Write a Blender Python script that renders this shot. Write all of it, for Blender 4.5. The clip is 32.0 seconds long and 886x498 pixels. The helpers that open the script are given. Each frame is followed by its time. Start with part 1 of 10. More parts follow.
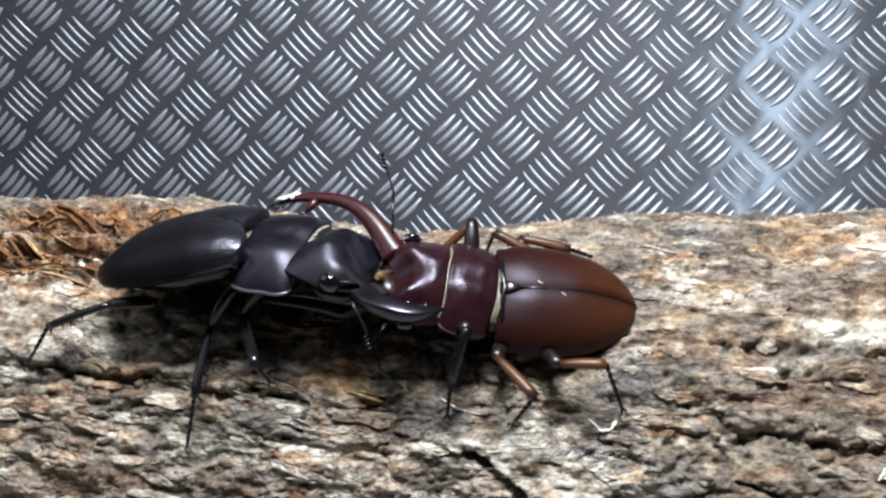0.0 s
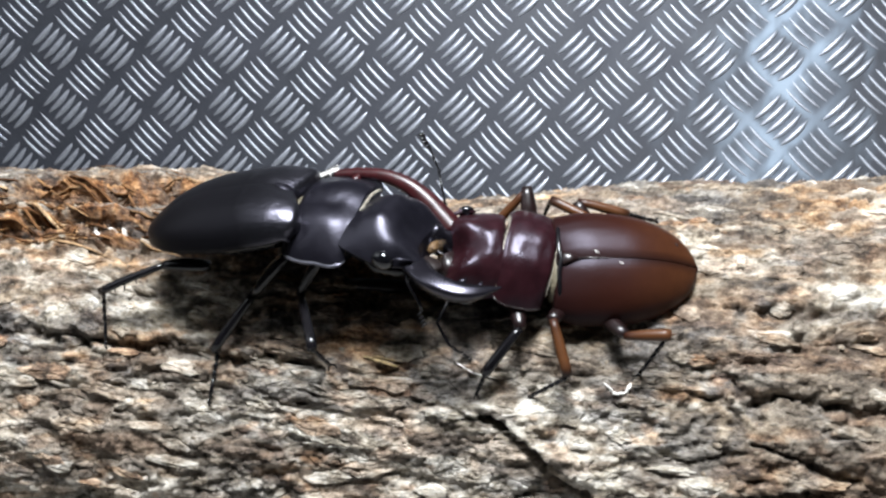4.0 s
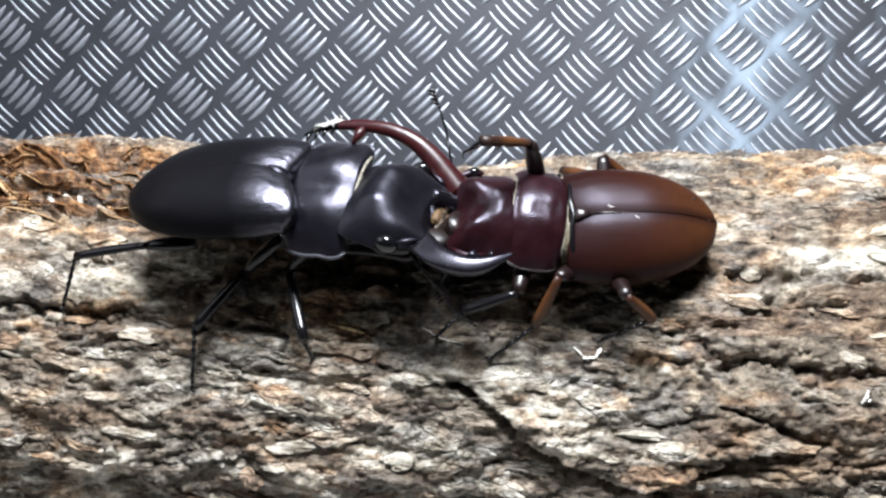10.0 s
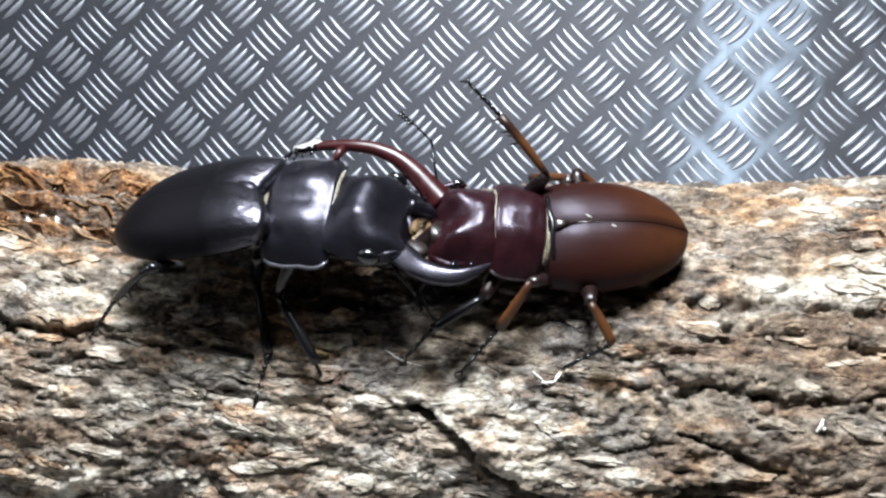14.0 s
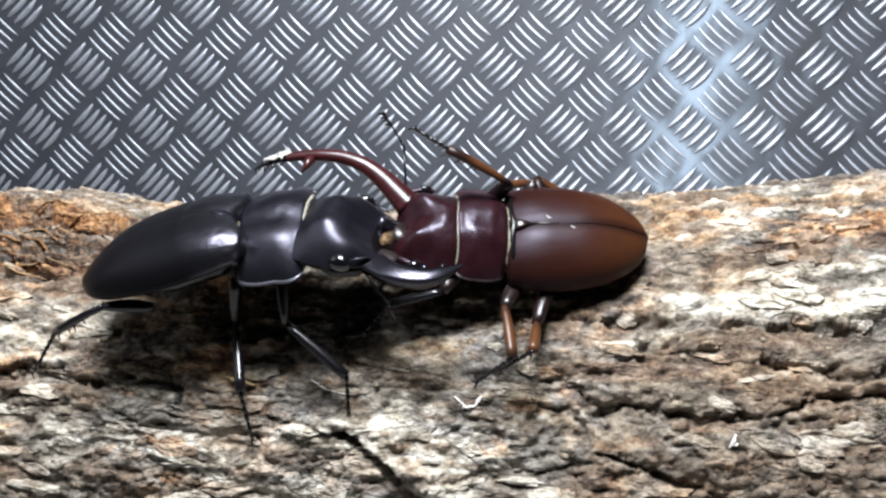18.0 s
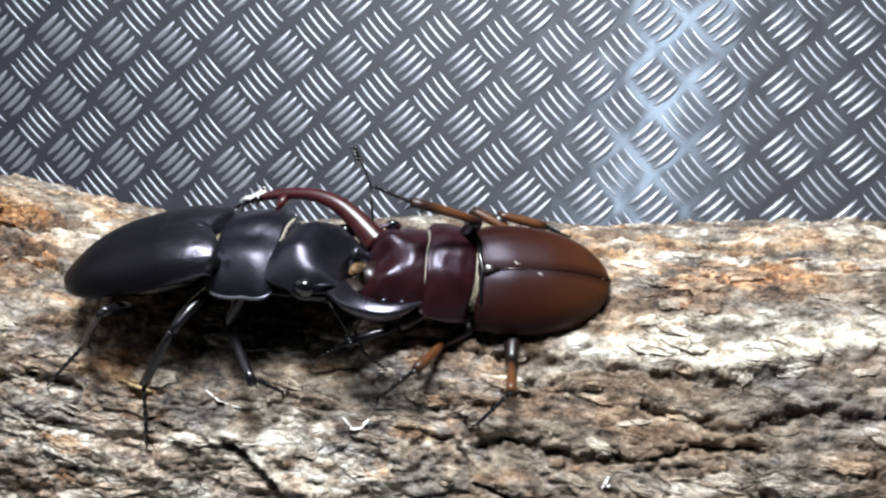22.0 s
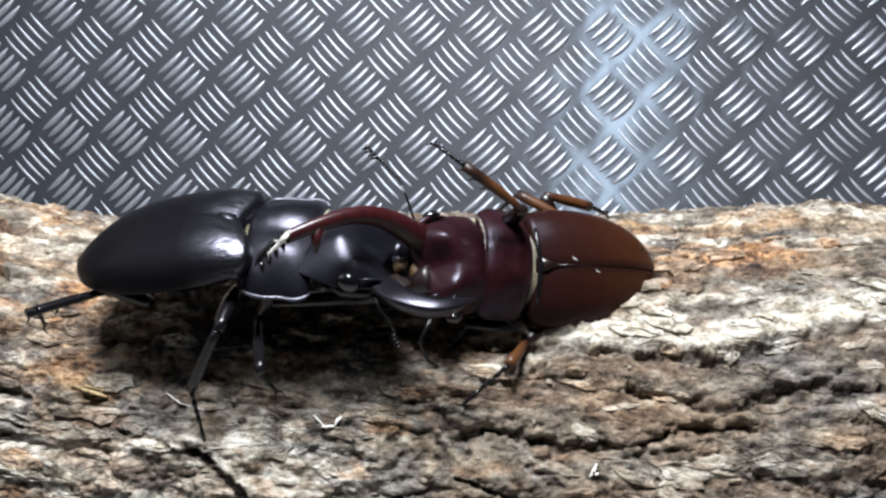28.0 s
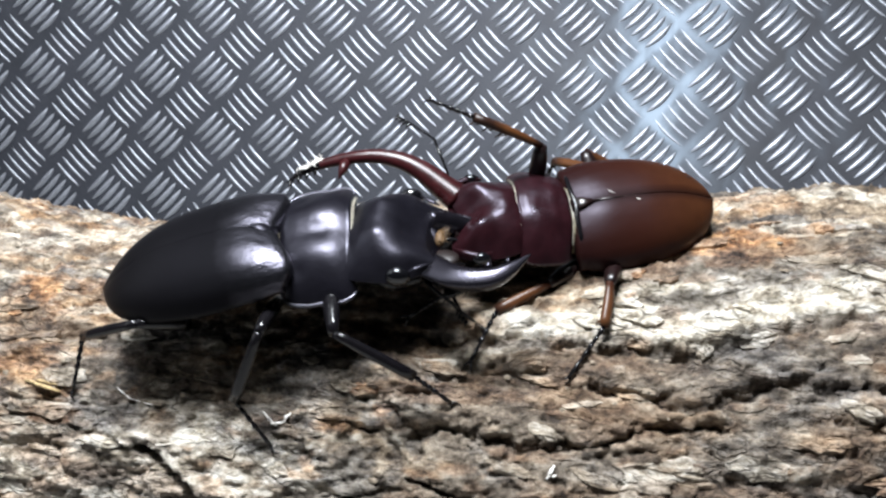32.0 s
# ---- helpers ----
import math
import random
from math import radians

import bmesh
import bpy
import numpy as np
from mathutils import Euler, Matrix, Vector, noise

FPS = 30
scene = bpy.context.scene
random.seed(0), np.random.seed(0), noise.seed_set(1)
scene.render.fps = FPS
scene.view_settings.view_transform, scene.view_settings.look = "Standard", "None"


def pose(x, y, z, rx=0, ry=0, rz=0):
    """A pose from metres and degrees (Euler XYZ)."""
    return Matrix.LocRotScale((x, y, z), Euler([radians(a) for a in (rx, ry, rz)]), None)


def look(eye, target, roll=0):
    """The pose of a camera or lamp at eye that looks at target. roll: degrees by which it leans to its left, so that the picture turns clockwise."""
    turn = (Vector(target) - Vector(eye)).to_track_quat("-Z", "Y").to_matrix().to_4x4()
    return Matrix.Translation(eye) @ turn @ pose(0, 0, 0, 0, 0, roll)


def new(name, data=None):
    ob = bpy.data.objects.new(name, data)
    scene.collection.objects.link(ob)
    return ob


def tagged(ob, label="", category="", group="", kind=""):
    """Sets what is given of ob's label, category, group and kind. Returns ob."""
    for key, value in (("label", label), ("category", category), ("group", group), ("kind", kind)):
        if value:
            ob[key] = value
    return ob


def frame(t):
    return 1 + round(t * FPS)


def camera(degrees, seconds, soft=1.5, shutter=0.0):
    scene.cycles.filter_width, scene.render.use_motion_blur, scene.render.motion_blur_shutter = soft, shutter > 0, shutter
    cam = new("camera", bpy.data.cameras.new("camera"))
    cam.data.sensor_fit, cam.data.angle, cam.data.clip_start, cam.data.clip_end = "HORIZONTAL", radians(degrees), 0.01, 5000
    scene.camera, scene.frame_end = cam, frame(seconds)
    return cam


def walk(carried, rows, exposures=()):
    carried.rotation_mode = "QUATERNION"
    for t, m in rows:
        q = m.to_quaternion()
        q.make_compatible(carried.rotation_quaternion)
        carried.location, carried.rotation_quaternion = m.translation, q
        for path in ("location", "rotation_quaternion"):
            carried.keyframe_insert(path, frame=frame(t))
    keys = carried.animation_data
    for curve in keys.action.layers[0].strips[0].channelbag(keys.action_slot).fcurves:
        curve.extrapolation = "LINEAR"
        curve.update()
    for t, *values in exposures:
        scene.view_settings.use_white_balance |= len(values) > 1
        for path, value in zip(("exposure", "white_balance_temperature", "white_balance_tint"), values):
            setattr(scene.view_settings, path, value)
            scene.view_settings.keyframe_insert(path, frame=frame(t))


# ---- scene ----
# ---- lay of the place: "lay" turns the upright drawing of plate and log by 25 degrees, so that the plate leans back ----
LAY = Matrix.Translation((0, 0, 0.0955)) @ Matrix.Rotation(radians(-25), 4, "X")


def aim(x, y, z, yaw, pitch, roll):
    """A camera pose in the drawing, laid into the world."""
    a, b = radians(yaw), radians(pitch)
    ahead = Vector((-math.sin(a) * math.cos(b), math.cos(a) * math.cos(b), math.sin(b)))
    return LAY @ look((x, y, z), Vector((x, y, z)) + ahead, roll)


cam = camera(49.52, 32.0, soft=2.5)
walk(cam, [
    (0, aim(0.25946, -0.53167, -0.11373, 10.214, 1.604, 2.206)),
    (0.5, aim(0.25597, -0.53305, -0.11466, 10.048, 1.707, 2.245)),
    (1, aim(0.25332, -0.53396, -0.11536, 10.030, 1.820, 2.360)),
    (1.5, aim(0.25319, -0.53151, -0.11721, 9.919, 1.673, 2.300)),
    (2, aim(0.25334, -0.52840, -0.11956, 10.031, 1.137, 2.190)),
    (2.5, aim(0.25507, -0.52883, -0.12064, 10.375, 0.772, 2.097)),
    (3, aim(0.25499, -0.53252, -0.11813, 10.370, 0.532, 2.105)),
    (3.5, aim(0.25684, -0.53313, -0.11778, 10.291, 0.585, 2.125)),
    (5.5, aim(0.25571, -0.53248, -0.11787, 10.290, 0.507, 1.812)),
    (6, aim(0.25513, -0.53333, -0.11701, 10.379, 0.538, 1.964)),
    (6.5, aim(0.25408, -0.53307, -0.11724, 10.375, 0.518, 1.954)),
    (7, aim(0.25248, -0.53285, -0.11902, 10.363, 0.627, 2.095)),
    (7.5, aim(0.25666, -0.53286, -0.11952, 10.211, 0.806, 2.107)),
    (8, aim(0.25855, -0.53062, -0.12019, 9.482, 1.166, 2.086)),
    (8.5, aim(0.25787, -0.52793, -0.12247, 8.795, 1.202, 1.917)),
    (9, aim(0.25760, -0.52913, -0.12341, 8.265, 1.003, 1.975)),
    (9.5, aim(0.25915, -0.52959, -0.12422, 7.944, 1.107, 1.957)),
    (10, aim(0.25462, -0.52873, -0.12721, 7.889, 0.987, 2.152)),
    (10.5, aim(0.25624, -0.52736, -0.12831, 8.152, 0.776, 2.167)),
    (11, aim(0.25842, -0.52634, -0.12869, 8.261, 0.542, 2.066)),
    (11.5, aim(0.26165, -0.52875, -0.12685, 8.468, 0.416, 2.005)),
    (12, aim(0.26243, -0.52554, -0.12695, 8.078, 0.453, 2.115)),
    (12.5, aim(0.25796, -0.52644, -0.12846, 7.894, 0.444, 2.316)),
    (13, aim(0.25715, -0.52840, -0.12739, 7.840, 0.471, 2.420)),
    (13.5, aim(0.26991, -0.52630, -0.12625, 8.314, 0.698, 2.423)),
    (14, aim(0.26538, -0.53038, -0.12937, 8.538, 3.061, 3.051)),
    (14.5, aim(0.26938, -0.54035, -0.12363, 9.472, 1.608, 3.049)),
    (16.5, aim(0.27675, -0.53950, -0.11448, 7.831, 0.062, 1.509)),
    (17, aim(0.28015, -0.53681, -0.11378, 8.057, 0.521, 1.250)),
    (17.5, aim(0.28169, -0.53378, -0.11413, 8.355, 0.853, 1.001)),
    (18, aim(0.28369, -0.53103, -0.11547, 8.488, 1.193, 0.853)),
    (18.5, aim(0.28406, -0.53155, -0.11765, 8.533, 1.411, 0.829)),
    (19, aim(0.28576, -0.53204, -0.11648, 8.372, 1.710, 0.876)),
    (19.5, aim(0.28489, -0.52981, -0.11784, 8.238, 1.988, 0.604)),
    (20, aim(0.28785, -0.52642, -0.11705, 8.325, 1.631, 0.692)),
    (20.5, aim(0.29482, -0.53254, -0.11327, 8.939, 1.676, 1.978)),
    (21, aim(0.29161, -0.53415, -0.12242, 9.505, 4.081, 4.147)),
    (21.5, aim(0.29890, -0.53767, -0.11442, 7.058, 2.861, 4.799)),
    (22, aim(0.30543, -0.53211, -0.10276, 8.159, -0.187, 4.974)),
    (22.5, aim(0.29683, -0.53147, -0.10360, 7.332, -0.721, 5.154)),
    (23, aim(0.29096, -0.52498, -0.10884, 6.601, -0.641, 5.192)),
    (23.5, aim(0.28850, -0.51534, -0.10637, 6.210, 0.573, 4.881)),
    (24, aim(0.28874, -0.51864, -0.10877, 6.064, 1.829, 4.834)),
    (24.5, aim(0.28763, -0.51901, -0.11252, 5.882, 2.562, 4.546)),
    (25, aim(0.29913, -0.52089, -0.10783, 7.373, 0.393, 3.695)),
    (25.5, aim(0.29826, -0.52355, -0.11253, 5.808, 1.866, 3.192)),
    (26, aim(0.29999, -0.51981, -0.11427, 5.439, 2.485, 3.123)),
    (26.5, aim(0.29769, -0.52178, -0.11568, 5.330, 2.704, 3.048)),
    (28.5, aim(0.30296, -0.52338, -0.11775, 5.756, 2.919, 3.278)),
    (29, aim(0.30535, -0.52381, -0.11955, 6.752, 3.204, 3.560)),
    (29.5, aim(0.30873, -0.52167, -0.12205, 7.561, 3.209, 3.583)),
    (30, aim(0.31632, -0.51898, -0.12259, 7.774, 2.923, 3.290)),
    (30.5, aim(0.32060, -0.51389, -0.12036, 8.596, 2.354, 3.354)),
    (31, aim(0.32663, -0.51201, -0.11820, 9.437, 2.457, 3.463)),
    (31.5, aim(0.32582, -0.51067, -0.11778, 10.124, 2.592, 3.094)),
    (32, aim(0.32632, -0.50855, -0.11779, 10.411, 2.712, 2.948)),
], [(0, -0.1), (3, 0.0), (8, 0.08), (10, 0.2), (12, 0.36), (14, 0.2), (17, 0.08), (20, 0.06), (23, -0.06), (26, -0.12), (29, -0.14), (31, -0.05), (32, -0.04)])

# ---- light ----
world = bpy.data.worlds.new("room_air")
scene.world = world
world.use_nodes = True
world.node_tree.nodes["Background"].inputs[0].default_value = (0.75, 0.85, 1.0, 1)
world.node_tree.nodes["Background"].inputs[1].default_value = 0.02
scene.view_settings.exposure = 0.0


def area_lamp(name, eye, target, sx, sy, watts, color):
    data = bpy.data.lights.new(name, "AREA")
    data.shape, data.size, data.size_y, data.energy, data.color = "RECTANGLE", sx, sy, watts, color
    ob = new(name, data)
    ob.matrix_world = LAY @ look(eye, target)
    return ob


area_lamp("desk_lamp_light", (0.245, -0.568, 0.285), (0.24, -0.29, -0.13), 0.18, 0.13, 9.0, (0.90, 0.948, 1.0))
# made-up fill from the upper left, lifts the plate's left side and bars
area_lamp("added_fill_light", (-0.62, -0.75, 0.55), (0.15, 0.0, 0.0), 0.9, 0.9, 3.5, (0.88, 0.94, 1.0))


# ---- materials ----
def material(name):
    m = bpy.data.materials.new(name)
    m.use_nodes = True
    nt = m.node_tree
    return m, nt, nt.nodes["Principled BSDF"]


def link(nt, a, b):
    nt.links.new(a, b)


def noise_node(nt, scale, detail=6.0, rough=0.6, stretch=None):
    n = nt.nodes.new("ShaderNodeTexNoise")
    n.inputs["Scale"].default_value, n.inputs["Detail"].default_value, n.inputs["Roughness"].default_value = scale, detail, rough
    tc = nt.nodes.new("ShaderNodeTexCoord")
    if stretch:
        mp = nt.nodes.new("ShaderNodeMapping")
        mp.inputs["Scale"].default_value = stretch
        link(nt, tc.outputs["Object"], mp.inputs["Vector"])
        link(nt, mp.outputs["Vector"], n.inputs["Vector"])
    else:
        link(nt, tc.outputs["Object"], n.inputs["Vector"])
    return n.outputs["Fac"]


def ramp(nt, fac, stops):
    r = nt.nodes.new("ShaderNodeValToRGB")
    while len(r.color_ramp.elements) < len(stops):
        r.color_ramp.elements.new(0.5)
    for e, (p, c) in zip(r.color_ramp.elements, stops):
        e.position, e.color = p, (*c, 1) if len(c) == 3 else c
    link(nt, fac, r.inputs["Fac"])
    return r.outputs["Color"]


def mix(nt, fac, a, b):
    n = nt.nodes.new("ShaderNodeMix")
    n.data_type = "RGBA"
    for key, v in ((0, fac), (6, a), (7, b)):
        if hasattr(v, "default_value"):
            link(nt, v, n.inputs[key])
        else:
            n.inputs[key].default_value = (*v, 1) if isinstance(v, tuple) else v
    return n.outputs[2]


def bump(nt, bsdf, height, strength, distance):
    b = nt.nodes.new("ShaderNodeBump")
    b.inputs["Strength"].default_value, b.inputs["Distance"].default_value = strength, distance
    link(nt, height, b.inputs["Height"])
    link(nt, b.outputs["Normal"], bsdf.inputs["Normal"])


def simple(name, color, rough, metal=0.0, vary=0.25, scale=300.0, coat=0.0, bumpy=0.1, spec=0.5):
    """A surface with slight uneven colour, gloss and fine relief."""
    m, nt, bs = material(name)
    f = noise_node(nt, scale)
    c2 = tuple(min(1.0, c * (1 + vary)) for c in color)
    c1 = tuple(c * (1 - vary) for c in color)
    link(nt, ramp(nt, f, [(0.35, c1), (0.65, c2)]), bs.inputs["Base Color"])
    g = noise_node(nt, scale * 0.23, 3.0)
    link(nt, ramp(nt, g, [(0.3, (rough * 0.8,) * 3), (0.7, (min(1, rough * 1.25),) * 3)]), bs.inputs["Roughness"])
    bs.inputs["Metallic"].default_value, bs.inputs["Coat Weight"].default_value = metal, coat
    bs.inputs["Specular IOR Level"].default_value = spec
    if bumpy:
        bump(nt, bs, f, bumpy, 0.0003)
    return m


def elytra_material(name, stops, rough, along, spec=0.3, seam=None, polish=None):
    """Shell whose colour runs from its front (x = 0) to its tip; fine pits; seam: a darker stripe along its middle; polish: the gloss of its wrinkled front."""
    m, nt, bs = material(name)
    tc = nt.nodes.new("ShaderNodeTexCoord")
    sep = nt.nodes.new("ShaderNodeSeparateXYZ")
    link(nt, tc.outputs["Object"], sep.inputs[0])
    mr = nt.nodes.new("ShaderNodeMapRange")
    mr.inputs[1].default_value, mr.inputs[2].default_value = 0.0, -along
    link(nt, sep.outputs[0], mr.inputs[0])
    base = ramp(nt, mr.outputs[0], stops)
    if seam:
        off = math_node(nt, "ABSOLUTE", sep.outputs[1], 0.0)
        stripe = nt.nodes.new("ShaderNodeMapRange")
        stripe.inputs[1].default_value, stripe.inputs[2].default_value, stripe.inputs[3].default_value, stripe.inputs[4].default_value = 0.0003, 0.0022, 0.75, 0.0
        link(nt, off, stripe.inputs[0])
        base = mix(nt, stripe.outputs[0], base, seam)
    f = noise_node(nt, 420.0)
    link(nt, mix(nt, ramp(nt, f, [(0.3, (0, 0, 0)), (0.75, (0.35,) * 3)]), base, tuple(c * 0.6 for c in stops[1][1])), bs.inputs["Base Color"])
    g = noise_node(nt, 90.0, 4.0)
    gloss = ramp(nt, g, [(0.3, (rough * 0.85,) * 3), (0.7, (rough * 1.2,) * 3)])
    relief = noise_node(nt, 2200.0, 3.0)
    if polish:
        worn = ramp(nt, math_node(nt, "ADD", mr.outputs[0], math_node(nt, "MULTIPLY", noise_node(nt, 260.0, 5.0), 0.16)), [(0.08, (1, 1, 1)), (0.17, (0.45,) * 3), (0.36, (0, 0, 0))])
        gloss = mix(nt, worn, gloss, (polish,) * 3)
        relief = math_node(nt, "ADD", relief, math_node(nt, "MULTIPLY", math_node(nt, "MULTIPLY", noise_node(nt, 420.0, 4.0, 0.6, (0.5, 1, 1)), worn), 24.0))
    link(nt, gloss, bs.inputs["Roughness"])
    bs.inputs["Specular IOR Level"].default_value = spec
    if polish:
        link(nt, mix(nt, worn, (spec,) * 3, (0.95,) * 3), bs.inputs["Specular IOR Level"])
    bump(nt, bs, relief, 0.14, 0.0002)
    return m


def cracks(nt, scale, stretch, width, bend):
    """Thin broken lines: the cell edges of a bent, stretched cell pattern."""
    tc = nt.nodes.new("ShaderNodeTexCoord")
    mp = nt.nodes.new("ShaderNodeMapping")
    mp.inputs["Scale"].default_value = stretch
    link(nt, tc.outputs["Object"], mp.inputs["Vector"])
    n = nt.nodes.new("ShaderNodeTexNoise")
    n.inputs["Scale"].default_value, n.inputs["Detail"].default_value = scale * 0.8, 4.0
    link(nt, mp.outputs["Vector"], n.inputs["Vector"])
    sub = nt.nodes.new("ShaderNodeVectorMath")
    sub.operation = "MULTIPLY_ADD"
    sub.inputs[1].default_value = (bend / scale,) * 3
    link(nt, n.outputs["Color"], sub.inputs[0])
    link(nt, mp.outputs["Vector"], sub.inputs[2])
    v = nt.nodes.new("ShaderNodeTexVoronoi")
    v.feature = "DISTANCE_TO_EDGE"
    v.inputs["Scale"].default_value = scale
    link(nt, sub.outputs[0], v.inputs["Vector"])
    mr = nt.nodes.new("ShaderNodeMapRange")
    mr.inputs[1].default_value, mr.inputs[2].default_value = 0.0, width
    mr.inputs[3].default_value, mr.inputs[4].default_value = 1.0, 0.0
    link(nt, v.outputs["Distance"], mr.inputs[0])
    return mr.outputs[0]


def math_node(nt, op, a, b):
    n = nt.nodes.new("ShaderNodeMath")
    n.operation = op
    for k, v in ((0, a), (1, b)):
        if hasattr(v, "default_value"):
            link(nt, v, n.inputs[k])
        else:
            n.inputs[k].default_value = v
    return n.outputs[0]


def bark_material():
    m, nt, bs = material("bark")
    grain = noise_node(nt, 300.0, 8.0, 0.70, (0.66, 1, 1))
    fine = noise_node(nt, 1100.0, 6.0, 0.7, (0.7, 1, 1))
    blotch = noise_node(nt, 80.0, 7.0, 0.68, (0.55, 1, 1))
    hue = noise_node(nt, 55.0, 6.0, 0.62, (0.5, 1, 1))
    tone = math_node(nt, "ADD", math_node(nt, "MULTIPLY", grain, 0.74), math_node(nt, "MULTIPLY", fine, 0.26))
    grey = ramp(nt, tone, [(0.36, (0.024, 0.021, 0.019)), (0.45, (0.115, 0.102, 0.094)), (0.545, (0.25, 0.23, 0.213)), (0.66, (0.56, 0.535, 0.50))])
    warm = ramp(nt, tone, [(0.36, (0.035, 0.026, 0.019)), (0.46, (0.18, 0.132, 0.09)), (0.55, (0.38, 0.30, 0.212)), (0.66, (0.66, 0.585, 0.475))])
    ochre = ramp(nt, tone, [(0.37, (0.05, 0.026, 0.013)), (0.46, (0.24, 0.130, 0.062)), (0.56, (0.50, 0.33, 0.185)), (0.66, (0.66, 0.50, 0.33))])
    c = mix(nt, ramp(nt, blotch, [(0.40, (0, 0, 0)), (0.53, (1, 1, 1))]), grey, warm)
    c = mix(nt, ramp(nt, hue, [(0.50, (0, 0, 0)), (0.60, (0.8, 0.8, 0.8))]), c, ochre)
    at = nt.nodes.new("ShaderNodeAttribute")
    at.attribute_name = "bark_colour"
    sep = nt.nodes.new("ShaderNodeSeparateColor")
    link(nt, at.outputs["Color"], sep.inputs[0])
    rust = ramp(nt, tone, [(0.40, (0.040, 0.015, 0.006)), (0.49, (0.29, 0.125, 0.045)), (0.6, (0.66, 0.39, 0.185))])
    cream = ramp(nt, tone, [(0.37, (0.13, 0.10, 0.072)), (0.45, (0.48, 0.42, 0.325)), (0.57, (0.78, 0.735, 0.655))])
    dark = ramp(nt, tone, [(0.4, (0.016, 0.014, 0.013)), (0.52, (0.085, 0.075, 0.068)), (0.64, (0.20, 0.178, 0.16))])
    c = mix(nt, sep.outputs[1], c, cream)
    c = mix(nt, sep.outputs[0], c, rust)
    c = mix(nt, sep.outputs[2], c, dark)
    big = cracks(nt, 130.0, (0.34, 1, 1), 0.06, 2.4)
    small = cracks(nt, 420.0, (0.38, 1, 1), 0.12, 1.8)
    patchy = ramp(nt, blotch, [(0.40, (1, 1, 1)), (0.62, (0.1, 0.1, 0.1))])
    lines = math_node(nt, "MAXIMUM", math_node(nt, "MULTIPLY", math_node(nt, "MULTIPLY", big, 0.85), ramp(nt, noise_node(nt, 45.0, 4.0), [(0.42, (0.15,) * 3), (0.6, (1,) * 3)])), math_node(nt, "MULTIPLY", math_node(nt, "MULTIPLY", small, 0.6), patchy))
    c = mix(nt, math_node(nt, "MULTIPLY", lines, 0.75), c, (0.032, 0.026, 0.022))
    link(nt, c, bs.inputs["Base Color"])
    bs.inputs["Roughness"].default_value = 0.8
    bs.inputs["Specular IOR Level"].default_value = 0.3
    bump(nt, bs, math_node(nt, "SUBTRACT", tone, math_node(nt, "MULTIPLY", lines, 0.35)), 1.0, 0.0016)
    return m


def tread_material():
    m, nt, bs = material("checker_plate_metal")
    tc = nt.nodes.new("ShaderNodeTexCoord")
    f = noise_node(nt, 35.0, 8.0, 0.65)
    s = noise_node(nt, 900.0, 5.0, 0.7)
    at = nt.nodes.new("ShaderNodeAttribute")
    at.attribute_name = "painted_glare"
    base = ramp(nt, f, [(0.3, (0.030, 0.033, 0.042)), (0.7, (0.047, 0.050, 0.064))])
    base = mix(nt, ramp(nt, s, [(0.5, (0, 0, 0)), (0.8, (0.4,) * 3)]), base, (0.11, 0.115, 0.125))
    dark_marks = nt.nodes.new("ShaderNodeAttribute")
    dark_marks.attribute_name = "grime_grooves"
    base = mix(nt, math_node(nt, "MULTIPLY", dark_marks.outputs["Fac"], 0.75), base, (0.022, 0.023, 0.029))
    # the pale blue glare is mixed into the sheet's own colour
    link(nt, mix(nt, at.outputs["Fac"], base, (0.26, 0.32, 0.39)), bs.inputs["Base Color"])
    bs.inputs["Metallic"].default_value = 0.25
    link(nt, ramp(nt, f, [(0.3, (0.52,) * 3), (0.7, (0.66,) * 3)]), bs.inputs["Roughness"])
    bump(nt, bs, s, 0.08, 0.0003)
    return m


def fibre_material():
    """Torn wood whose strips differ in colour from dark brown to pale orange."""
    m, nt, bs = material("orange_wood_fibre")
    geo = nt.nodes.new("ShaderNodeNewGeometry")
    base = ramp(nt, geo.outputs["Random Per Island"], [(0.0, (0.05, 0.022, 0.010)), (0.35, (0.22, 0.10, 0.038)), (0.7, (0.40, 0.22, 0.095)), (1.0, (0.62, 0.44, 0.26))])
    grain = noise_node(nt, 900.0, 6.0, 0.7, (0.15, 1, 1))
    link(nt, mix(nt, ramp(nt, grain, [(0.4, (0.75,) * 3), (0.62, (0, 0, 0))]), base, (0.06, 0.026, 0.011)), bs.inputs["Base Color"])
    bs.inputs["Roughness"].default_value = 0.8
    bs.inputs["Specular IOR Level"].default_value = 0.2
    bump(nt, bs, grain, 0.6, 0.0006)
    return m


BARK = bark_material()
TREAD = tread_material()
BAR = simple("raised_bar_metal", (0.44, 0.46, 0.51), 0.46, 0.8, 0.12, 600)
BLACK_SHELL = elytra_material("black_elytra_shell", [(0.0, (0.005, 0.005, 0.006)), (0.5, (0.0052, 0.005, 0.006)), (1.0, (0.006, 0.0055, 0.006))], 0.34, 0.038, 0.05, polish=0.31)
BLACK = simple("black_chitin", (0.0045, 0.0042, 0.0062), 0.33, 0, 0.2, 260, 0.0, 0.45, 0.42)
# rim colour raised above the shell's to show as a light-catching line
BLACK_EDGE = simple("polished_black_rim", (0.03, 0.03, 0.034), 0.30, 0, 0.2, 700, 0.0, 0.1, 1.0)
JAW_BLACK = simple("black_jaw_chitin", (0.005, 0.0045, 0.006), 0.24, 0, 0.2, 500, 0.0, 0.1, 0.55)
BROWN_JAW = simple("brown_black_chitin", (0.013, 0.009, 0.0085), 0.40, 0, 0.3, 500, 0.0, 0.2, 0.25)
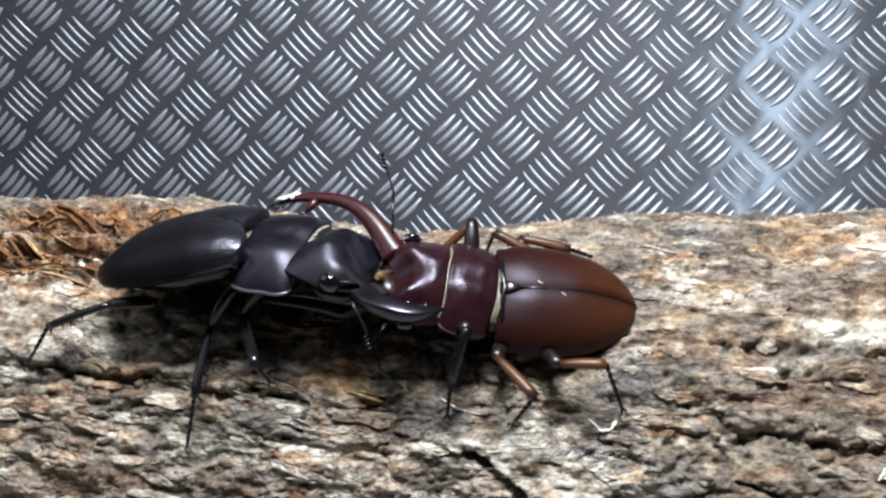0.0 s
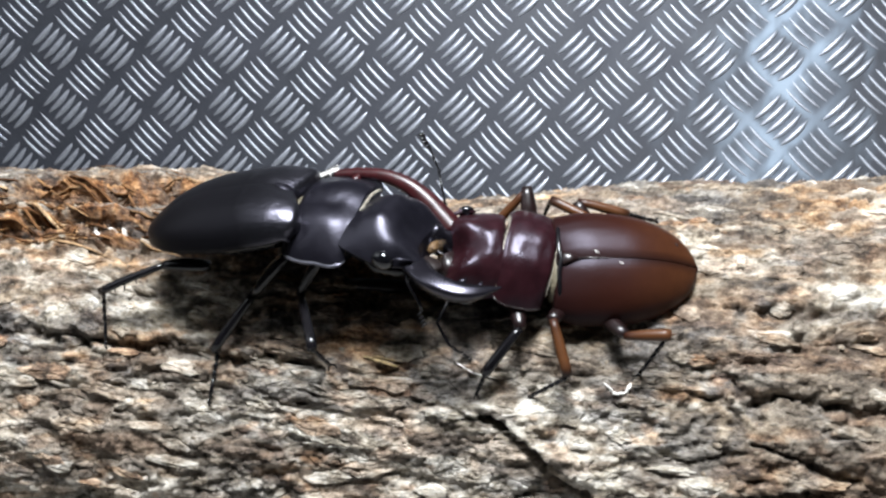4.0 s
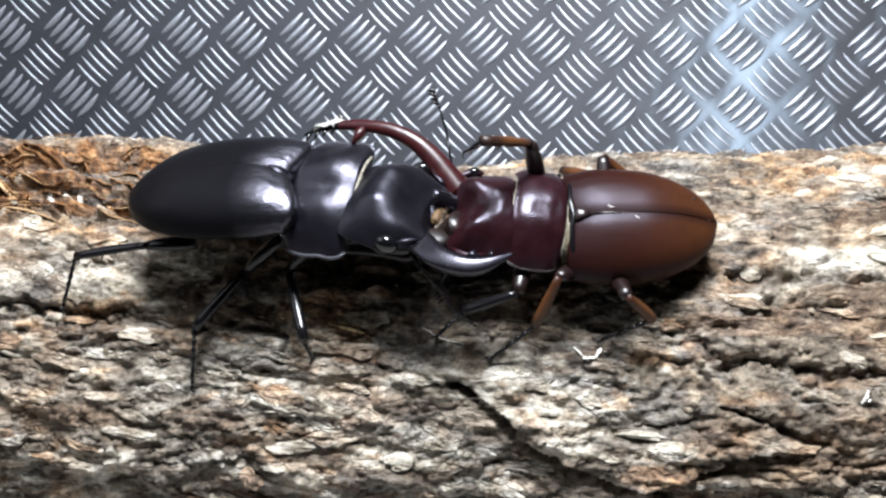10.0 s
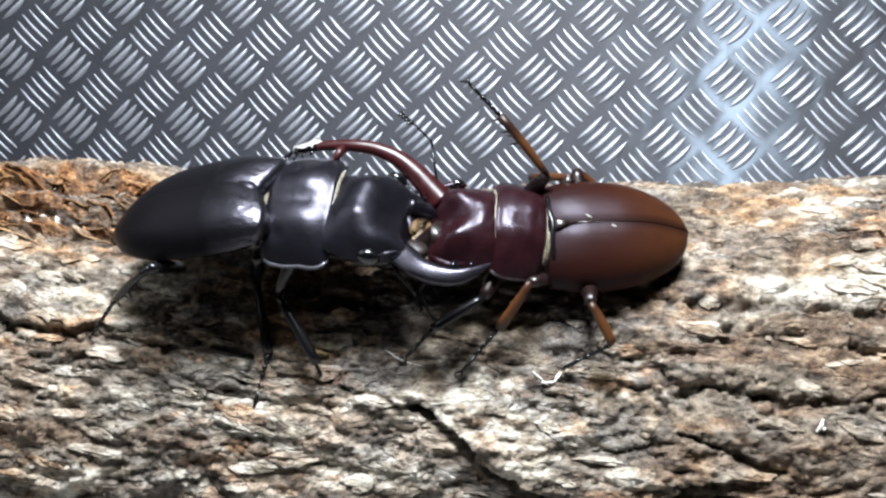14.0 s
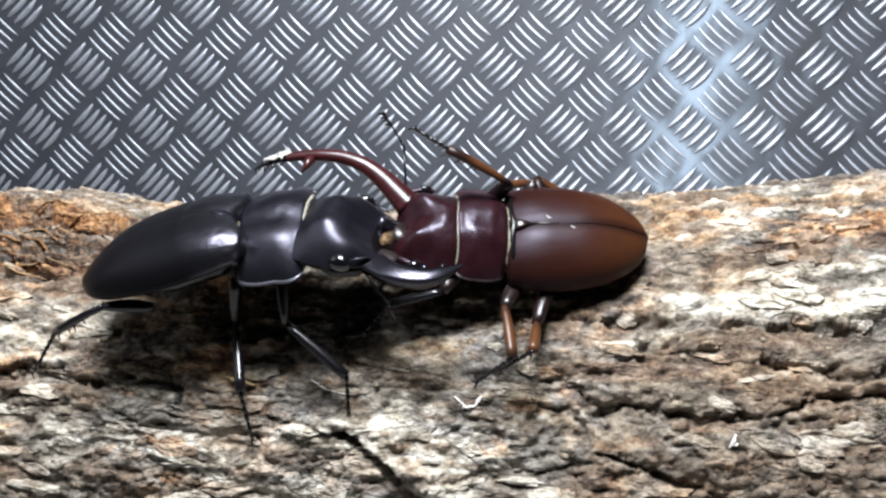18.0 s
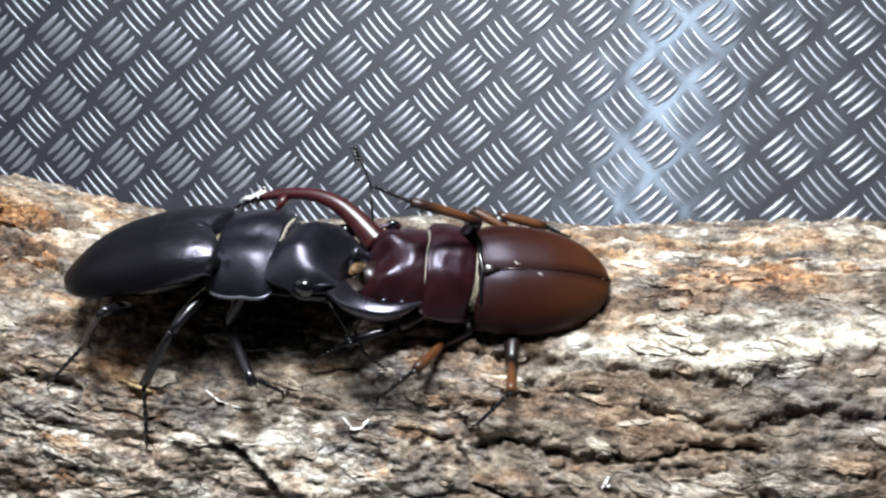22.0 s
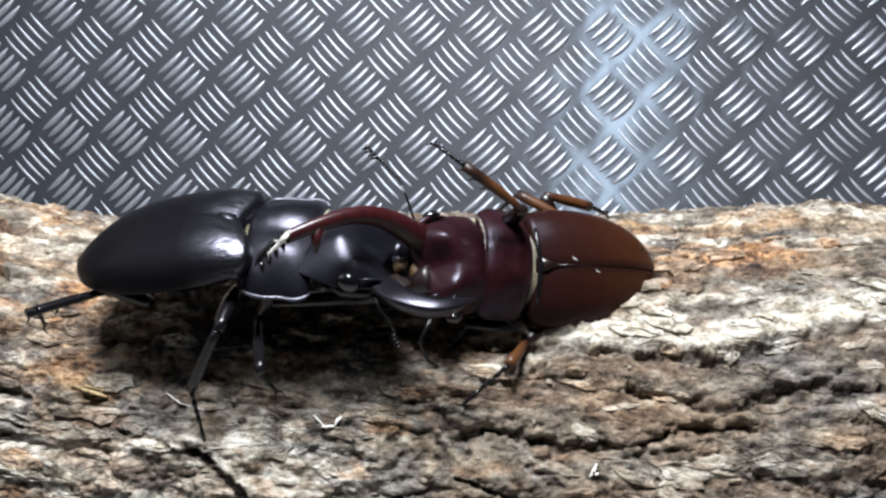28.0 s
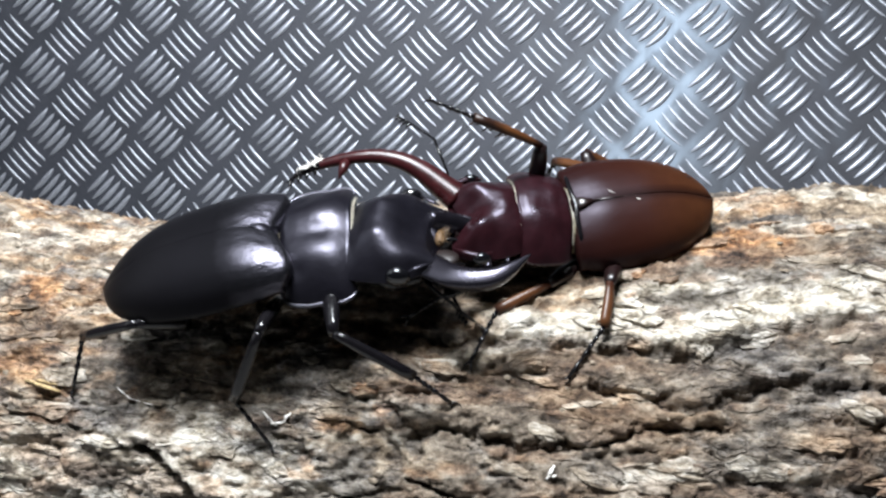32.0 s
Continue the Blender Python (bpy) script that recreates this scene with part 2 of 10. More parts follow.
BLACK_GLOSS = simple("glossy_black_chitin", (0.005, 0.0045, 0.0055), 0.20, 0, 0.2, 700, 0.0, 0.05, 0.35)
RED_SHELL = elytra_material("red_brown_elytra_shell", [(0.0, (0.013, 0.0042, 0.0040)), (0.45, (0.024, 0.0074, 0.0046)), (1.0, (0.056, 0.020, 0.0078))], 0.36, 0.031, 0.11, seam=(0.008, 0.0034, 0.0030))
MAROON = simple("maroon_chitin", (0.015, 0.0040, 0.0055), 0.31, 0, 0.25, 300, 0.0, 0.5, 0.28)
MAROON_GLOSS = simple("glossy_maroon_chitin", (0.029, 0.0050, 0.0060), 0.30, 0, 0.3, 500, 0.0, 0.06, 0.4)
DARK_MAROON = simple("dark_maroon_chitin", (0.010, 0.0045, 0.0045), 0.30, 0, 0.3, 500, 0.0, 0.06)
AMBER = elytra_material("amber_leg_chitin", [(0.05, (0.030, 0.010, 0.006)), (0.3, (0.075, 0.028, 0.010)), (0.7, (0.085, 0.032, 0.011)), (1.0, (0.018, 0.008, 0.006))], 0.36, -0.013)
GOLD = simple("golden_hair_membrane", (0.14, 0.12, 0.08), 0.5, 0, 0.35, 1500, 0, 0.3)
HAIR = simple("pale_golden_hair", (0.34, 0.31, 0.25), 0.45, 0, 0.3, 1500, 0, 0.2)
OCHRE = simple("ochre_mouth_brush", (0.09, 0.048, 0.016), 0.6, 0, 0.4, 1800, 0, 0.4)
EYE = simple("eye_gloss", (0.004, 0.004, 0.005), 0.05, 0, 0.1, 300, 0.3, 0.0)
for shell in (BLACK_SHELL, BLACK, BLACK_EDGE, JAW_BLACK, RED_SHELL, MAROON):
    shell.node_tree.nodes["Principled BSDF"].inputs["Specular Tint"].default_value = (0.84, 0.81, 1.0, 1)
WHITE_CHIP = simple("white_wood_shaving", (0.78, 0.75, 0.70), 0.6, 0, 0.15, 800)
FIBRE = fibre_material()
TABLE = simple("table_grey", (0.30, 0.29, 0.28), 0.6, 0, 0.15, 60)
PLASTER = simple("plaster", (0.16, 0.16, 0.165), 0.9, 0, 0.06, 4)


# ---- mesh helpers ----
def as_object(name, bm, mat, smooth=True):
    me = bpy.data.meshes.new(name)
    bm.normal_update()
    bm.to_mesh(me)
    bm.free()
    me.materials.append(mat)
    if smooth:
        me.shade_smooth()
    return new(name, me)


def part(name, bm, mat, parent, label="", smooth=True):
    ob = as_object(name, bm, mat, smooth)
    ob.parent = parent
    if label:
        ob["label"] = label
    return ob


def grid_mesh(rows, closed=False, caps=False):
    """A skin over rows of points (each a list of 3-tuples, all the same length)."""
    bm = bmesh.new()
    vs = [[bm.verts.new(p) for p in row] for row in rows]
    n = len(rows[0])
    for a, b in zip(vs, vs[1:]):
        for i in range(n if closed else n - 1):
            j = (i + 1) % n
            try:
                bm.faces.new((a[i], a[j], b[j], b[i]))
            except ValueError:
                pass
    if caps:
        for row in (vs[0][::-1], vs[-1]):
            bm.faces.new(row)
    bmesh.ops.recalc_face_normals(bm, faces=bm.faces)
    return bm


def tube(path, radii, n=10, flat=1.0):
    """A swept round body along path; radii one for each point; flat squeezes it in its second axis."""
    pts = [Vector(p) for p in path]
    rows = []
    side = None
    for i, p in enumerate(pts):
        d = (pts[min(i + 1, len(pts) - 1)] - pts[max(i - 1, 0)]).normalized()
        if side is None:
            side = d.orthogonal().normalized() if abs(d.z) > 0.9 else d.cross(Vector((0, 0, 1))).normalized()
        side = (side - d * side.dot(d)).normalized()
        up = side.cross(d)
        r = radii[i]
        rows.append([p + side * (math.cos(k * math.tau / n) * r) + up * (math.sin(k * math.tau / n) * r * flat) for k in range(n)])
    return grid_mesh(rows, True, True)


def join_bm(a, b):
    """Adds b's faces to a."""
    me = bpy.data.meshes.new("joined")
    b.to_mesh(me)
    b.free()
    a.from_mesh(me)
    bpy.data.meshes.remove(me)
    return a


def ball(c, r, sx=1, sy=1, sz=1, seg=14):
    bm = bmesh.new()
    bmesh.ops.create_uvsphere(bm, u_segments=seg, v_segments=seg // 2 + 2, radius=r)
    bmesh.ops.scale(bm, vec=(sx, sy, sz), verts=bm.verts)
    bmesh.ops.translate(bm, vec=c, verts=bm.verts)
    return bm


def box(cx, cy, cz, sx, sy, sz):
    bm = bmesh.new()
    bmesh.ops.create_cube(bm, size=1.0)
    bmesh.ops.scale(bm, vec=(sx, sy, sz), verts=bm.verts)
    bmesh.ops.translate(bm, vec=(cx, cy, cz), verts=bm.verts)
    return bm


def smooth01(a, b, x):
    t = np.clip((x - a) / (b - a), 0, 1)
    return t * t * (3 - 2 * t)


TABLES = [np.random.RandomState(k).rand(128, 128) for k in range(24)]


def vnoise(x, y, seed=0):
    """Smooth value noise in 0..1 over arrays."""
    tab = TABLES[seed % 24]
    xi, yi = np.floor(x).astype(int), np.floor(y).astype(int)
    fx, fy = x - xi, y - yi
    fx, fy = fx * fx * (3 - 2 * fx), fy * fy * (3 - 2 * fy)
    g = lambda i, j: tab[(xi + i) % 128, (yi + j) % 128]
    return (g(0, 0) * (1 - fx) + g(1, 0) * fx) * (1 - fy) + (g(0, 1) * (1 - fx) + g(1, 1) * fx) * fy


def fbm(x, y, seed=0, octaves=5, gain=0.5):
    total, amp, norm = 0.0, 1.0, 0.0
    for k in range(octaves):
        total = total + amp * vnoise(x * 2**k + 17.3 * k, y * 2**k + 9.1 * k, seed + k)
        norm += amp
        amp *= gain
    return total / norm


# ---- the room: table, and unseen plain walls added round it, dark against bounce light ----
tagged(as_object("table", box(0.25, -0.1, -0.02, 1.8, 1.2, 0.04), TABLE, False), "plain grey tabletop under the log", "table", kind="structure")
for nm, a in (("wall_back", (0.25, 2.2, 0.6, 5, 0.1, 3.2)), ("wall_front", (0.25, -2.6, 0.6, 5, 0.1, 3.2)), ("wall_east", (2.7, -0.2, 0.6, 0.1, 4.7, 3.2)), ("wall_west", (-2.2, -0.2, 0.6, 0.1, 4.7, 3.2))):
    tagged(as_object(nm, box(*a), PLASTER, False), "unseen plain dark grey wall added round the scene", "wall", kind="structure")
tagged(as_object("ceiling", box(0.25, -0.2, 2.25, 5, 4.9, 0.1), PLASTER, False), "unseen plain dark grey ceiling added over the scene", "ceiling", kind="structure")
tagged(as_object("floor", box(0.25, -0.2, -0.78, 5, 4.9, 0.04), TABLE, False), "plain grey floor under the table", "floor", kind="structure")

# ---- the checker plate ----
PITCH = 0.0343


def plate_sag(x, z):
    """The thin sheet bows and twists a little towards its ends."""
    x, z = np.asarray(x), np.clip(z, -0.11, 0.11)
    return -(0.198 + 1.2 * z) * np.clip(0.25 - x, 0, 0.4) ** 2 - 0.15 * np.clip(x - 0.34, 0, 1) ** 2 + (0.446 * z - 0.0129) * (x - 0.25)


def checker_plate():
    root = tagged(new("checker_plate"), "leaning aluminium five-bar checker plate with a pale glare band painted in its colour", "metal sheet")
    root.matrix_world = LAY
    xs, zs = np.arange(-0.16, 0.701, 0.0016), np.arange(-0.104, 0.26, 0.002)
    gx, gz = np.meshgrid(xs, zs, indexing="ij")
    y = plate_sag(gx, gz) + 0.0004 * (fbm(gx * 14, gz * 14, 3) - 0.5)
    n0, n1 = gx.shape
    front = np.stack([gx, y, gz], -1).reshape(-1, 3)
    verts = np.concatenate([front, front + (0, 0.002, 0)])
    idx = np.arange(n0 * n1).reshape(n0, n1)
    q = np.stack([idx[:-1, :-1], idx[1:, :-1], idx[1:, 1:], idx[:-1, 1:]], -1).reshape(-1, 4)
    faces = np.concatenate([q, q[:, ::-1] + n0 * n1]).tolist()
    rim = np.concatenate([idx[:, 0], idx[-1, 1:], idx[-2::-1, -1], idx[0, -2:0:-1]])
    faces += [(int(a), int(b), int(b + n0 * n1), int(a + n0 * n1)) for a, b in zip(rim, np.roll(rim, -1))]
    me = bpy.data.meshes.new("sheet")
    me.from_pydata(verts.tolist(), [], faces)
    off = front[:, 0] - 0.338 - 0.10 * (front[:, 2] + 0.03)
    glare_noise = fbm(front[:, 0] * 70, front[:, 2] * 38, 5, 5, 0.6)
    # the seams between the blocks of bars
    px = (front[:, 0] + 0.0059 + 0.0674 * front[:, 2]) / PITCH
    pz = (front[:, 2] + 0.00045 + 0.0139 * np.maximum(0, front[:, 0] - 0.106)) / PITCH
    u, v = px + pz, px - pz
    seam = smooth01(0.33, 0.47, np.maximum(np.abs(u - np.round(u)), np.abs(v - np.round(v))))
    glare_breaks = np.clip(5 * glare_noise - 1.7, 0, 1)
    # glare of the bent sheet, put into the colour as a broken pale band
    band = np.exp(-((off / 0.026) ** 2)) * (0.25 + 0.75 * seam) * (0.35 + 0.65 * glare_breaks)
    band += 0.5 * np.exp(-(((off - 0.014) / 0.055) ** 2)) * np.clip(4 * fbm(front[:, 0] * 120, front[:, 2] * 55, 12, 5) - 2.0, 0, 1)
    grime_grooves = np.clip(3.0 * fbm(front[:, 0] * 22, front[:, 2] * 22, 9, 4) - 1.15, 0, 1) * smooth01(0.18, 0.27, front[:, 0]) * 0.7
    # groove darkness between the blocks is put into the colour; the sheet stays flat
    grime_grooves = np.maximum(grime_grooves, seam * smooth01(0.24, 0.36, front[:, 0]) * np.clip(4 * fbm(front[:, 0] * 40, front[:, 2] * 40, 19, 4) - 1.2, 0, 1)) * (1 - np.clip(band * 1.4, 0, 1))
    at = me.attributes.new("painted_glare", "FLOAT", "POINT")
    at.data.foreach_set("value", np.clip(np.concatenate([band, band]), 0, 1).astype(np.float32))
    at = me.attributes.new("grime_grooves", "FLOAT", "POINT")
    at.data.foreach_set("value", np.concatenate([grime_grooves, grime_grooves]).astype(np.float32))
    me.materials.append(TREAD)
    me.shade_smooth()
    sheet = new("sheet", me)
    sheet.parent = root

    def five_bars(wide, high):
        bm = bmesh.new()
        for k in range(-2, 3):
            half = 0.0106 - 0.0005 * abs(k)
            rows = []
            for i in range(11):
                u = -1 + i / 5
                w, h = 0.00005 + wide * (1 - u * u) ** 0.7, high * (1 - u * u) ** 0.8
                bend = -0.0008 * (1 - u * u)
                rows.append([(u * half, -0.0001 - h * math.sin(a * math.pi / 6), k * 0.0049 + bend + w * math.cos(a * math.pi / 6)) for a in range(7)])
            join_bm(bm, grid_mesh(rows))
        me = bpy.data.meshes.new("tread")
        bm.to_mesh(me)
        bm.free()
        me.materials.append(BAR)
        me.shade_smooth()
        return me

    # the bars that climb to the right are rolled broad and high, the others thin and low
    broad, thin = five_bars(0.00165, 0.0016), five_bars(0.0008, 0.00045)
    far = []
    for i in range(-5, 21):
        for j in range(-4, 8):
            for half_step in (0, 1):
                x, z = (i + half_step * 0.5) * PITCH, (j + half_step * 0.5) * PITCH
                x, z = x - 0.0674 * z - 0.0059, z - 0.00045 - 0.0139 * max(0.0, x - 0.106)
                if not (-0.14 < x < 0.68 and -0.09 < z < 0.245):
                    continue
                lean = math.atan(float(plate_sag(x + 0.001, z) - plate_sag(x - 0.001, z)) / 0.002)
                back = -math.atan(float(plate_sag(x, z + 0.001) - plate_sag(x, z - 0.001)) / 0.002)
                turn = Matrix.Translation((x, float(plate_sag(x, z)), z)) @ Matrix.Rotation(lean, 4, "Z") @ Matrix.Rotation(back, 4, "X") @ Matrix.Rotation(radians(-45 if half_step == 0 else 45), 4, "Y")
                if -0.07 < x < 0.53 and z < 0.075:
                    ob = new("tread", thin if half_step else broad)
                    ob.parent = root
                    ob.matrix_local = turn
                else:
                    far.append((turn, thin if half_step else broad))
    bm = bmesh.new()
    for turn, bars in far:
        n = len(bm.verts)
        bm.from_mesh(bars)
        bm.verts.ensure_lookup_table()
        bmesh.ops.transform(bm, matrix=turn, verts=bm.verts[n:])
    tagged(part("outer_treads", bm, BAR, root), kind="stuff")


checker_plate()


# ---- the log ----
LOG_Y, LOG_Z, LOG_R = -0.258, -0.156, 0.060
RIDGE_X = (0.06, 0.09, 0.128, 0.163, 0.2, 0.215, 0.26, 0.31, 0.337, 0.375, 0.42)
RIDGE_Z = (-0.0955, -0.0945, -0.093, -0.0975, -0.1015, -0.1005, -0.095, -0.093, -0.0908, -0.0875, -0.0885)


def blob(s, a, cs, ca, rs, ra):
    """A soft spot of 0..1 round (cs, ca) on the bark, with a ragged rim."""
    d = np.sqrt(((s - cs) / rs) ** 2 + ((a - ca) / ra) ** 2) + 0.55 * (fbm(s / 3.2, a / 1.6, 7, 4) - 0.5)
    return smooth01(1.05, 0.75, d)


def near_line(s, a, points):
    """Distance in mm from a broken line on the bark, and on which side (positive: above)."""
    s = s + 3.0 * (fbm(s / 5.5, a / 4.0, 12, 4, 0.6) - 0.5)
    a = a + 2.6 * (fbm(s / 5.0 + 31, a / 3.5, 20, 4, 0.6) - 0.5)
    best, side = np.full(s.shape, 1e9), np.zeros(s.shape)
    for (s0, a0), (s1, a1) in zip(points, points[1:]):
        t = np.clip(((s - s0) * (s1 - s0) + (a - a0) * (a1 - a0)) / ((s1 - s0) ** 2 + (a1 - a0) ** 2), 0, 1)
        ds, da = s - (s0 + t * (s1 - s0)), a - (a0 + t * (a1 - a0))
        d = np.hypot(ds, da)
        closer = d < best
        best, side = np.where(closer, d, best), np.where(closer, np.sign(da), side)
    return best, side


def bark_relief(s, a):
    """Height of the bark in mm over the round, and its colours (rust, cream, dark); dark also follows cracks and
    furrows. s runs along the log, a round it, both in mm.
    """
    warp = 5 * (fbm(s / 30, a / 12, 2, 4) - 0.5)
    wa = a + 1.2 * warp
    h = 3.4 * (fbm(s / 34, wa / 10, 1, 4) - 0.5)
    # long furrows with raised plates between them
    n = fbm(s / 20 + 5, wa / 7.5, 4, 4)
    furrow = smooth01(0.045, 0.0, np.abs(n - 0.5))
    h -= 1.1 * furrow * smooth01(0.35, 0.6, fbm(s / 18, a / 10, 9, 3))
    # flaking layers: small steps
    lay = fbm(s / 9, wa / 3.8, 6, 5) * 7
    step = np.floor(lay) + smooth01(0.0, 0.09, lay - np.floor(lay))
    h += 0.5 * (step - 3.5)
    lay2 = fbm(s / 3.8 + 3, wa / 1.8, 11, 4) * 6
    h += 0.34 * (np.floor(lay2) + smooth01(0.0, 0.15, lay2 - np.floor(lay2)) - 3)
    h += 1.1 * (fbm(s / 3.2, a / 1.3, 13, 5, 0.6) - 0.5) + 0.5 * (fbm(s / 1.1, a / 0.8, 15, 2) - 0.5)
    rust, cream, dark = (np.zeros(s.shape) for _ in range(3))
    wob = 1.6 * (fbm(s / 4, a / 4, 17, 4) - 0.5)

    cw = 0.55 * wob
    uneven = 0.35 + 1.25 * smooth01(0.36, 0.64, fbm(s / 6, a / 5, 24, 4, 0.6))

    def crack(points, width, depth, lift=0.0):
        nonlocal h, dark
        d, side = near_line(s, a, points)
        gap, d = d, d / uneven
        c = smooth01(width, width * 0.25, d + cw)
        h = h - depth * c
        # the crack is coloured dark slightly wider than it is cut
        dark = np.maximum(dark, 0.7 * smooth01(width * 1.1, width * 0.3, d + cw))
        if lift:
            h = h + lift * np.where(side > 0, smooth01(9, 1.5, gap + wob), 0)

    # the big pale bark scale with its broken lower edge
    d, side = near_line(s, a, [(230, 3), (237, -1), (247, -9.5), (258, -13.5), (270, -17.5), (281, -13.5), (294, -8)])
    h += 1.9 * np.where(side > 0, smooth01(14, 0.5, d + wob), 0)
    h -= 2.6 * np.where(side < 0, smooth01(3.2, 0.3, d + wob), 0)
    # darker in a strip just below the broken edge
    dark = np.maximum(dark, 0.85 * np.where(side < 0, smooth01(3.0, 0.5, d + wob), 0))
    cream = np.maximum(cream, 0.9 * np.where(side > 0, smooth01(5.5, 1.0, d + 1.5 * wob), 0) * (s < 276))
    crack([(282, 13), (286, 9), (288, 6)], 1.5, 2.0)
    crack([(288, 9), (293, 10), (308, 8.1), (323, 9), (335, 13.2), (346, 13)], 1.4, 2.0, 0.8)
    crack([(286, 1), (298, -3), (308, -6.5)], 1.2, 2.0)
    crack([(100, 16), (123, 15), (140, 13.4), (154, 14), (168, 12.6), (176, 13.5)], 2.2, 2.6, 1.2)
    crack([(181, 13.5), (190, 11.5), (189, 6)], 1.2, 1.6)
    crack([(280, 29), (293, 28.5), (312, 27.5), (328, 27), (345, 26), (352, 29), (362, 32), (378, 35), (410, 36)], 1.5, 2.0, 0.9)
    crack([(322, 47), (331, 46.5), (338, 47)], 1.4, 2.2)
    crack([(322, 19.5), (330, 18.3), (342, 16), (349, 18.5), (355, 21), (372, 20.6), (395, 21.5)], 1.5, 2.2, 1.0)
    crack([(296, 22), (304, 21.5), (312, 22.5)], 1.2, 1.6)
    crack([(296, 60), (312, 63), (330, 66), (360, 66), (400, 68)], 1.6, 2.0)
    crack([(196, 27), (215, 25.5), (236, 27)], 1.8, 1.4)
    # torn orange wood at the upper left
    for cs, ca, rs, ra, dep in ((112, 60, 30, 9, 4.2), (138, 62, 16, 7, 3.4), (120, 45, 30, 6.0, 3.6), (149, 42, 12, 4, 2.0), (158, 47, 16, 5.5, 2.6), (152, 60, 15, 6, 2.6)):
        b = blob(s, a, cs, ca, rs, ra)
        shred = fbm(s / 15 + 0.3 * warp, (a + 0.16 * s) / 2.6, 19, 5, 0.62)
        h -= dep * b * (0.3 + 3.6 * (0.62 - shred))
        rust = np.maximum(rust, smooth01(0.0, 0.55, b))
        # dark colour stands in for the shade inside the torn hollows
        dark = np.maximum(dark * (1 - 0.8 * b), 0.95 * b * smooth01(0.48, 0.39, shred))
        cream = cream * (1 - b)
    crack([(84, 50), (94, 52.5), (111, 55.5), (125, 56.5), (133, 60.5)], 3.6, 4.0, 0.8)
    crack([(86, 43), (96, 41.5), (101, 43)], 3.4, 3.0)
    crack([(92, 61), (106, 60), (121, 61.5), (140, 59)], 2.0, 3.0, 1.0)
    crack([(100, 47.5), (118, 47), (131, 45), (146, 44.5)], 2.0, 3.0, 1.0)
    crack([(152, 60), (160, 59.2), (168, 62.4)], 3.6, 3.8, 0.8)
    crack([(144, 49.5), (154, 47.7), (163, 47.8), (169, 44.5), (175, 42.4)], 3.8, 4.0, 1.0)
    crack([(106, 66), (122, 67), (136, 65)], 1.5, 2.0)
    crack([(118, 39.5), (124, 38.7), (134, 38.2), (148, 38)], 2.8, 3.0, 0.8)
    for cs, ca, rs, ra, w in ((290, 17, 7, 2.2, 0.55), (301, 17.5, 4.5, 2.4, 0.45), (138, -9, 16, 3.2, 0.55), (172, -8, 12, 2.6, 0.4), (207, 8.4, 8, 2.4, 0.75), (286, -6, 8, 4.5, 0.5), (272, -14, 8, 3, 0.7), (271, 10, 6, 2, 0.55),
                              (284, 17, 8, 2.5, 0.45), (275, 27, 9, 4, 0.5), (350, 52, 14, 7, 0.85), (332, 47, 10, 6, 0.6), (317, 53, 12, 3, 0.3), (193, 38, 7, 6, 0.8), (197, 20, 8, 4, 0.6), (165, 13.5, 5, 3, 0.6), (310, 7, 10, 1.6, 0.5), (345, 3, 18, 1.6, 0.45)):
        rust = np.maximum(rust, w * blob(s, a, cs, ca, rs, ra))
    for cs, ca, rs, ra, w in ((340, 32, 16, 5.0, 1.0), (232, -6, 20, 8, 0.75), (250, -8, 14, 5, 0.9), (342, 33.5, 24, 5.5, 1.0), (322, 30, 12, 3.6, 1.0), (352, 39, 26, 5, 0.9), (378, 40, 16, 5, 0.85), (306, 28.5, 11, 3, 0.85), (300, 24, 10, 2, 0.5), (318, 56, 12, 3, 0.5), (200, 2, 16, 5, 0.55), (186, 8.3, 7, 4, 0.75), (212, -9, 14, 7, 0.5), (222, -2, 12, 6, 0.55),
                              (145, 24, 22, 5.5, 0.65), (165, 28, 10, 5, 0.6), (136, 12, 6, 2, 0.9), (142, -3, 8, 2, 0.55), (300, 45, 12, 5, 0.45), (252, 5, 14, 3, 0.45), (262, 1, 9, 3, 0.35), (110, 30, 20, 5, 0.5), (205, 62, 30, 6, 0.5), (262, 62, 20, 4, 0.45), (178, 55, 16, 6, 0.5)):
        cream = np.maximum(cream, w * blob(s, a, cs, ca, rs, ra))
    h += 0.8 * blob(s, a, 339, 32, 18, 4)
    for cs, ca, rs, ra, w in ((330, 46.5, 15, 2.6, 0.8), (347, 51.5, 12, 3.5, 0.8), (296, 17.5, 8, 2.4, 0.6)):
        rust = np.maximum(rust, w * blob(s, a, cs, ca, rs, ra))
    # pale scales lie denser below the middle; their cream also makes up missing light
    cream = np.maximum(cream, 0.75 * smooth01(0.50, 0.62, fbm(s / 9, wa / 4.0, 18, 5, 0.6) + 0.07 * smooth01(20, 2, a) - 0.05) * smooth01(26, 10, a))
    rust = np.maximum(rust, 0.45 * smooth01(0.60, 0.70, fbm(s / 7, a / 3.5, 16, 4)))
    dark = np.maximum(dark, 0.45 * smooth01(0.56, 0.68, fbm(s / 26, a / 9, 21, 4)))
    dark = np.maximum(dark, 0.62 * smooth01(0.49, 0.60, fbm(s / 11 + 2, wa / 4.6, 19, 5, 0.6)))
    # the furrows are coloured darker as well
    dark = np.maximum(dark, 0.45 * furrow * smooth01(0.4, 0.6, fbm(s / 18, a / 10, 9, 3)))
    cream = np.maximum(cream, 0.7 * smooth01(0.56, 0.65, fbm(s / 11 + 8, wa / 3.6, 22, 4)))
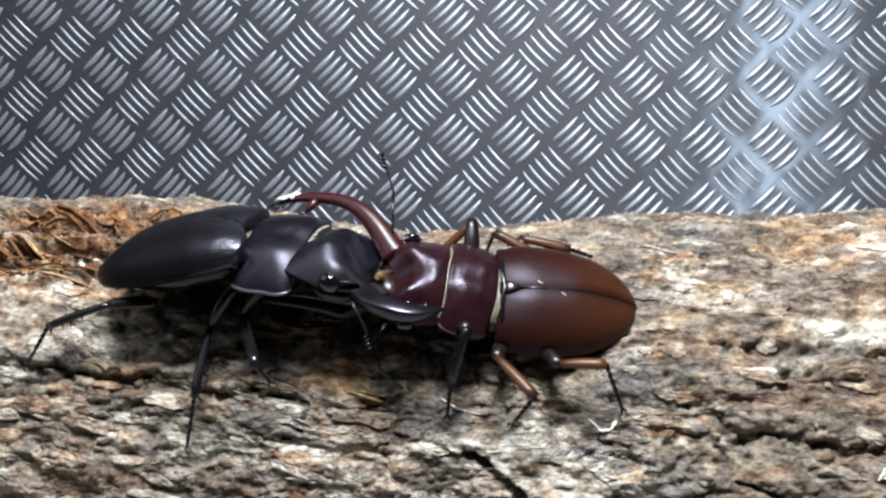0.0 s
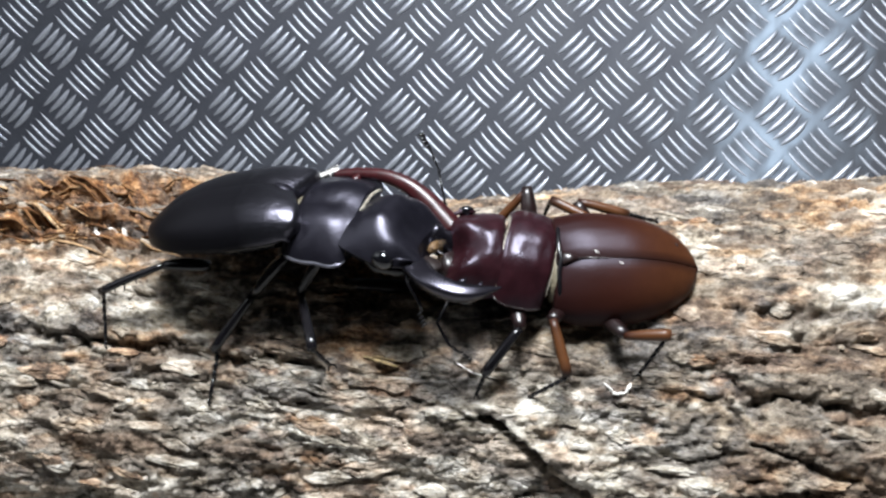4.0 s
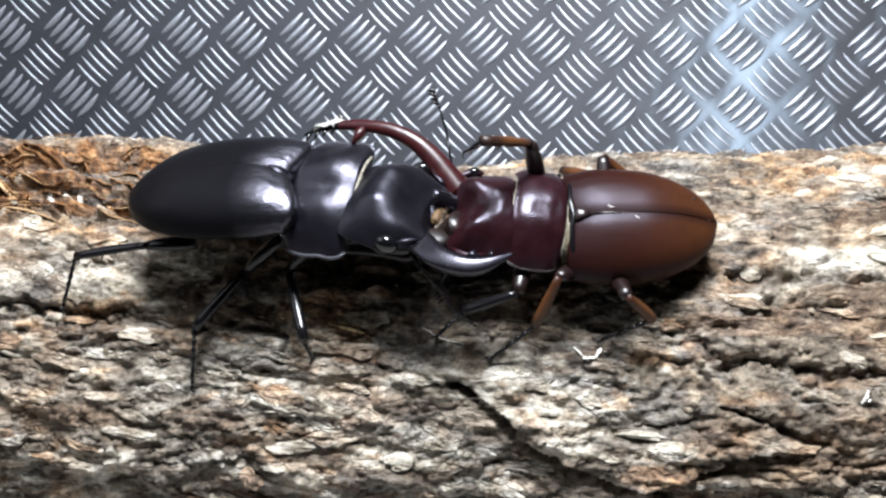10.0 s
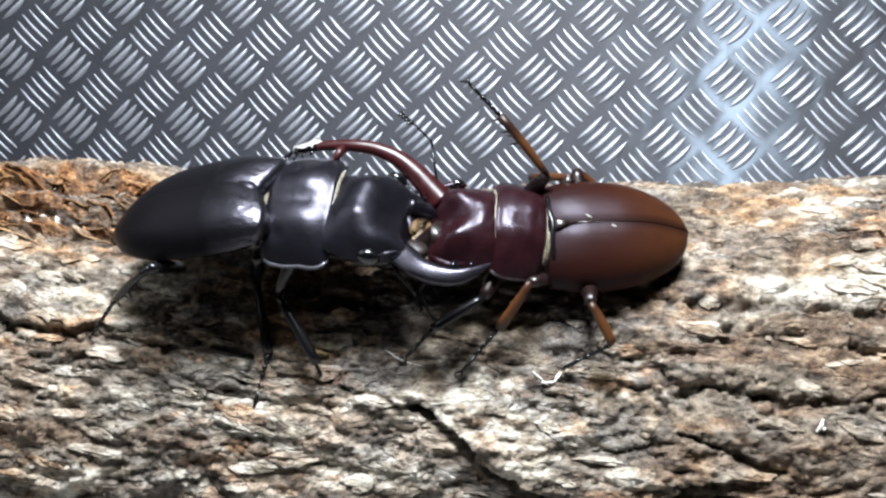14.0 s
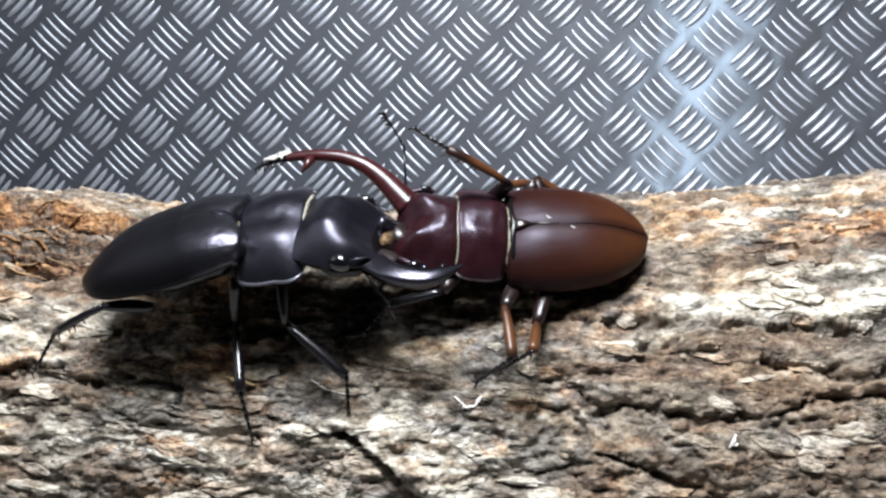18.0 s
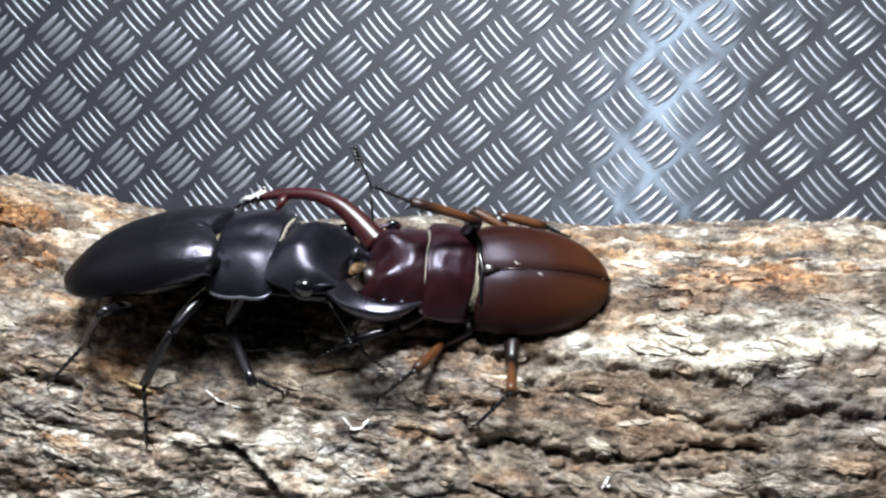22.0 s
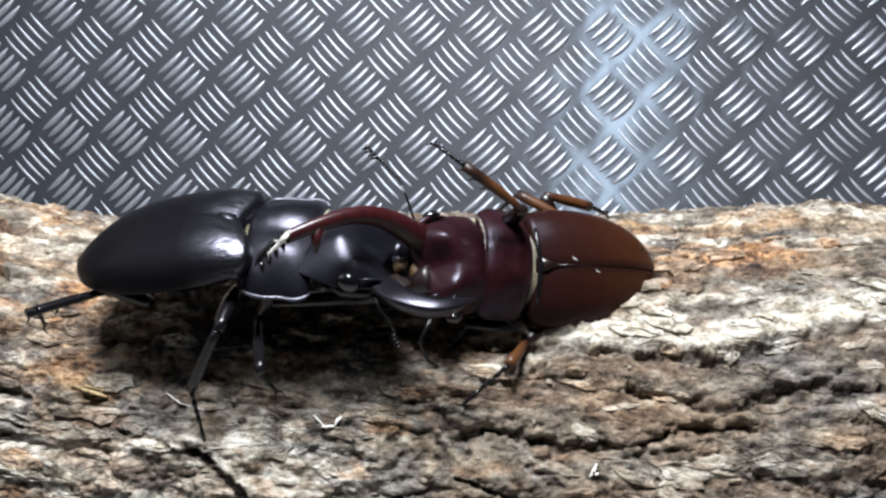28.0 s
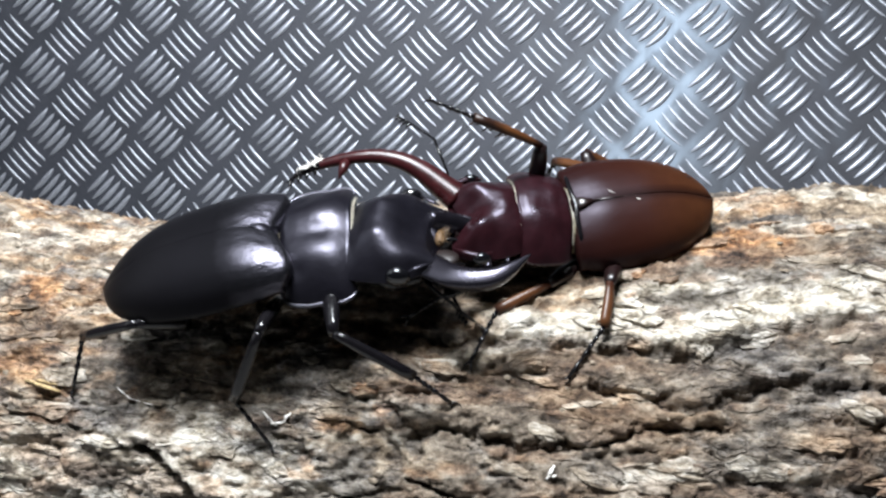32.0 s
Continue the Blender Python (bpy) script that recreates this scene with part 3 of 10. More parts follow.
    rust = np.maximum(rust, 0.3 * smooth01(0.58, 0.68, fbm(s / 15 + 3, wa / 4.5, 23, 4)))
    for cs, ca, rs, ra, w in ((325, 45, 34, 5, 0.55), (372, 47, 30, 6, 0.55), (300, 38, 16, 4, 0.4), (160, 6, 40, 5, 0.4), (150, -8, 40, 8, 0.42), (250, 15, 26, 4, 0.45), (300, 18, 30, 5, 0.45), (350, 22, 34, 5, 0.62), (330, 15, 40, 4, 0.5)):
        dark = np.maximum(dark, w * blob(s, a, cs, ca, rs, ra))
    # the broad pale strip over its sharp broken edge
    d, side = near_line(s, a, [(296, 28), (303, 27.5), (316, 27.9), (328, 28.2), (340, 26.6), (356, 31), (370, 33.4), (405, 35.5)])
    strip = np.where(side > 0, smooth01(8.5, 5.5, d + 2.5 * wob) * smooth01(0.8, 1.8, d), 0) * smooth01(294, 304, s)
    cream, dark, rust = np.maximum(cream, 0.92 * strip), dark * (1 - 0.75 * strip), rust * (1 - 0.7 * strip)
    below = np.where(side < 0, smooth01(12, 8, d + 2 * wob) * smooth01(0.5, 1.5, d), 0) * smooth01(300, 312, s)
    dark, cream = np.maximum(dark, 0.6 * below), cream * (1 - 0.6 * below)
    # the lower face turns from pale scales to bare grey-brown bark further along
    bare = smooth01(276, 302, s + 14 * (fbm(s / 20, a / 8, 10, 3) - 0.5)) * smooth01(26, 20, a)
    cream, dark = cream * (1 - 0.8 * bare), np.maximum(dark, 0.52 * bare * smooth01(0.36, 0.56, fbm(s / 9, wa / 3.2, 13, 4, 0.6) + 0.06))
    # more cream at the lower left, brightening bark the lamp leaves dim
    cream = np.maximum(cream, 0.6 * smooth01(0.42, 0.56, fbm(s / 8 + 4, wa / 3.0, 8, 5, 0.6)) * smooth01(8, -2, a) * smooth01(285, 268, s))
    cream, rust = cream * (1 - 0.7 * dark), rust * (1 - 0.3 * dark)
    return h, rust, cream, dark


def make_log():
    xs = np.concatenate([np.arange(-0.04, 0.075, 0.004), np.arange(0.075, 0.405, 0.00046), np.arange(0.405, 0.52, 0.004)])
    th = np.radians(np.concatenate([np.arange(-42, 100, 0.46), np.arange(100, 317, 7.0)]))
    gx, gt = np.meshgrid(xs, th, indexing="ij")
    h, rust, cream, dark = bark_relief(gx * 1e3, np.degrees(gt))
    rz = np.interp(gx, RIDGE_X, RIDGE_Z) - LOG_Z
    rz = np.where(np.sin(gt) > 0, rz, 0.060)
    lift = h * 1e-3 - 0.0006
    y = LOG_Y - np.cos(gt) * (LOG_R + lift)
    z = LOG_Z + np.sin(gt) * (rz + lift)
    n0, n1 = gx.shape
    verts = np.stack([gx, y, z], -1).reshape(-1, 3)
    idx = np.arange(n0 * n1).reshape(n0, n1)
    nx = np.roll(idx, -1, 1)
    faces = np.stack([idx[:-1], nx[:-1], nx[1:], idx[1:]], -1).reshape(-1, 4).tolist()
    faces += [idx[0, ::-1].tolist(), idx[-1].tolist()]
    me = bpy.data.meshes.new("bark_log")
    me.from_pydata(verts.tolist(), [], faces)
    at = me.attributes.new("bark_colour", "FLOAT_COLOR", "POINT")
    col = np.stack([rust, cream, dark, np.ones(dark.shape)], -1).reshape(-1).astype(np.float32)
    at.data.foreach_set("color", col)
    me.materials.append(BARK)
    me.validate()
    me.shade_smooth()
    ob = tagged(new("bark_log", me), "rough grey-brown log with flaking bark and torn orange wood", "log")
    ob.matrix_world = LAY
    return ob


LOG = make_log()


def on_bark(s, a, up=0.0):
    """A place on the bark: s in mm along, a in degrees round it, up in mm above the relief; and the way out from it."""
    h = float(bark_relief(np.array([float(s)]), np.array([float(a)]))[0][0]) - 0.6
    x, t = s * 1e-3, radians(a)
    rz = float(np.interp(x, RIDGE_X, RIDGE_Z)) - LOG_Z
    r = (h + up) * 1e-3
    return Vector((x, LOG_Y - math.cos(t) * (LOG_R + r), LOG_Z + math.sin(t) * (rz + r))), Vector((0, -math.cos(t), math.sin(t)))


def bark_scales(log):
    """Loose scales of bark that stand a little proud of the log, with ragged outlines and lifted lower edges."""
    rnd = random.Random(21)
    plans, ps, pa = [], [], []
    for k in range(290):
        s, a = rnd.uniform(92, 398), rnd.uniform(-30, 60)
        if s < 160 and a > 36:
            continue
        long, high, lean = rnd.uniform(1.6, 5.6) * (1.25 if a < 22 else 1.0), rnd.uniform(0.7, 2.1), rnd.gauss(-0.06, 0.12)
        outline = []
        for q in range(14):
            w = math.tau * q / 14
            r = 1 + rnd.uniform(-0.28, 0.28)
            outline.append((long * r * math.cos(w), high * r * math.sin(w) + lean * long * r * math.cos(w)))
        start = len(ps)
        for f in (0.0, 0.5, 0.86, 1.0, 1.03):
            for ds, da in outline if f else [(0, 0)]:
                ps.append(s + f * ds)
                pa.append(a + f * da)
        plans.append((start, rnd.uniform(0.15, 0.7), rnd.uniform(0.0, 0.5), rnd.choice((0, 0, 0, 1, 1, 2))))
    ps, pa = np.array(ps), np.array(pa)
    h, rust, cream, dark = bark_relief(ps, pa)
    rz = np.interp(ps * 1e-3, RIDGE_X, RIDGE_Z) - LOG_Z
    for start, up, tilt, tint in plans:
        n = 1 + 14 * 4
        i = np.arange(start, start + n)
        level = 0.55 * h[i] + 0.45 * np.mean(h[i])
        rise = np.concatenate([[0.25], np.full(14, 0.2), np.full(14, 0.1), np.full(14, -0.05), np.full(14, -2.2)])
        low = (np.mean(pa[i]) - pa[i]) * tilt * 0.5
        r = (level + up + rise + low * (rise > -1) - 0.6) * 1e-3
        th = np.radians(pa[i])
        verts = np.stack([ps[i] * 1e-3, LOG_Y - np.cos(th) * (LOG_R + r), LOG_Z + np.sin(th) * (np.where(np.sin(th) > 0, rz[i], 0.060) + r)], -1)
        faces = [(0, 1 + (q + 1) % 14, 1 + q) for q in range(14)]
        for ring in range(3):
            o = 1 + 14 * ring
            faces += [(o + q, o + (q + 1) % 14, o + 14 + (q + 1) % 14, o + 14 + q) for q in range(14)]
        me = bpy.data.meshes.new("bark_scale")
        me.from_pydata(verts.tolist(), [], faces)
        at = me.attributes.new("bark_colour", "FLOAT_COLOR", "POINT")
        col = np.stack([np.clip(0.6 * rust[i] + (0.5 if tint == 2 else 0), 0, 1), np.clip(0.7 * cream[i] + (0.55 if tint == 1 else 0.1), 0, 1), 0.4 * dark[i], np.ones(n)], -1)
        at.data.foreach_set("color", col.reshape(-1).astype(np.float32))
        me.materials.append(BARK)
        ob = new("bark_scale", me)
        ob.parent = log


bark_scales(LOG)


# loose shavings and fibres on the bark
def shaving(name, s, a, pieces, mat, label, category):
    """A curl of thin strips lying on the bark; pieces: (ds, da, length, turn, width) in mm and degrees."""
    bm = bmesh.new()
    for ds, da, length, turn, width in pieces:
        pts, c, d = [], math.cos(radians(turn)), math.sin(radians(turn))
        for i in range(6):
            u = (i / 5 - 0.5) * length
            p, out = on_bark(s + ds + u * c, a + da + u * d, 0.35 + 0.5 * math.sin(i * 1.9 + length))
            pts.append(p)
        join_bm(bm, tube(pts, [width * 3.2e-4 * (0.35 + math.sin(math.pi * (0.12 + 0.76 * i / 5))) for i in range(6)], 6, 0.45))
    ob = tagged(as_object(name, bm, mat), label, category)
    ob.matrix_world = LAY
    return ob


WARM_CHIP = simple("yellow_bark_chip", (0.34, 0.25, 0.13), 0.8, 0, 0.5, 600, 0, 0.4, 0.2)
shaving("wood_shaving", 257.6, 9.6, [(-1.5, 0.8, 3.2, -40, 1.2), (1.0, -0.2, 3.6, 8, 1.1), (2.6, 0.9, 2.4, 60, 1.0), (-0.2, -0.3, 2.5, -20, 0.7)], WHITE_CHIP, "white curled wood shaving lying on the bark", "shaving")
shaving("wood_shaving", 126.5, 45.0, [(0, 0, 4.2, 75, 1.7), (0.6, 0.6, 2.5, 40, 1.2)], WHITE_CHIP, "white wood shaving standing in torn wood", "shaving")
shaving("wood_shaving", 122.5, 42.6, [(0, 0, 4.0, -45, 1.5), (-0.6, 1.2, 2.5, 70, 1.0), (1.2, -1.0, 2.2, -20, 0.8)], WHITE_CHIP, "white curled shaving in the torn orange wood", "shaving")
shaving("wood_shaving", 315.0, 4.3, [(0, 0, 2.8, 60, 0.9), (0.5, -0.6, 1.6, 10, 0.7)], WHITE_CHIP, "tiny white shaving on grey bark", "shaving")
shaving("pale_fibre", 226.0, 13.0, [(-2.5, 0.8, 5.0, -30, 0.6), (2.0, -0.9, 6.0, -12, 0.55)], WHITE_CHIP, "thin pale plant fibre on the bark", "fibre")
shaving("bark_chip", 204, 14.5, [(0, 0, 8.0, -14, 2.6), (1, 0.9, 6, -8, 1.6)], WARM_CHIP, "loose yellow-brown bark chip under the beetles", "bark chip")
rng = random.Random(5)
tufts = bmesh.new()
for k in range(70):
    s, a = (rng.uniform(96, 142), rng.choice((rng.uniform(52, 74), rng.uniform(38, 50)))) if k < 64 else (rng.uniform(140, 156), rng.uniform(38, 46))
    turn = rng.gauss(-9, 7)
    length = rng.uniform(4, 15)
    ends = [on_bark(s + e * length, a + e * length * math.sin(radians(turn)), 0.3 + rng.uniform(0, 0.8))[0] for e in (-0.5, 0.5)]
    sagging = Vector((0, rng.uniform(-0.4, 0.4) * 1e-3, rng.uniform(-0.3, 0.8) * 1e-3))
    pts = [ends[0].lerp(ends[1], i / 4) + sagging * math.sin(i * math.pi / 4) for i in range(5)]
    w = rng.uniform(0.06, 0.26) * 1e-3
    join_bm(tufts, tube(pts, [w * 0.4, w, w, w * 0.8, w * 0.2], 5, 0.6))
for k in range(95):
    upper = k % 2
    s, a = rng.uniform(80, 150 if upper else 142), (rng.uniform(51, 68) if upper else rng.uniform(38, 50))
    length, turn = rng.uniform(7, 26), rng.gauss(-8, 7)
    wide, lift = rng.uniform(0.35, 1.25), rng.uniform(0.2, 2.2)
    pts = []
    for i in range(6):
        e = i / 5 - 0.5
        base, out = on_bark(s + e * length, a + e * length * math.sin(radians(turn)), 0.2)
        pts.append(base + out * (lift * (0.3 + e) ** 2 + rng.uniform(-0.2, 0.3)) * 1e-3)
    bm = tube(pts, [wide * w * 1e-3 for w in (0.5, 0.95, 1.0, 0.8, 0.55, 0.12)], 6, 0.35)
    join_bm(tufts, bm)
tagged(as_object("wood_fibres", tufts, FIBRE), "torn orange-brown wood fibres in the split bark", "wood fibres", kind="stuff").matrix_world = LAY
flakes = bmesh.new()
for k in range(300):
    s, a = rng.uniform(95, 400), rng.uniform(-30, 70)
    p, out = on_bark(s, a, 0.15)
    r = rng.uniform(0.2, 0.65) * 1e-3
    side = Vector((1, 0, 0)) * rng.uniform(1.0, 2.4) + out.orthogonal() * 0.2
    across = out.cross(Vector((1, 0, 0)))
    v = [flakes.verts.new(p + side * r * math.cos(q) + across * r * math.sin(q) + out * (rng.uniform(-0.2, 0.5) * r)) for q in (0.3, 1.4, 2.6, 3.9, 5.1)]
    top = flakes.verts.new(p + out * 0.45 * r)
    for i in range(5):
        flakes.faces.new((v[i], v[(i + 1) % 5], top))
FLAKE = simple("bark_flake", (0.22, 0.18, 0.135), 0.9, 0, 0.5, 500, 0, 0.4, 0.2)
tagged(as_object("bark_crumbs", flakes, FLAKE, False), "small loose flakes of bark on the log", "bark flakes", kind="stuff").matrix_world = LAY


# ---- stag beetles: x forward, y to its left, z up; lengths in mm ----
def mmv(p):
    return tuple(c * 1e-3 for c in p)


def shell_half(side, length, width, height, front=0.55, rim=0.5, seam=0.2, taper=2.6, fall=0.12, roof=0.82, nu=44, nv=20, shoulder=0.0):
    """One wing case: from the middle seam (v = 0) to the rolled outer edge (v = 1)."""
    rows = []
    for i in range(nu):
        u = i / (nu - 1)
        x = -length * u
        w = width * min(1.0, (front + (1 - front) * smooth01(0, 0.16, np.float64(u))) * 1.0) * (1 - max(0.0, (u - 0.28) / 0.72) ** taper) ** 0.5
        w = max(w, 0.15)
        top = height * (1 - 0.06 * (1 - u) ** 4 - fall * max(0.0, 1 - u / 0.26) ** 2 - max(0.0, (u - 0.45) / 0.55) ** 2.2 * 0.92)
        row = []
        for j in range(nv):
            v = j / (nv - 1)
            ang = v * math.pi * 0.5
            yy = w * math.sin(ang) ** 0.86
            zz = -1.2 + (top + 1.2) * max(0.0, math.cos(ang)) ** roof
            if v > 0.93:
                yy += rim * 0.25
            if j == 0:
                zz -= seam
                yy = 0.5 * seam
            zz += 0.22 * float(fbm(np.array([u * 3.0]), np.array([v * 26.0 + 7 * side]), 14, 3)[0] - 0.5) * math.cos(ang) ** 0.3 * (1 - smooth01(0.12, 0.5, np.float64(u)))
            row.append(mmv((x - 0.9 * (1 - v) * (1 - u) * 0.5 + shoulder * math.sin(math.pi * min(1.0, v * 1.1)) * (1 - u) ** 3, side * yy, zz)))
        row.append(mmv((x, side * (w * 0.93), -2.2)))
        row.append(mmv((x, side * (w * 0.55), -2.6)))
        rows.append(row)
    # the front edge rolls over and closes downwards
    lip = [[(x + dx * 1e-3, y * k, max(z - dz * 1e-3, -0.0026)) for x, y, z in rows[0]] for dx, k, dz in ((0.25, 0.80, 5.0), (0.75, 0.93, 2.2), (0.7, 0.975, 1.0), (0.45, 0.99, 0.4))]
    return grid_mesh(lip + rows)


def eased(stations, between):
    """Stations with smooth steps put between them."""
    pts = [np.array(p, float) for p in stations]
    pts = [pts[0]] + pts + [pts[-1]]
    out = []
    for p0, p1, p2, p3 in zip(pts, pts[1:], pts[2:], pts[3:]):
        for i in range(between):
            u = i / between
            out.append(p1 + 0.5 * u * (p2 - p0 + u * (2 * p0 - 5 * p1 + 4 * p2 - p3 + u * (3 * p1 - p0 - 3 * p2 + p3))))
    return out + [pts[-1]]


def bowl(stations, n=22, power=0.8, under=0.55, dents=0.0, seed=0):
    """A shield-like body: stations of (x, half width, top height, bottom depth); flat-sided dome above, shallower below."""
    rows = []
    for x, w, t, b in eased(stations, 4) if dents else stations:
        row = []
        for k in range(n):
            a = k / n * math.tau
            c, s = math.cos(a), math.sin(a)
            yy = w * math.copysign(abs(c) ** power, c)
            zz = (t if s > 0 else b) * math.copysign(abs(s) ** (0.95 if s > 0 else under), s)
            if dents and s > 0:
                zz += dents * s * float(fbm(np.array([x / 4.5]), np.array([yy / 6.0 + 20]), seed, 3)[0] - 0.5) * 2
            row.append(mmv((x, yy, zz)))
        rows.append(row)
    return grid_mesh(rows, True, True)


def horn(path, radii, n=12, flat=0.75):
    return tube([mmv(p) for p in path], [r * 1e-3 for r in radii], n, flat)


def leg_piece(length, r0, r1, spines=0, bulge=1.25):
    """A leg joint along +x from its origin, in mm, thicker in its middle, with small spines."""
    n = 7
    bm = tube([mmv((length * i / (n - 1), 0, 0.25 * math.sin(math.pi * i / (n - 1)))) for i in range(n)], [(r0 + (r1 - r0) * i / (n - 1)) * (1 + (bulge - 1) * math.sin(math.pi * i / (n - 1))) * 1e-3 for i in range(n)], 9, 0.8)
    for k in range(spines):
        u = (0.45 + 0.5 * k / max(1, spines - 1)) * length
        s = 1 if k % 2 else -1
        join_bm(bm, tube([mmv((u, 0, 0)), mmv((u + 0.9, 0.5 * s, 0.3 - r1 * 1.6)), mmv((u + 1.4, 0.7 * s, -r1 * 1.9))], [0.32e-3, 0.2e-3, 0.03e-3], 5))
    return bm


def tarsus_piece(length):
    """Four short beads, a long last joint and two hooked claws, along +x."""
    bm = bmesh.new()
    x, lens = 0.0, (0.15, 0.13, 0.13, 0.14, 0.33)
    for k, f in enumerate(lens):
        l = f * length
        join_bm(bm, tube([mmv((x, 0, 0)), mmv((x + l * 0.6, 0, 0.05)), mmv((x + l, 0, 0))], [0.34e-3, 0.62e-3 if k < 4 else 0.5e-3, 0.42e-3], 7))
        x += l
    for s in (1, -1):
        join_bm(bm, tube([mmv((x - 0.2, 0, 0)), mmv((x + 0.9, 0.7 * s, 0.2)), mmv((x + 1.6, 1.0 * s, -0.4)), mmv((x + 1.7, 1.0 * s, -1.1))], [0.3e-3, 0.26e-3, 0.17e-3, 0.03e-3], 6))
    return bm


def antenna(points, club, mat, parent, label):
    bm = horn(points, [0.42 - 0.02 * i for i in range(len(points))], 7, 1.0)
    (x0, y0, z0), (x1, y1, z1) = points[-2], points[-1]
    d = Vector((x1 - x0, y1 - y0, z1 - z0)).normalized()
    q = d.orthogonal().normalized()
    for k in range(4):
        p = Vector(points[-1]) + d * (k * 0.9)
        e = p + q * club + d * 0.5
        join_bm(bm, horn([p, p.lerp(e, 0.5), e], [0.34, 0.4, 0.18], 6, 0.6))
    return part("antenna", bm, mat, parent, label)


def mandible(outline, radii, teeth, mat, parent, label, flat=0.8, ridge=0.0):
    """A jaw along its outline; a ridge sharpens its upper and lower edge to a blade."""
    path = eased([(*p, r) for p, r in zip(outline, radii)], 4)
    bm = horn([tuple(p[:3]) for p in path], [max(0.08, p[3]) for p in path], 16, flat)
    if ridge:
        for i, v in enumerate(bm.verts):
            k = math.tau * (i % 16) / 16
            p = Vector(mmv(path[i // 16][:3]))
            v.co = p + (v.co - p) * (1 - ridge * (1 - abs(math.sin(k)) ** 2) * 0.9 + 0.10 * abs(math.sin(k)) ** 6)
    for base, tip, r in teeth:
        mid = tuple((a + b) / 2 for a, b in zip(base, tip))
        join_bm(bm, horn([base, mid, tip], [r, r * 0.7, 0.08], 8, 0.9))
    return part("mandible", bm, mat, parent, label)


def add_legs(beetle, mats, sizes):
    """Femur, tibia and tarsus for six legs, under the keys front/mid/hind and 1 (left) or -1 (right)."""
    made = {}
    for row in ("front", "mid", "hind"):
        for side in (1, -1):
            f, t, c = sizes.get((row, side), sizes[row])
            made[row, side] = (
                part("femur", leg_piece(f, 1.5, 1.25, 0, 1.45), mats[0], beetle),
                part("tibia", leg_piece(t, 0.9, 1.2, 4 if row != "front" else 6, 1.15), mats[1] if (row, side) != ("front", 1) else mats[2], beetle, "amber tibia" if mats[1] is AMBER and (row, side) != ("front", 1) else ""),
                part("tarsus", tarsus_piece(c), mats[2], beetle),
            )
    return made


def raised(bm, dz):
    bmesh.ops.translate(bm, vec=(0, 0, dz * 1e-3), verts=bm.verts)
    return bm


def bell(x, c, r):
    return math.exp(-(((x - c) / r) ** 2))


def shield(rear, front, half, top, detail, power=2.3, under=0.78, depth=5.0, lip=0.7, nu=38, nv=48):
    """A plate of armour with a thin overhanging edge: rear(v) and front(v) give its ends in mm, half(u) its half width, top(u) the height of
    its dome, detail(u, v) its bumps; u runs from rear to front, v across. The body below is narrower by under."""
    rows = []
    for i in range(nu):
        u = 0.5 - 0.5 * math.cos(math.pi * i / (nu - 1))
        w, row = half(u), []
        for j in range(nv):
            v = math.sin(math.pi * (j / (nv - 1) - 0.5))
            z = top(u) * (1 - abs(v) ** power) + detail(u, v) * (1 - abs(v) ** 4)
            row.append(mmv((rear(v) + (front(v) - rear(v)) * u, v * w, z)))
        for v in (0.985, 0.93, under, under * 0.92, under * 0.7, under * 0.3, -under * 0.3, -under * 0.7, -under * 0.92, -under, -0.93, -0.985):
            drop = lip if abs(v) > 0.95 else lip * 1.5 if abs(v) > 0.9 else lip * 2 if abs(v) == under else depth * (1 - 0.35 * (abs(v) / under) ** 3) * math.sin(math.pi * (0.12 + 0.76 * u)) ** 0.35
            row.append(mmv((rear(v) + (front(v) - rear(v)) * u, v * w, -drop)))
        rows.append(row)
    return grid_mesh(rows, True, True)


def on_shield(rear, front, half, top, power, u, v, up=0.0):
    return (rear(v) + (front(v) - rear(v)) * u, v * half(u), top(u) * (1 - abs(v) ** power) + up)


def curve_through(pairs):
    """A smooth function through (place, value) pairs."""
    fine = eased(pairs, 8)
    xs, ys = [p[0] for p in fine], [p[1] for p in fine]
    return lambda u: float(np.interp(u, xs, ys))


def hair_line(fn, n, length, mat, parent, label, seed):
    """A row of short fine hairs along fn(k) for k in 0..1, lying forward."""
    rnd = random.Random(seed)
    bm = horn([fn(k / 24) for k in range(25)], [0.05] + [0.17] * 23 + [0.05], 6)
    for k in range(n):
        p = fn(rnd.random())
        q = (p[0] + length * rnd.uniform(0.6, 1.1), p[1] + rnd.uniform(-0.3, 0.3), p[2] - rnd.uniform(0.05, 0.4))
        join_bm(bm, horn([p, q], [0.1, 0.03], 3))
    return part("hair_fringe", bm, mat, parent, label)


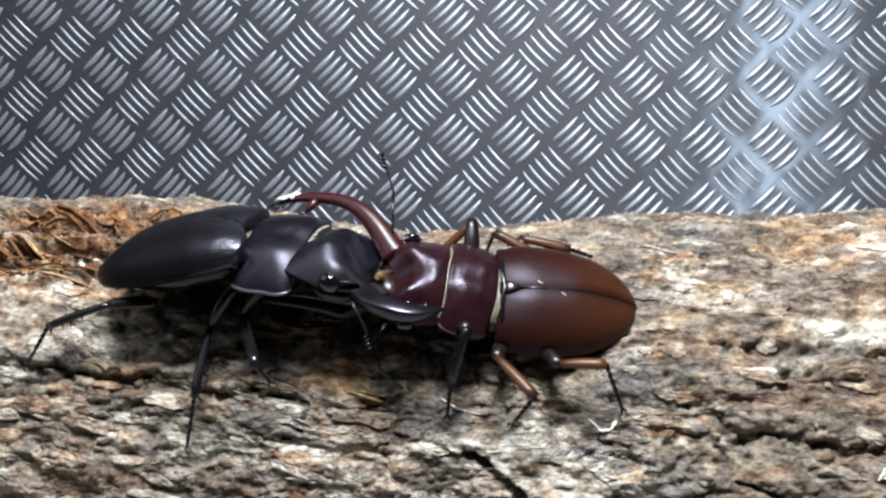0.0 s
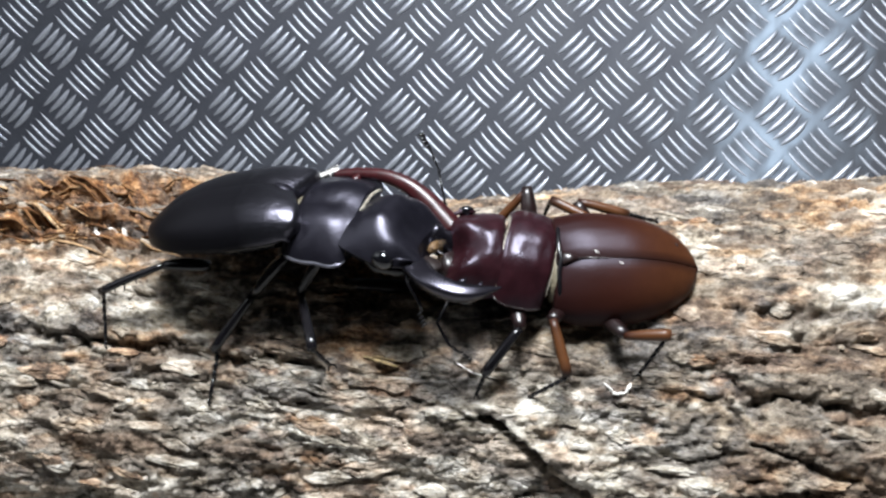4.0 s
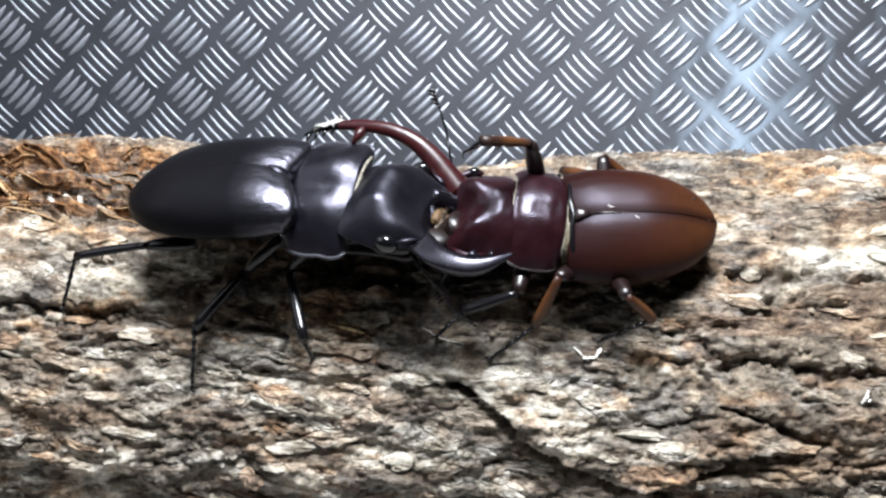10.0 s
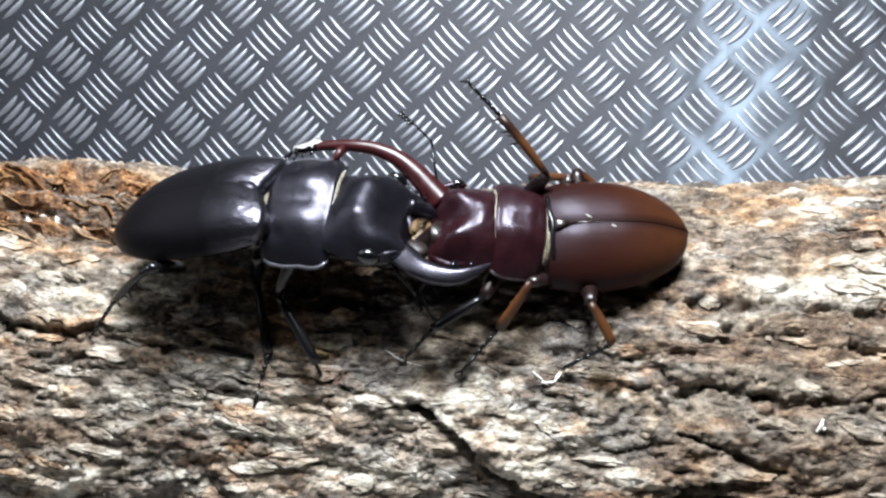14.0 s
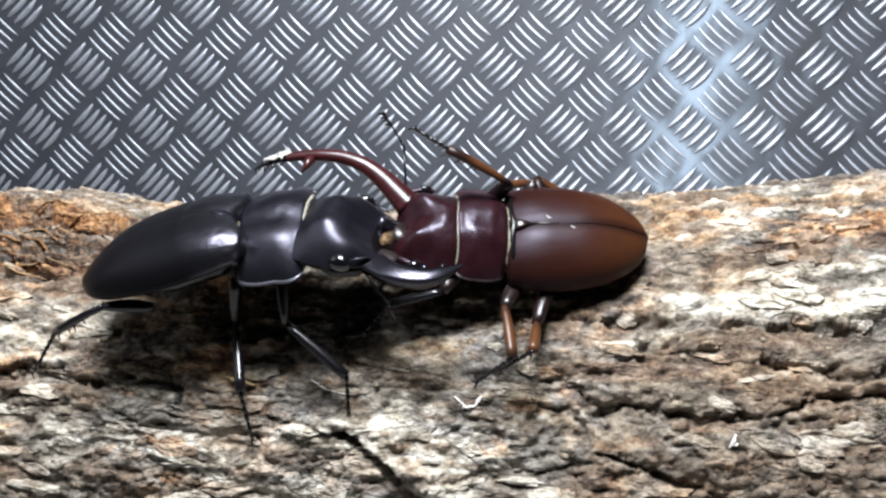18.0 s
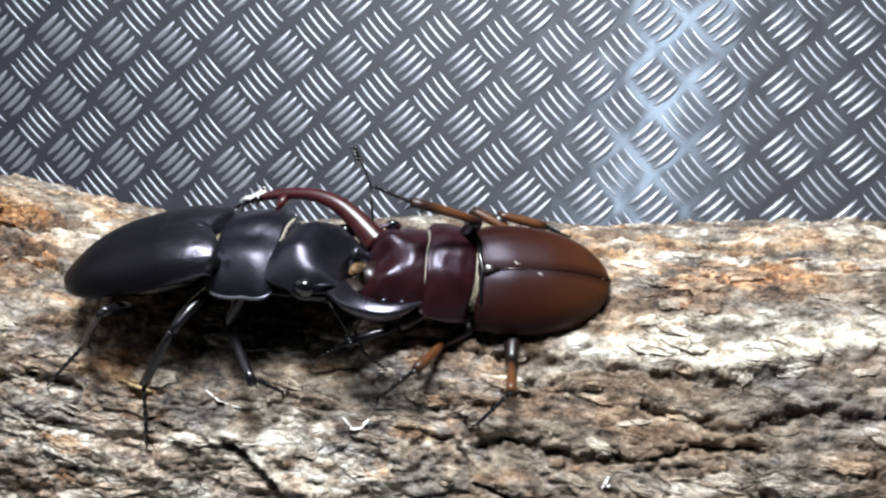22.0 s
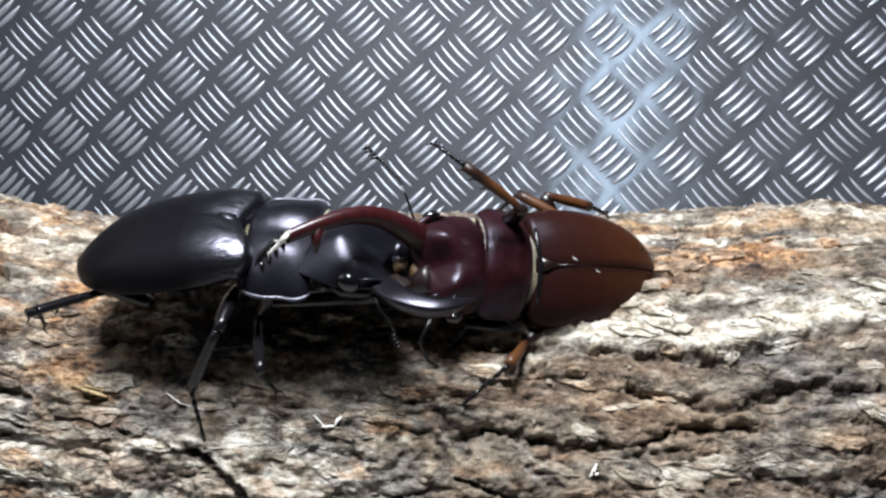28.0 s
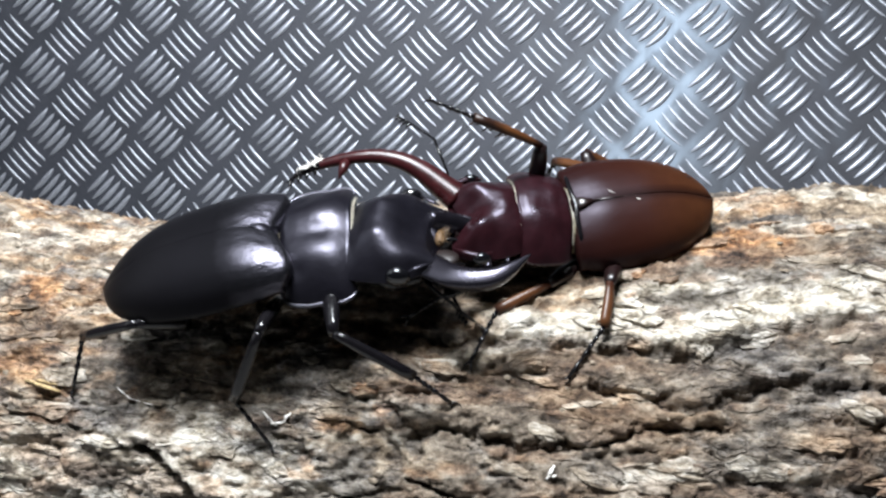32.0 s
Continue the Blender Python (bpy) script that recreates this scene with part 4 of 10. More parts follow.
def blade_jaw(outline, wide, tall, mat, parent, label, teeth=()):
    """A jaw with a flat upper face, a sharp outer edge and a high outer wall: wide and tall in mm at each point."""
    path = eased([(*p, w, h) for p, w, h in zip(outline, wide, tall)], 5)
    rows = []
    for i, p in enumerate(path):
        q0, q1 = path[max(i - 1, 0)], path[min(i + 1, len(path) - 1)]
        d = Vector((q1[0] - q0[0], q1[1] - q0[1], 0)).normalized()
        n = Vector((d.y, -d.x, 0))  # to the right of the way
        w, h = max(0.06, p[3]), max(0.06, p[4])
        ring = ((0.88, -0.02), (1.0, -0.12), (0.97, -0.3), (0.78, -0.7), (0.45, -0.92), (0.0, -1.0), (-0.5, -0.8), (-0.85, -0.3), (-0.9, 0.1), (-0.6, 0.27), (-0.1, 0.22), (0.35, 0.13), (0.68, 0.05))
        rows.append([mmv(Vector(p[:3]) + n * (a * w) + Vector((0, 0, b * h))) for a, b in ring])
    bm = grid_mesh(rows, True, True)
    for base, tip, r in teeth:
        mid = tuple((a + b) / 2 for a, b in zip(base, tip))
        join_bm(bm, horn([base, mid, tip], [r, r * 0.65, 0.08], 8, 0.8))
    return part("mandible", bm, mat, parent, label)


def black_beetle():
    root = tagged(new("stag_beetle"), "glossy black stag beetle with short sickle jaws, gripping the bark", "beetle")
    for s in (1, -1):
        part("elytron", raised(shell_half(s, 38.9, 14.5, 7.2, 0.94, rim=0.9, seam=0.06, taper=2.2, fall=0.4, roof=0.76, shoulder=2.8), 3.3), BLACK_SHELL, root)
    part("scutellum", horn([(0.6, 0, 5.2), (-1.2, 0, 7.3), (-3.6, 0, 9.2)], [2.2, 1.7, 0.2], 12, 0.35), BLACK, root)
    part("abdomen", raised(bowl([(0, 7, -0.5, 5.5), (-5, 10.4, -1, 7.0), (-15, 11.2, -1, 6.6), (-26, 9.2, -1, 5.0), (-34, 4.2, -1.4, 3.2), (-36.4, 1.2, -1.6, 2.2)]), 2.4), BLACK_GLOSS, root)
    part("neck_membrane", bowl([(-1.6, 9.4, 4.6, 4.5), (0.1, 10.0, 4.3, 4.5), (1.4, 9.4, 3.2, 4.0)]), GOLD, root, "pale golden membrane between body and shield")
    rear, front = lambda v: -0.1 + 0.4 * v * v, lambda v: 15.0 + 0.3 * math.cos(v * 3.1) + 0.9 * abs(v) ** 2.5
    half = curve_through([(0, 11.2), (0.05, 12.7), (0.15, 13.7), (0.35, 14.3), (0.52, 14.2), (0.6, 14.1), (0.72, 14.4), (0.84, 14.3), (0.94, 13.5), (1.0, 12.2)])
    top = curve_through([(0, 3.4), (0.06, 4.6), (0.2, 5.4), (0.5, 5.8), (0.75, 5.5), (0.92, 4.8), (0.97, 4.4), (1.0, 3.9)])

    def lumps(u, v):
        z = -0.5 * bell(v, 0, 0.16) * bell(u, 0.5, 0.4) + 0.35 * bell(u, 0.985, 0.02) + 0.35 * bell(abs(v), 0.45, 0.25) * bell(u, 0.6, 0.3)
        z -= 0.4 * bell(abs(v), 0.62, 0.12) * bell(u, 0.3, 0.14)
        return z + 0.3 * float(fbm(np.array([u * 3.0]), np.array([v * 2.4 + 9]), 3, 3)[0] - 0.5)

    prono = part("pronotum", shield(rear, front, half, top, lumps, 2.9), BLACK, root)
    for s in (1, -1):
        side = [on_shield(rear, front, half, top, 2.9, u / 28, s * 1.01, -0.05) for u in range(29)]
        back = [on_shield(rear, front, half, top, 2.3, 0.0, s * v, 0.0) for v in (0.25, 0.55, 0.8, 0.95)]
        part("margin", horn(back + side, [0.12, 0.2, 0.3] + [0.44] * 28 + [0.36, 0.15], 8, 0.9), BLACK_EDGE, prono, "raised polished rim of the shield")
    hair_line(lambda k: on_shield(rear, front, half, top, 2.3, 1.0, 1.84 * k - 0.92, -0.05), 150, 0.75, HAIR, prono, "pale golden hair fringe", 3)
    rear, front = lambda v: -2.6, lambda v: 13.6 + 2.6 * bell(abs(v), 0.93, 0.30) - 0.4 * bell(v, 0, 0.3)
    half = curve_through([(0, 10.8), (0.1, 11.6), (0.3, 12.2), (0.45, 12.5), (0.58, 12.5), (0.68, 11.9), (0.78, 10.7), (0.9, 9.8), (0.97, 9.3), (1.0, 8.7)])
    top = curve_through([(0, 3.2), (0.1, 4.4), (0.22, 6.0), (0.4, 7.0), (0.6, 6.4), (0.78, 4.8), (0.9, 3.3), (1.0, 1.9)])

    def brow(u, v):
        z = 1.3 * bell(abs(v), 0.80, 0.20) * bell(u, 0.72, 0.26) - 0.7 * bell(v, 0, 0.35) * bell(u, 0.85, 0.2)
        z += 0.45 * bell(abs(v), 0.38, 0.15) * bell(u, 0.42, 0.14)
        return z + 0.35 * float(fbm(np.array([u * 3.0]), np.array([v * 2.4 + 4]), 5, 3)[0] - 0.5)

    head = part("head", shield(rear, front, half, top, brow, 2.9, 0.86, 4.6, 0.5), BLACK, root)
    part("clypeus", horn([(12.4, 3.6, 0.4), (14.4, 1.6, 0.1), (15.0, 0, 0.0), (14.4, -1.6, 0.1), (12.4, -3.6, 0.4)], [1.0, 1.2, 1.2, 1.2, 1.0], 10, 0.6), BLACK, head)
    for s in (1, -1):
        part("cheek", horn([(3.0, s * 9.2, -1.6), (7.0, s * 9.6, -2.2), (11.5, s * 8.0, -2.4), (14.2, s * 6.6, -2.0)], [1.3, 2.2, 2.2, 1.0], 12, 0.9), BLACK_GLOSS, head)
        part("canthus", horn([(11.0, s * 11.2, 2.0), (12.4, s * 10.2, 2.0), (14.0, s * 9.2, 1.8), (15.2, s * 8.6, 1.4)], [0.2, 0.45, 0.45, 0.12], 9, 0.6), BLACK, head, "ridge of the brow over the eye")
        part("eye", ball(mmv((8.8, s * 11.7, 1.0)), 2.2e-3, 1.2, 0.8, 1.0, 20), EYE, head, "glossy black eye with a sharp glint")
        if s < 0:
            blade_jaw([(13.2, -6.4, 0.2), (16.2, -8.6, 0.5), (19.4, -10.8, 0.9), (23.6, -11.9, 1.3), (27.6, -11.6, 1.5), (31.2, -9.7, 1.8), (34.8, -6.6, 2.2)], [3.2, 3.0, 2.6, 2.2, 1.9, 1.3, 0.1], [3.0, 3.4, 3.6, 3.6, 3.3, 2.3, 0.2],
                      JAW_BLACK, head, "short black sickle jaw", [((26.5, -9.6, 1.4), (26.8, -7.0, 1.2), 0.9), ((30.4, -8.6, 1.8), (30.2, -6.4, 1.6), 0.6)])
            part("jaw_root", ball(mmv((17.2, -5.6, 0.0)), 2.6e-3, 1.25, 0.9, 0.32, 18), BROWN_JAW, head, "brown-black inner lobe of the jaw")
        else:  # the jaw on the left is thrust under the rival's head
            mandible([(x, y * 0.6, z * -2.2) for x, y, z in ((12.6, 6.8, 0.0), (16.0, 10.0, 1.0), (20.5, 12.0, 2.0), (25.0, 12.4, 2.7), (29.0, 11.4, 3.2), (33.0, 9.0, 3.8), (36.0, 6.0, 4.4))], [3.0, 3.1, 2.9, 2.6, 2.1, 1.3, 0.12], [], JAW_BLACK, head, "short black sickle jaw", 1.05, 0.3)
        antenna([(12.6, s * 8.6, -1.0), (15.5, s * 11.5, -2.8), (19, s * 12.6, -5.6), (20.2, s * 13.2, -7.0)], 1.2, BLACK_GLOSS, head, "thin elbowed black feeler")
        part("palp", horn([(15.0, s * 2.6, -2.0), (18.5, s * 3.6, -3.6), (21.0, s * 3.0, -4.4)], [0.5, 0.45, 0.3], 7), BLACK_GLOSS, head)
    brush = ball(mmv((16.2, -0.8, 0.9)), 1.5e-3, 0.75, 1.5, 0.8)
    rnd = random.Random(8)
    for k in range(40):
        y = rnd.uniform(-2.6, 1.2)
        join_bm(brush, horn([(16.0, y, 1.2 + rnd.uniform(-0.8, 0.6)), (17.8 + rnd.uniform(-0.6, 0.6), y + rnd.uniform(-0.6, 0.6), 1.6 + rnd.uniform(-0.9, 0.9))], [0.16, 0.03], 4))
    part("mouth_brush", brush, OCHRE, head, "ochre bristles of the mouth")
    legs = add_legs(root, (BLACK_GLOSS, BLACK_GLOSS, BLACK_GLOSS), {"front": (11, 14, 10), "mid": (12, 15.5, 12.5), "hind": (12.5, 16.5, 12.5), ("hind", -1): (11.2, 18.2, 15), ("mid", -1): (13.2, 17.1, 15), ("front", -1): (14.3, 18.2, 12)})
    return root, prono, head, legs


def red_beetle():
    root = tagged(new("stag_beetle"), "red-brown stag beetle with long curved jaws, locked with its rival", "beetle")
    for s in (1, -1):
        part("elytron", shell_half(s, 31.8, 13.5, 6.4, 0.93, roof=0.92, seam=0.22, taper=2.0, fall=0.2, shoulder=0.8), RED_SHELL, root)
    part("seam", horn([(-3.0, 0, 6.05), (-8, 0, 6.2), (-18, 0, 5.7), (-26, 0, 3.2), (-30.4, 0, 0.2)], [0.2, 0.22, 0.24, 0.24, 0.15], 7, 0.4), DARK_MAROON, root, "dark seam between the wing cases")
    part("front_edge", horn([(-0.2, -10.4, 1.9), (0.1, -7, 4.3), (0.2, -3, 5.3), (-0.3, 0, 5.5), (0.2, 3, 5.3), (0.1, 7, 4.3), (-0.2, 10.4, 1.9)], [0.3, 0.5, 0.55, 0.5, 0.55, 0.5, 0.3], 8), BLACK_GLOSS, root, "dark front edge of the wing cases")
    part("scutellum", horn([(0.6, 0, 4.6), (-1.4, 0, 5.8), (-4.2, 0, 6.1)], [1.7, 1.3, 0.2], 12, 0.26), DARK_MAROON, root)
    part("dark_spot", ball(mmv((-26.4, -4.4, 3.0)), 0.75e-3, 1, 1, 0.3, 10), DARK_MAROON, root, "small dark fleck on the wing case")
    for x, y, z, l in ((-7.5, -1.8, 6.35, 1.3), (-13.0, 0.7, 6.3, 1.0), (-15.5, -2.6, 6.05, 0.6)):
        part("scratch", horn([(x, y, z), (x - l * 0.4, y + 0.5, z + 0.05), (x - l, y + 0.7, z)], [0.05, 0.13, 0.04], 5), WHITE_CHIP, root, "pale nick in the wing case")
    part("abdomen", bowl([(0, 6.5, -0.5, 5.5), (-5, 10, -1, 7.2), (-13, 10.8, -1, 6.8), (-22, 8.8, -1, 5.2), (-28, 4.6, -1.4, 3.2), (-30.2, 1.2, -1.6, 2.2)]), MAROON_GLOSS, root)
    part("neck_membrane", bowl([(-0.6, 7.8, 4.8, 4.5), (0.6, 8.2, 4.7, 4.3), (1.8, 8.2, 4.4, 4.0)]), GOLD, root, "pale golden membrane between body and shield")
    rear, front = lambda v: 1.4 + 0.4 * v * v, lambda v: 12.7 + 0.5 * math.cos(v * 3.1) + 0.8 * abs(v) ** 3
    half = curve_through([(0, 10.0), (0.07, 11.2), (0.25, 12.0), (0.5, 12.2), (0.75, 12.1), (0.92, 11.4), (1.0, 10.4)])
    top = curve_through([(0, 4.3), (0.08, 5.4), (0.3, 6.1), (0.6, 6.2), (0.85, 5.7), (1.0, 4.9)])

    def lumps(u, v):
        z = -0.3 * bell(v, 0, 0.14) * bell(u, 0.5, 0.4) + 0.3 * bell(u, 0.985, 0.025) - 0.35 * bell(abs(v), 0.6, 0.12) * bell(u, 0.35, 0.16)
        return z + 0.45 * float(fbm(np.array([u * 4.0]), np.array([v * 3.0 + 2]), 8, 4)[0] - 0.5)

    prono = part("pronotum", shield(rear, front, half, top, lumps), MAROON, root)
    for s in (1, -1):
        part("margin", horn([on_shield(rear, front, half, top, 2.3, u / 20, s, -0.2) for u in range(21)], [0.15] + [0.28] * 19 + [0.15], 8, 0.9), DARK_MAROON, prono)
    hair_line(lambda k: on_shield(rear, front, half, top, 2.3, 1.0, 1.84 * k - 0.92, -0.05), 110, 0.5, HAIR, prono, "thin golden hair fringe", 6)
    hair_line(lambda k: on_shield(rear, front, half, top, 2.3, 0.0, 1.7 * k - 0.85, -0.1), 60, -0.5, HAIR, prono, "thin golden hair fringe", 7)
    rear, front = lambda v: -1.0, lambda v: 12.2 + 1.6 * bell(abs(v), 0.85, 0.4) - 0.8 * bell(v, 0, 0.35)
    half = curve_through([(0, 9.4), (0.1, 10.2), (0.35, 10.8), (0.6, 10.9), (0.75, 10.5), (0.9, 9.6), (1.0, 8.6)])
    top = curve_through([(0, 4.9), (0.12, 5.5), (0.35, 5.9), (0.6, 5.6), (0.8, 4.0), (0.93, 2.4), (1.0, 1.4)])

    def knobs(u, v):
        z = 1.5 * bell(abs(v), 0.55, 0.24) * bell(u, 0.64, 0.22) - 1.5 * bell(v, 0, 0.26) * bell(u, 0.8, 0.26) + 0.8 * bell(abs(v), 0.85, 0.2) * bell(u, 0.8, 0.2)
        z += 0.3 * bell(abs(v), 0.3, 0.12) * bell(u, 0.25, 0.12)
        return z + 0.6 * float(fbm(np.array([u * 4.0]), np.array([v * 3.0 + 6]), 11, 4)[0] - 0.5)

    head = part("head", shield(rear, front, half, top, knobs, 2.4, 0.86, 4.8, 0.5), MAROON, root)
    for s in (1, -1):
        part("canthus", horn([(5.6, s * 10.4, 1.6), (8.6, s * 10.9, 1.9), (11.2, s * 9.8, 2.0), (13.4, s * 8.2, 1.6)], [0.3, 0.6, 0.65, 0.2], 9, 0.6), MAROON, head, "ridge of the brow over the eye")
        part("eye", ball(mmv((8.0, s * 11.1, 0.8)), 1.7e-3, 1.2, 0.8, 0.95, 18), EYE, head, "glossy black eye")
        jaw = [(11.0, s * 6.6, 0.4), (14.6, s * 8.6, 2.2), (18.6, s * 10.7, 4.2), (23.5, s * 12.4, 6.2), (29, s * 12.9, 7.4), (34.5, s * 12.2, 7.9), (39.5, s * 11.2, 7.7), (43.2, s * 10.2, 7.3)]
        radii = [3.4, 2.95, 2.5, 2.05, 1.75, 1.55, 1.35, 1.1]
        if s > 0:  # this jaw is pushed under the rival's body
            low = [(x, 2.4 + (y - 7.0) * 0.1 - 0.1 * (x - 11.5), z - 1.6 * min(x - 11.5, 11)) for x, y, z in jaw]
            # darker maroon than the free jaw stands for the shade under the rival
            mandible(low, radii, [((32.5, 1.2, -9.8), (32.9, -1.4, -10.0), 1.1)], DARK_MAROON, head, "long curved deep-red jaw")
    # the free jaw turns on its hinge at (11.5, -7, 0.6) of the head
    hinge = lambda p: (p[0] - 11.5, p[1] + 7.0, p[2] - 0.6)
    free = mandible([hinge(p) for p in jaw], radii, [(hinge((36.4, -11.4, 7.6)), hinge((37.2, -6.3, 7.0)), 1.5)], MAROON_GLOSS, root, "long curved deep-red jaw")
    tip = horn([hinge(p) for p in ((42.6, -10.4, 7.4), (45.2, -9.4, 7.1), (47.8, -7.8, 6.8), (49.8, -5.6, 6.5))], [1.25, 1.05, 0.75, 0.1], 9, 0.8)
    for k in range(4):
        join_bm(tip, horn([hinge((43.4 + 1.6 * k, -10.0 + 1.2 * k, 7.1)), hinge((43.5 + 1.6 * k, -8.4 + 1.2 * k, 6.9)), hinge((43.4 + 1.6 * k, -7.7 + 1.2 * k, 6.7))], [0.55, 0.4, 0.06], 6))
    part("jaw_tip", tip, BLACK_GLOSS, free, "black saw-toothed jaw tip")
    fluff = horn([hinge(p) for p in ((41.9, -11.6, 8.0), (43.0, -10.6, 8.4), (43.9, -9.9, 8.2), (43.2, -9.2, 8.0))], [0.25, 0.6, 0.55, 0.2], 7)
    for k in range(9):
        join_bm(fluff, horn([hinge((42.6 + 0.3 * k, -10.9 + 0.3 * k, 8.2)), hinge((42.3 + 0.6 * k, -11.9 + 0.5 * k, 8.7)), hinge((42.9 + 0.5 * k, -12.1 + 0.7 * k, 9.3 - 0.2 * k))], [0.2, 0.14, 0.03], 5))
    part("wood_fluff", fluff, WHITE_CHIP, free, "pale wood fluff caught on the jaw")
    # the free feeler: a thin first joint and a hinged lash with a toothed club
    scape = part("antenna", horn([(0, 0, 0), (0.7, 0, 0.1), (5, 0, 0.35), (10.5, 0, 0)], [0.55, 0.34, 0.28, 0.36], 7), BLACK_GLOSS, root, "long thin first joint of the feeler")
    lash = bmesh.new()
    for k in range(7):
        join_bm(lash, horn([(k * 0.95, 0, 0), (k * 0.95 + 0.7, 0, 0.05), (k * 0.95 + 1.05, 0, 0)], [0.22, 0.32, 0.22], 6))
    for k in range(4):
        x = 6.0 + k * 0.95
        join_bm(lash, horn([(x - 0.3, 0, 0), (x + 0.5, 0.6, 0.1), (x + 0.6, 1.5, 0.1)], [0.36, 0.42, 0.16], 6, 0.7))
        join_bm(lash, horn([(x - 0.3, 0, 0), (x + 0.9, 0, 0)], [0.3, 0.3], 6))
    lash = part("antenna_club", lash, BLACK_GLOSS, root, "jointed black feeler tip with a toothed club")
    antenna([(12.4, 10.2, -1.0), (15.5, 14.5, -3.2), (13.5, 18.6, -6.4), (11.0, 20.4, -7.8)], 1.3, BLACK_GLOSS, head, "thin elbowed dark feeler")
    for s in (1, -1):
        part("palp", horn([(13.6, s * 3.0, -2.0), (16.6, s * 4.2, -3.8), (19.0, s * 3.6, -5.0)], [0.5, 0.45, 0.3], 7), BLACK_GLOSS, head)
    part("mouth_brush", ball(mmv((13.6, 0, -0.8)), 1.8e-3, 0.8, 1.2, 0.7), OCHRE, head, "ochre bristles of the mouth")
    legs = add_legs(root, (DARK_MAROON, AMBER, BLACK_GLOSS), {"front": (10, 13, 10), "mid": (10, 13.5, 12), "hind": (10, 12.5, 11.5), ("hind", 1): (13, 10, 13.8), ("mid", 1): (11, 12.8, 14.4), ("front", -1): (11, 16.9, 12)})
    return (root, prono, head, legs), free, (scape, lash)


BLACK_BEETLE = black_beetle()
RED_BEETLE, RED_JAW, RED_FEELER = red_beetle()


def keyed(ob, rows, base=None):
    """Keys a thing along rows of (seconds, x, y, z in mm, rx, ry, rz in degrees)."""
    walk(ob, [(t, (base @ pose(x / 1e3, y / 1e3, z / 1e3, a, b, c)) if base else pose(x / 1e3, y / 1e3, z / 1e3, a, b, c)) for t, x, y, z, a, b, c in rows])


def motions():
    root, prono, head, legs = BLACK_BEETLE
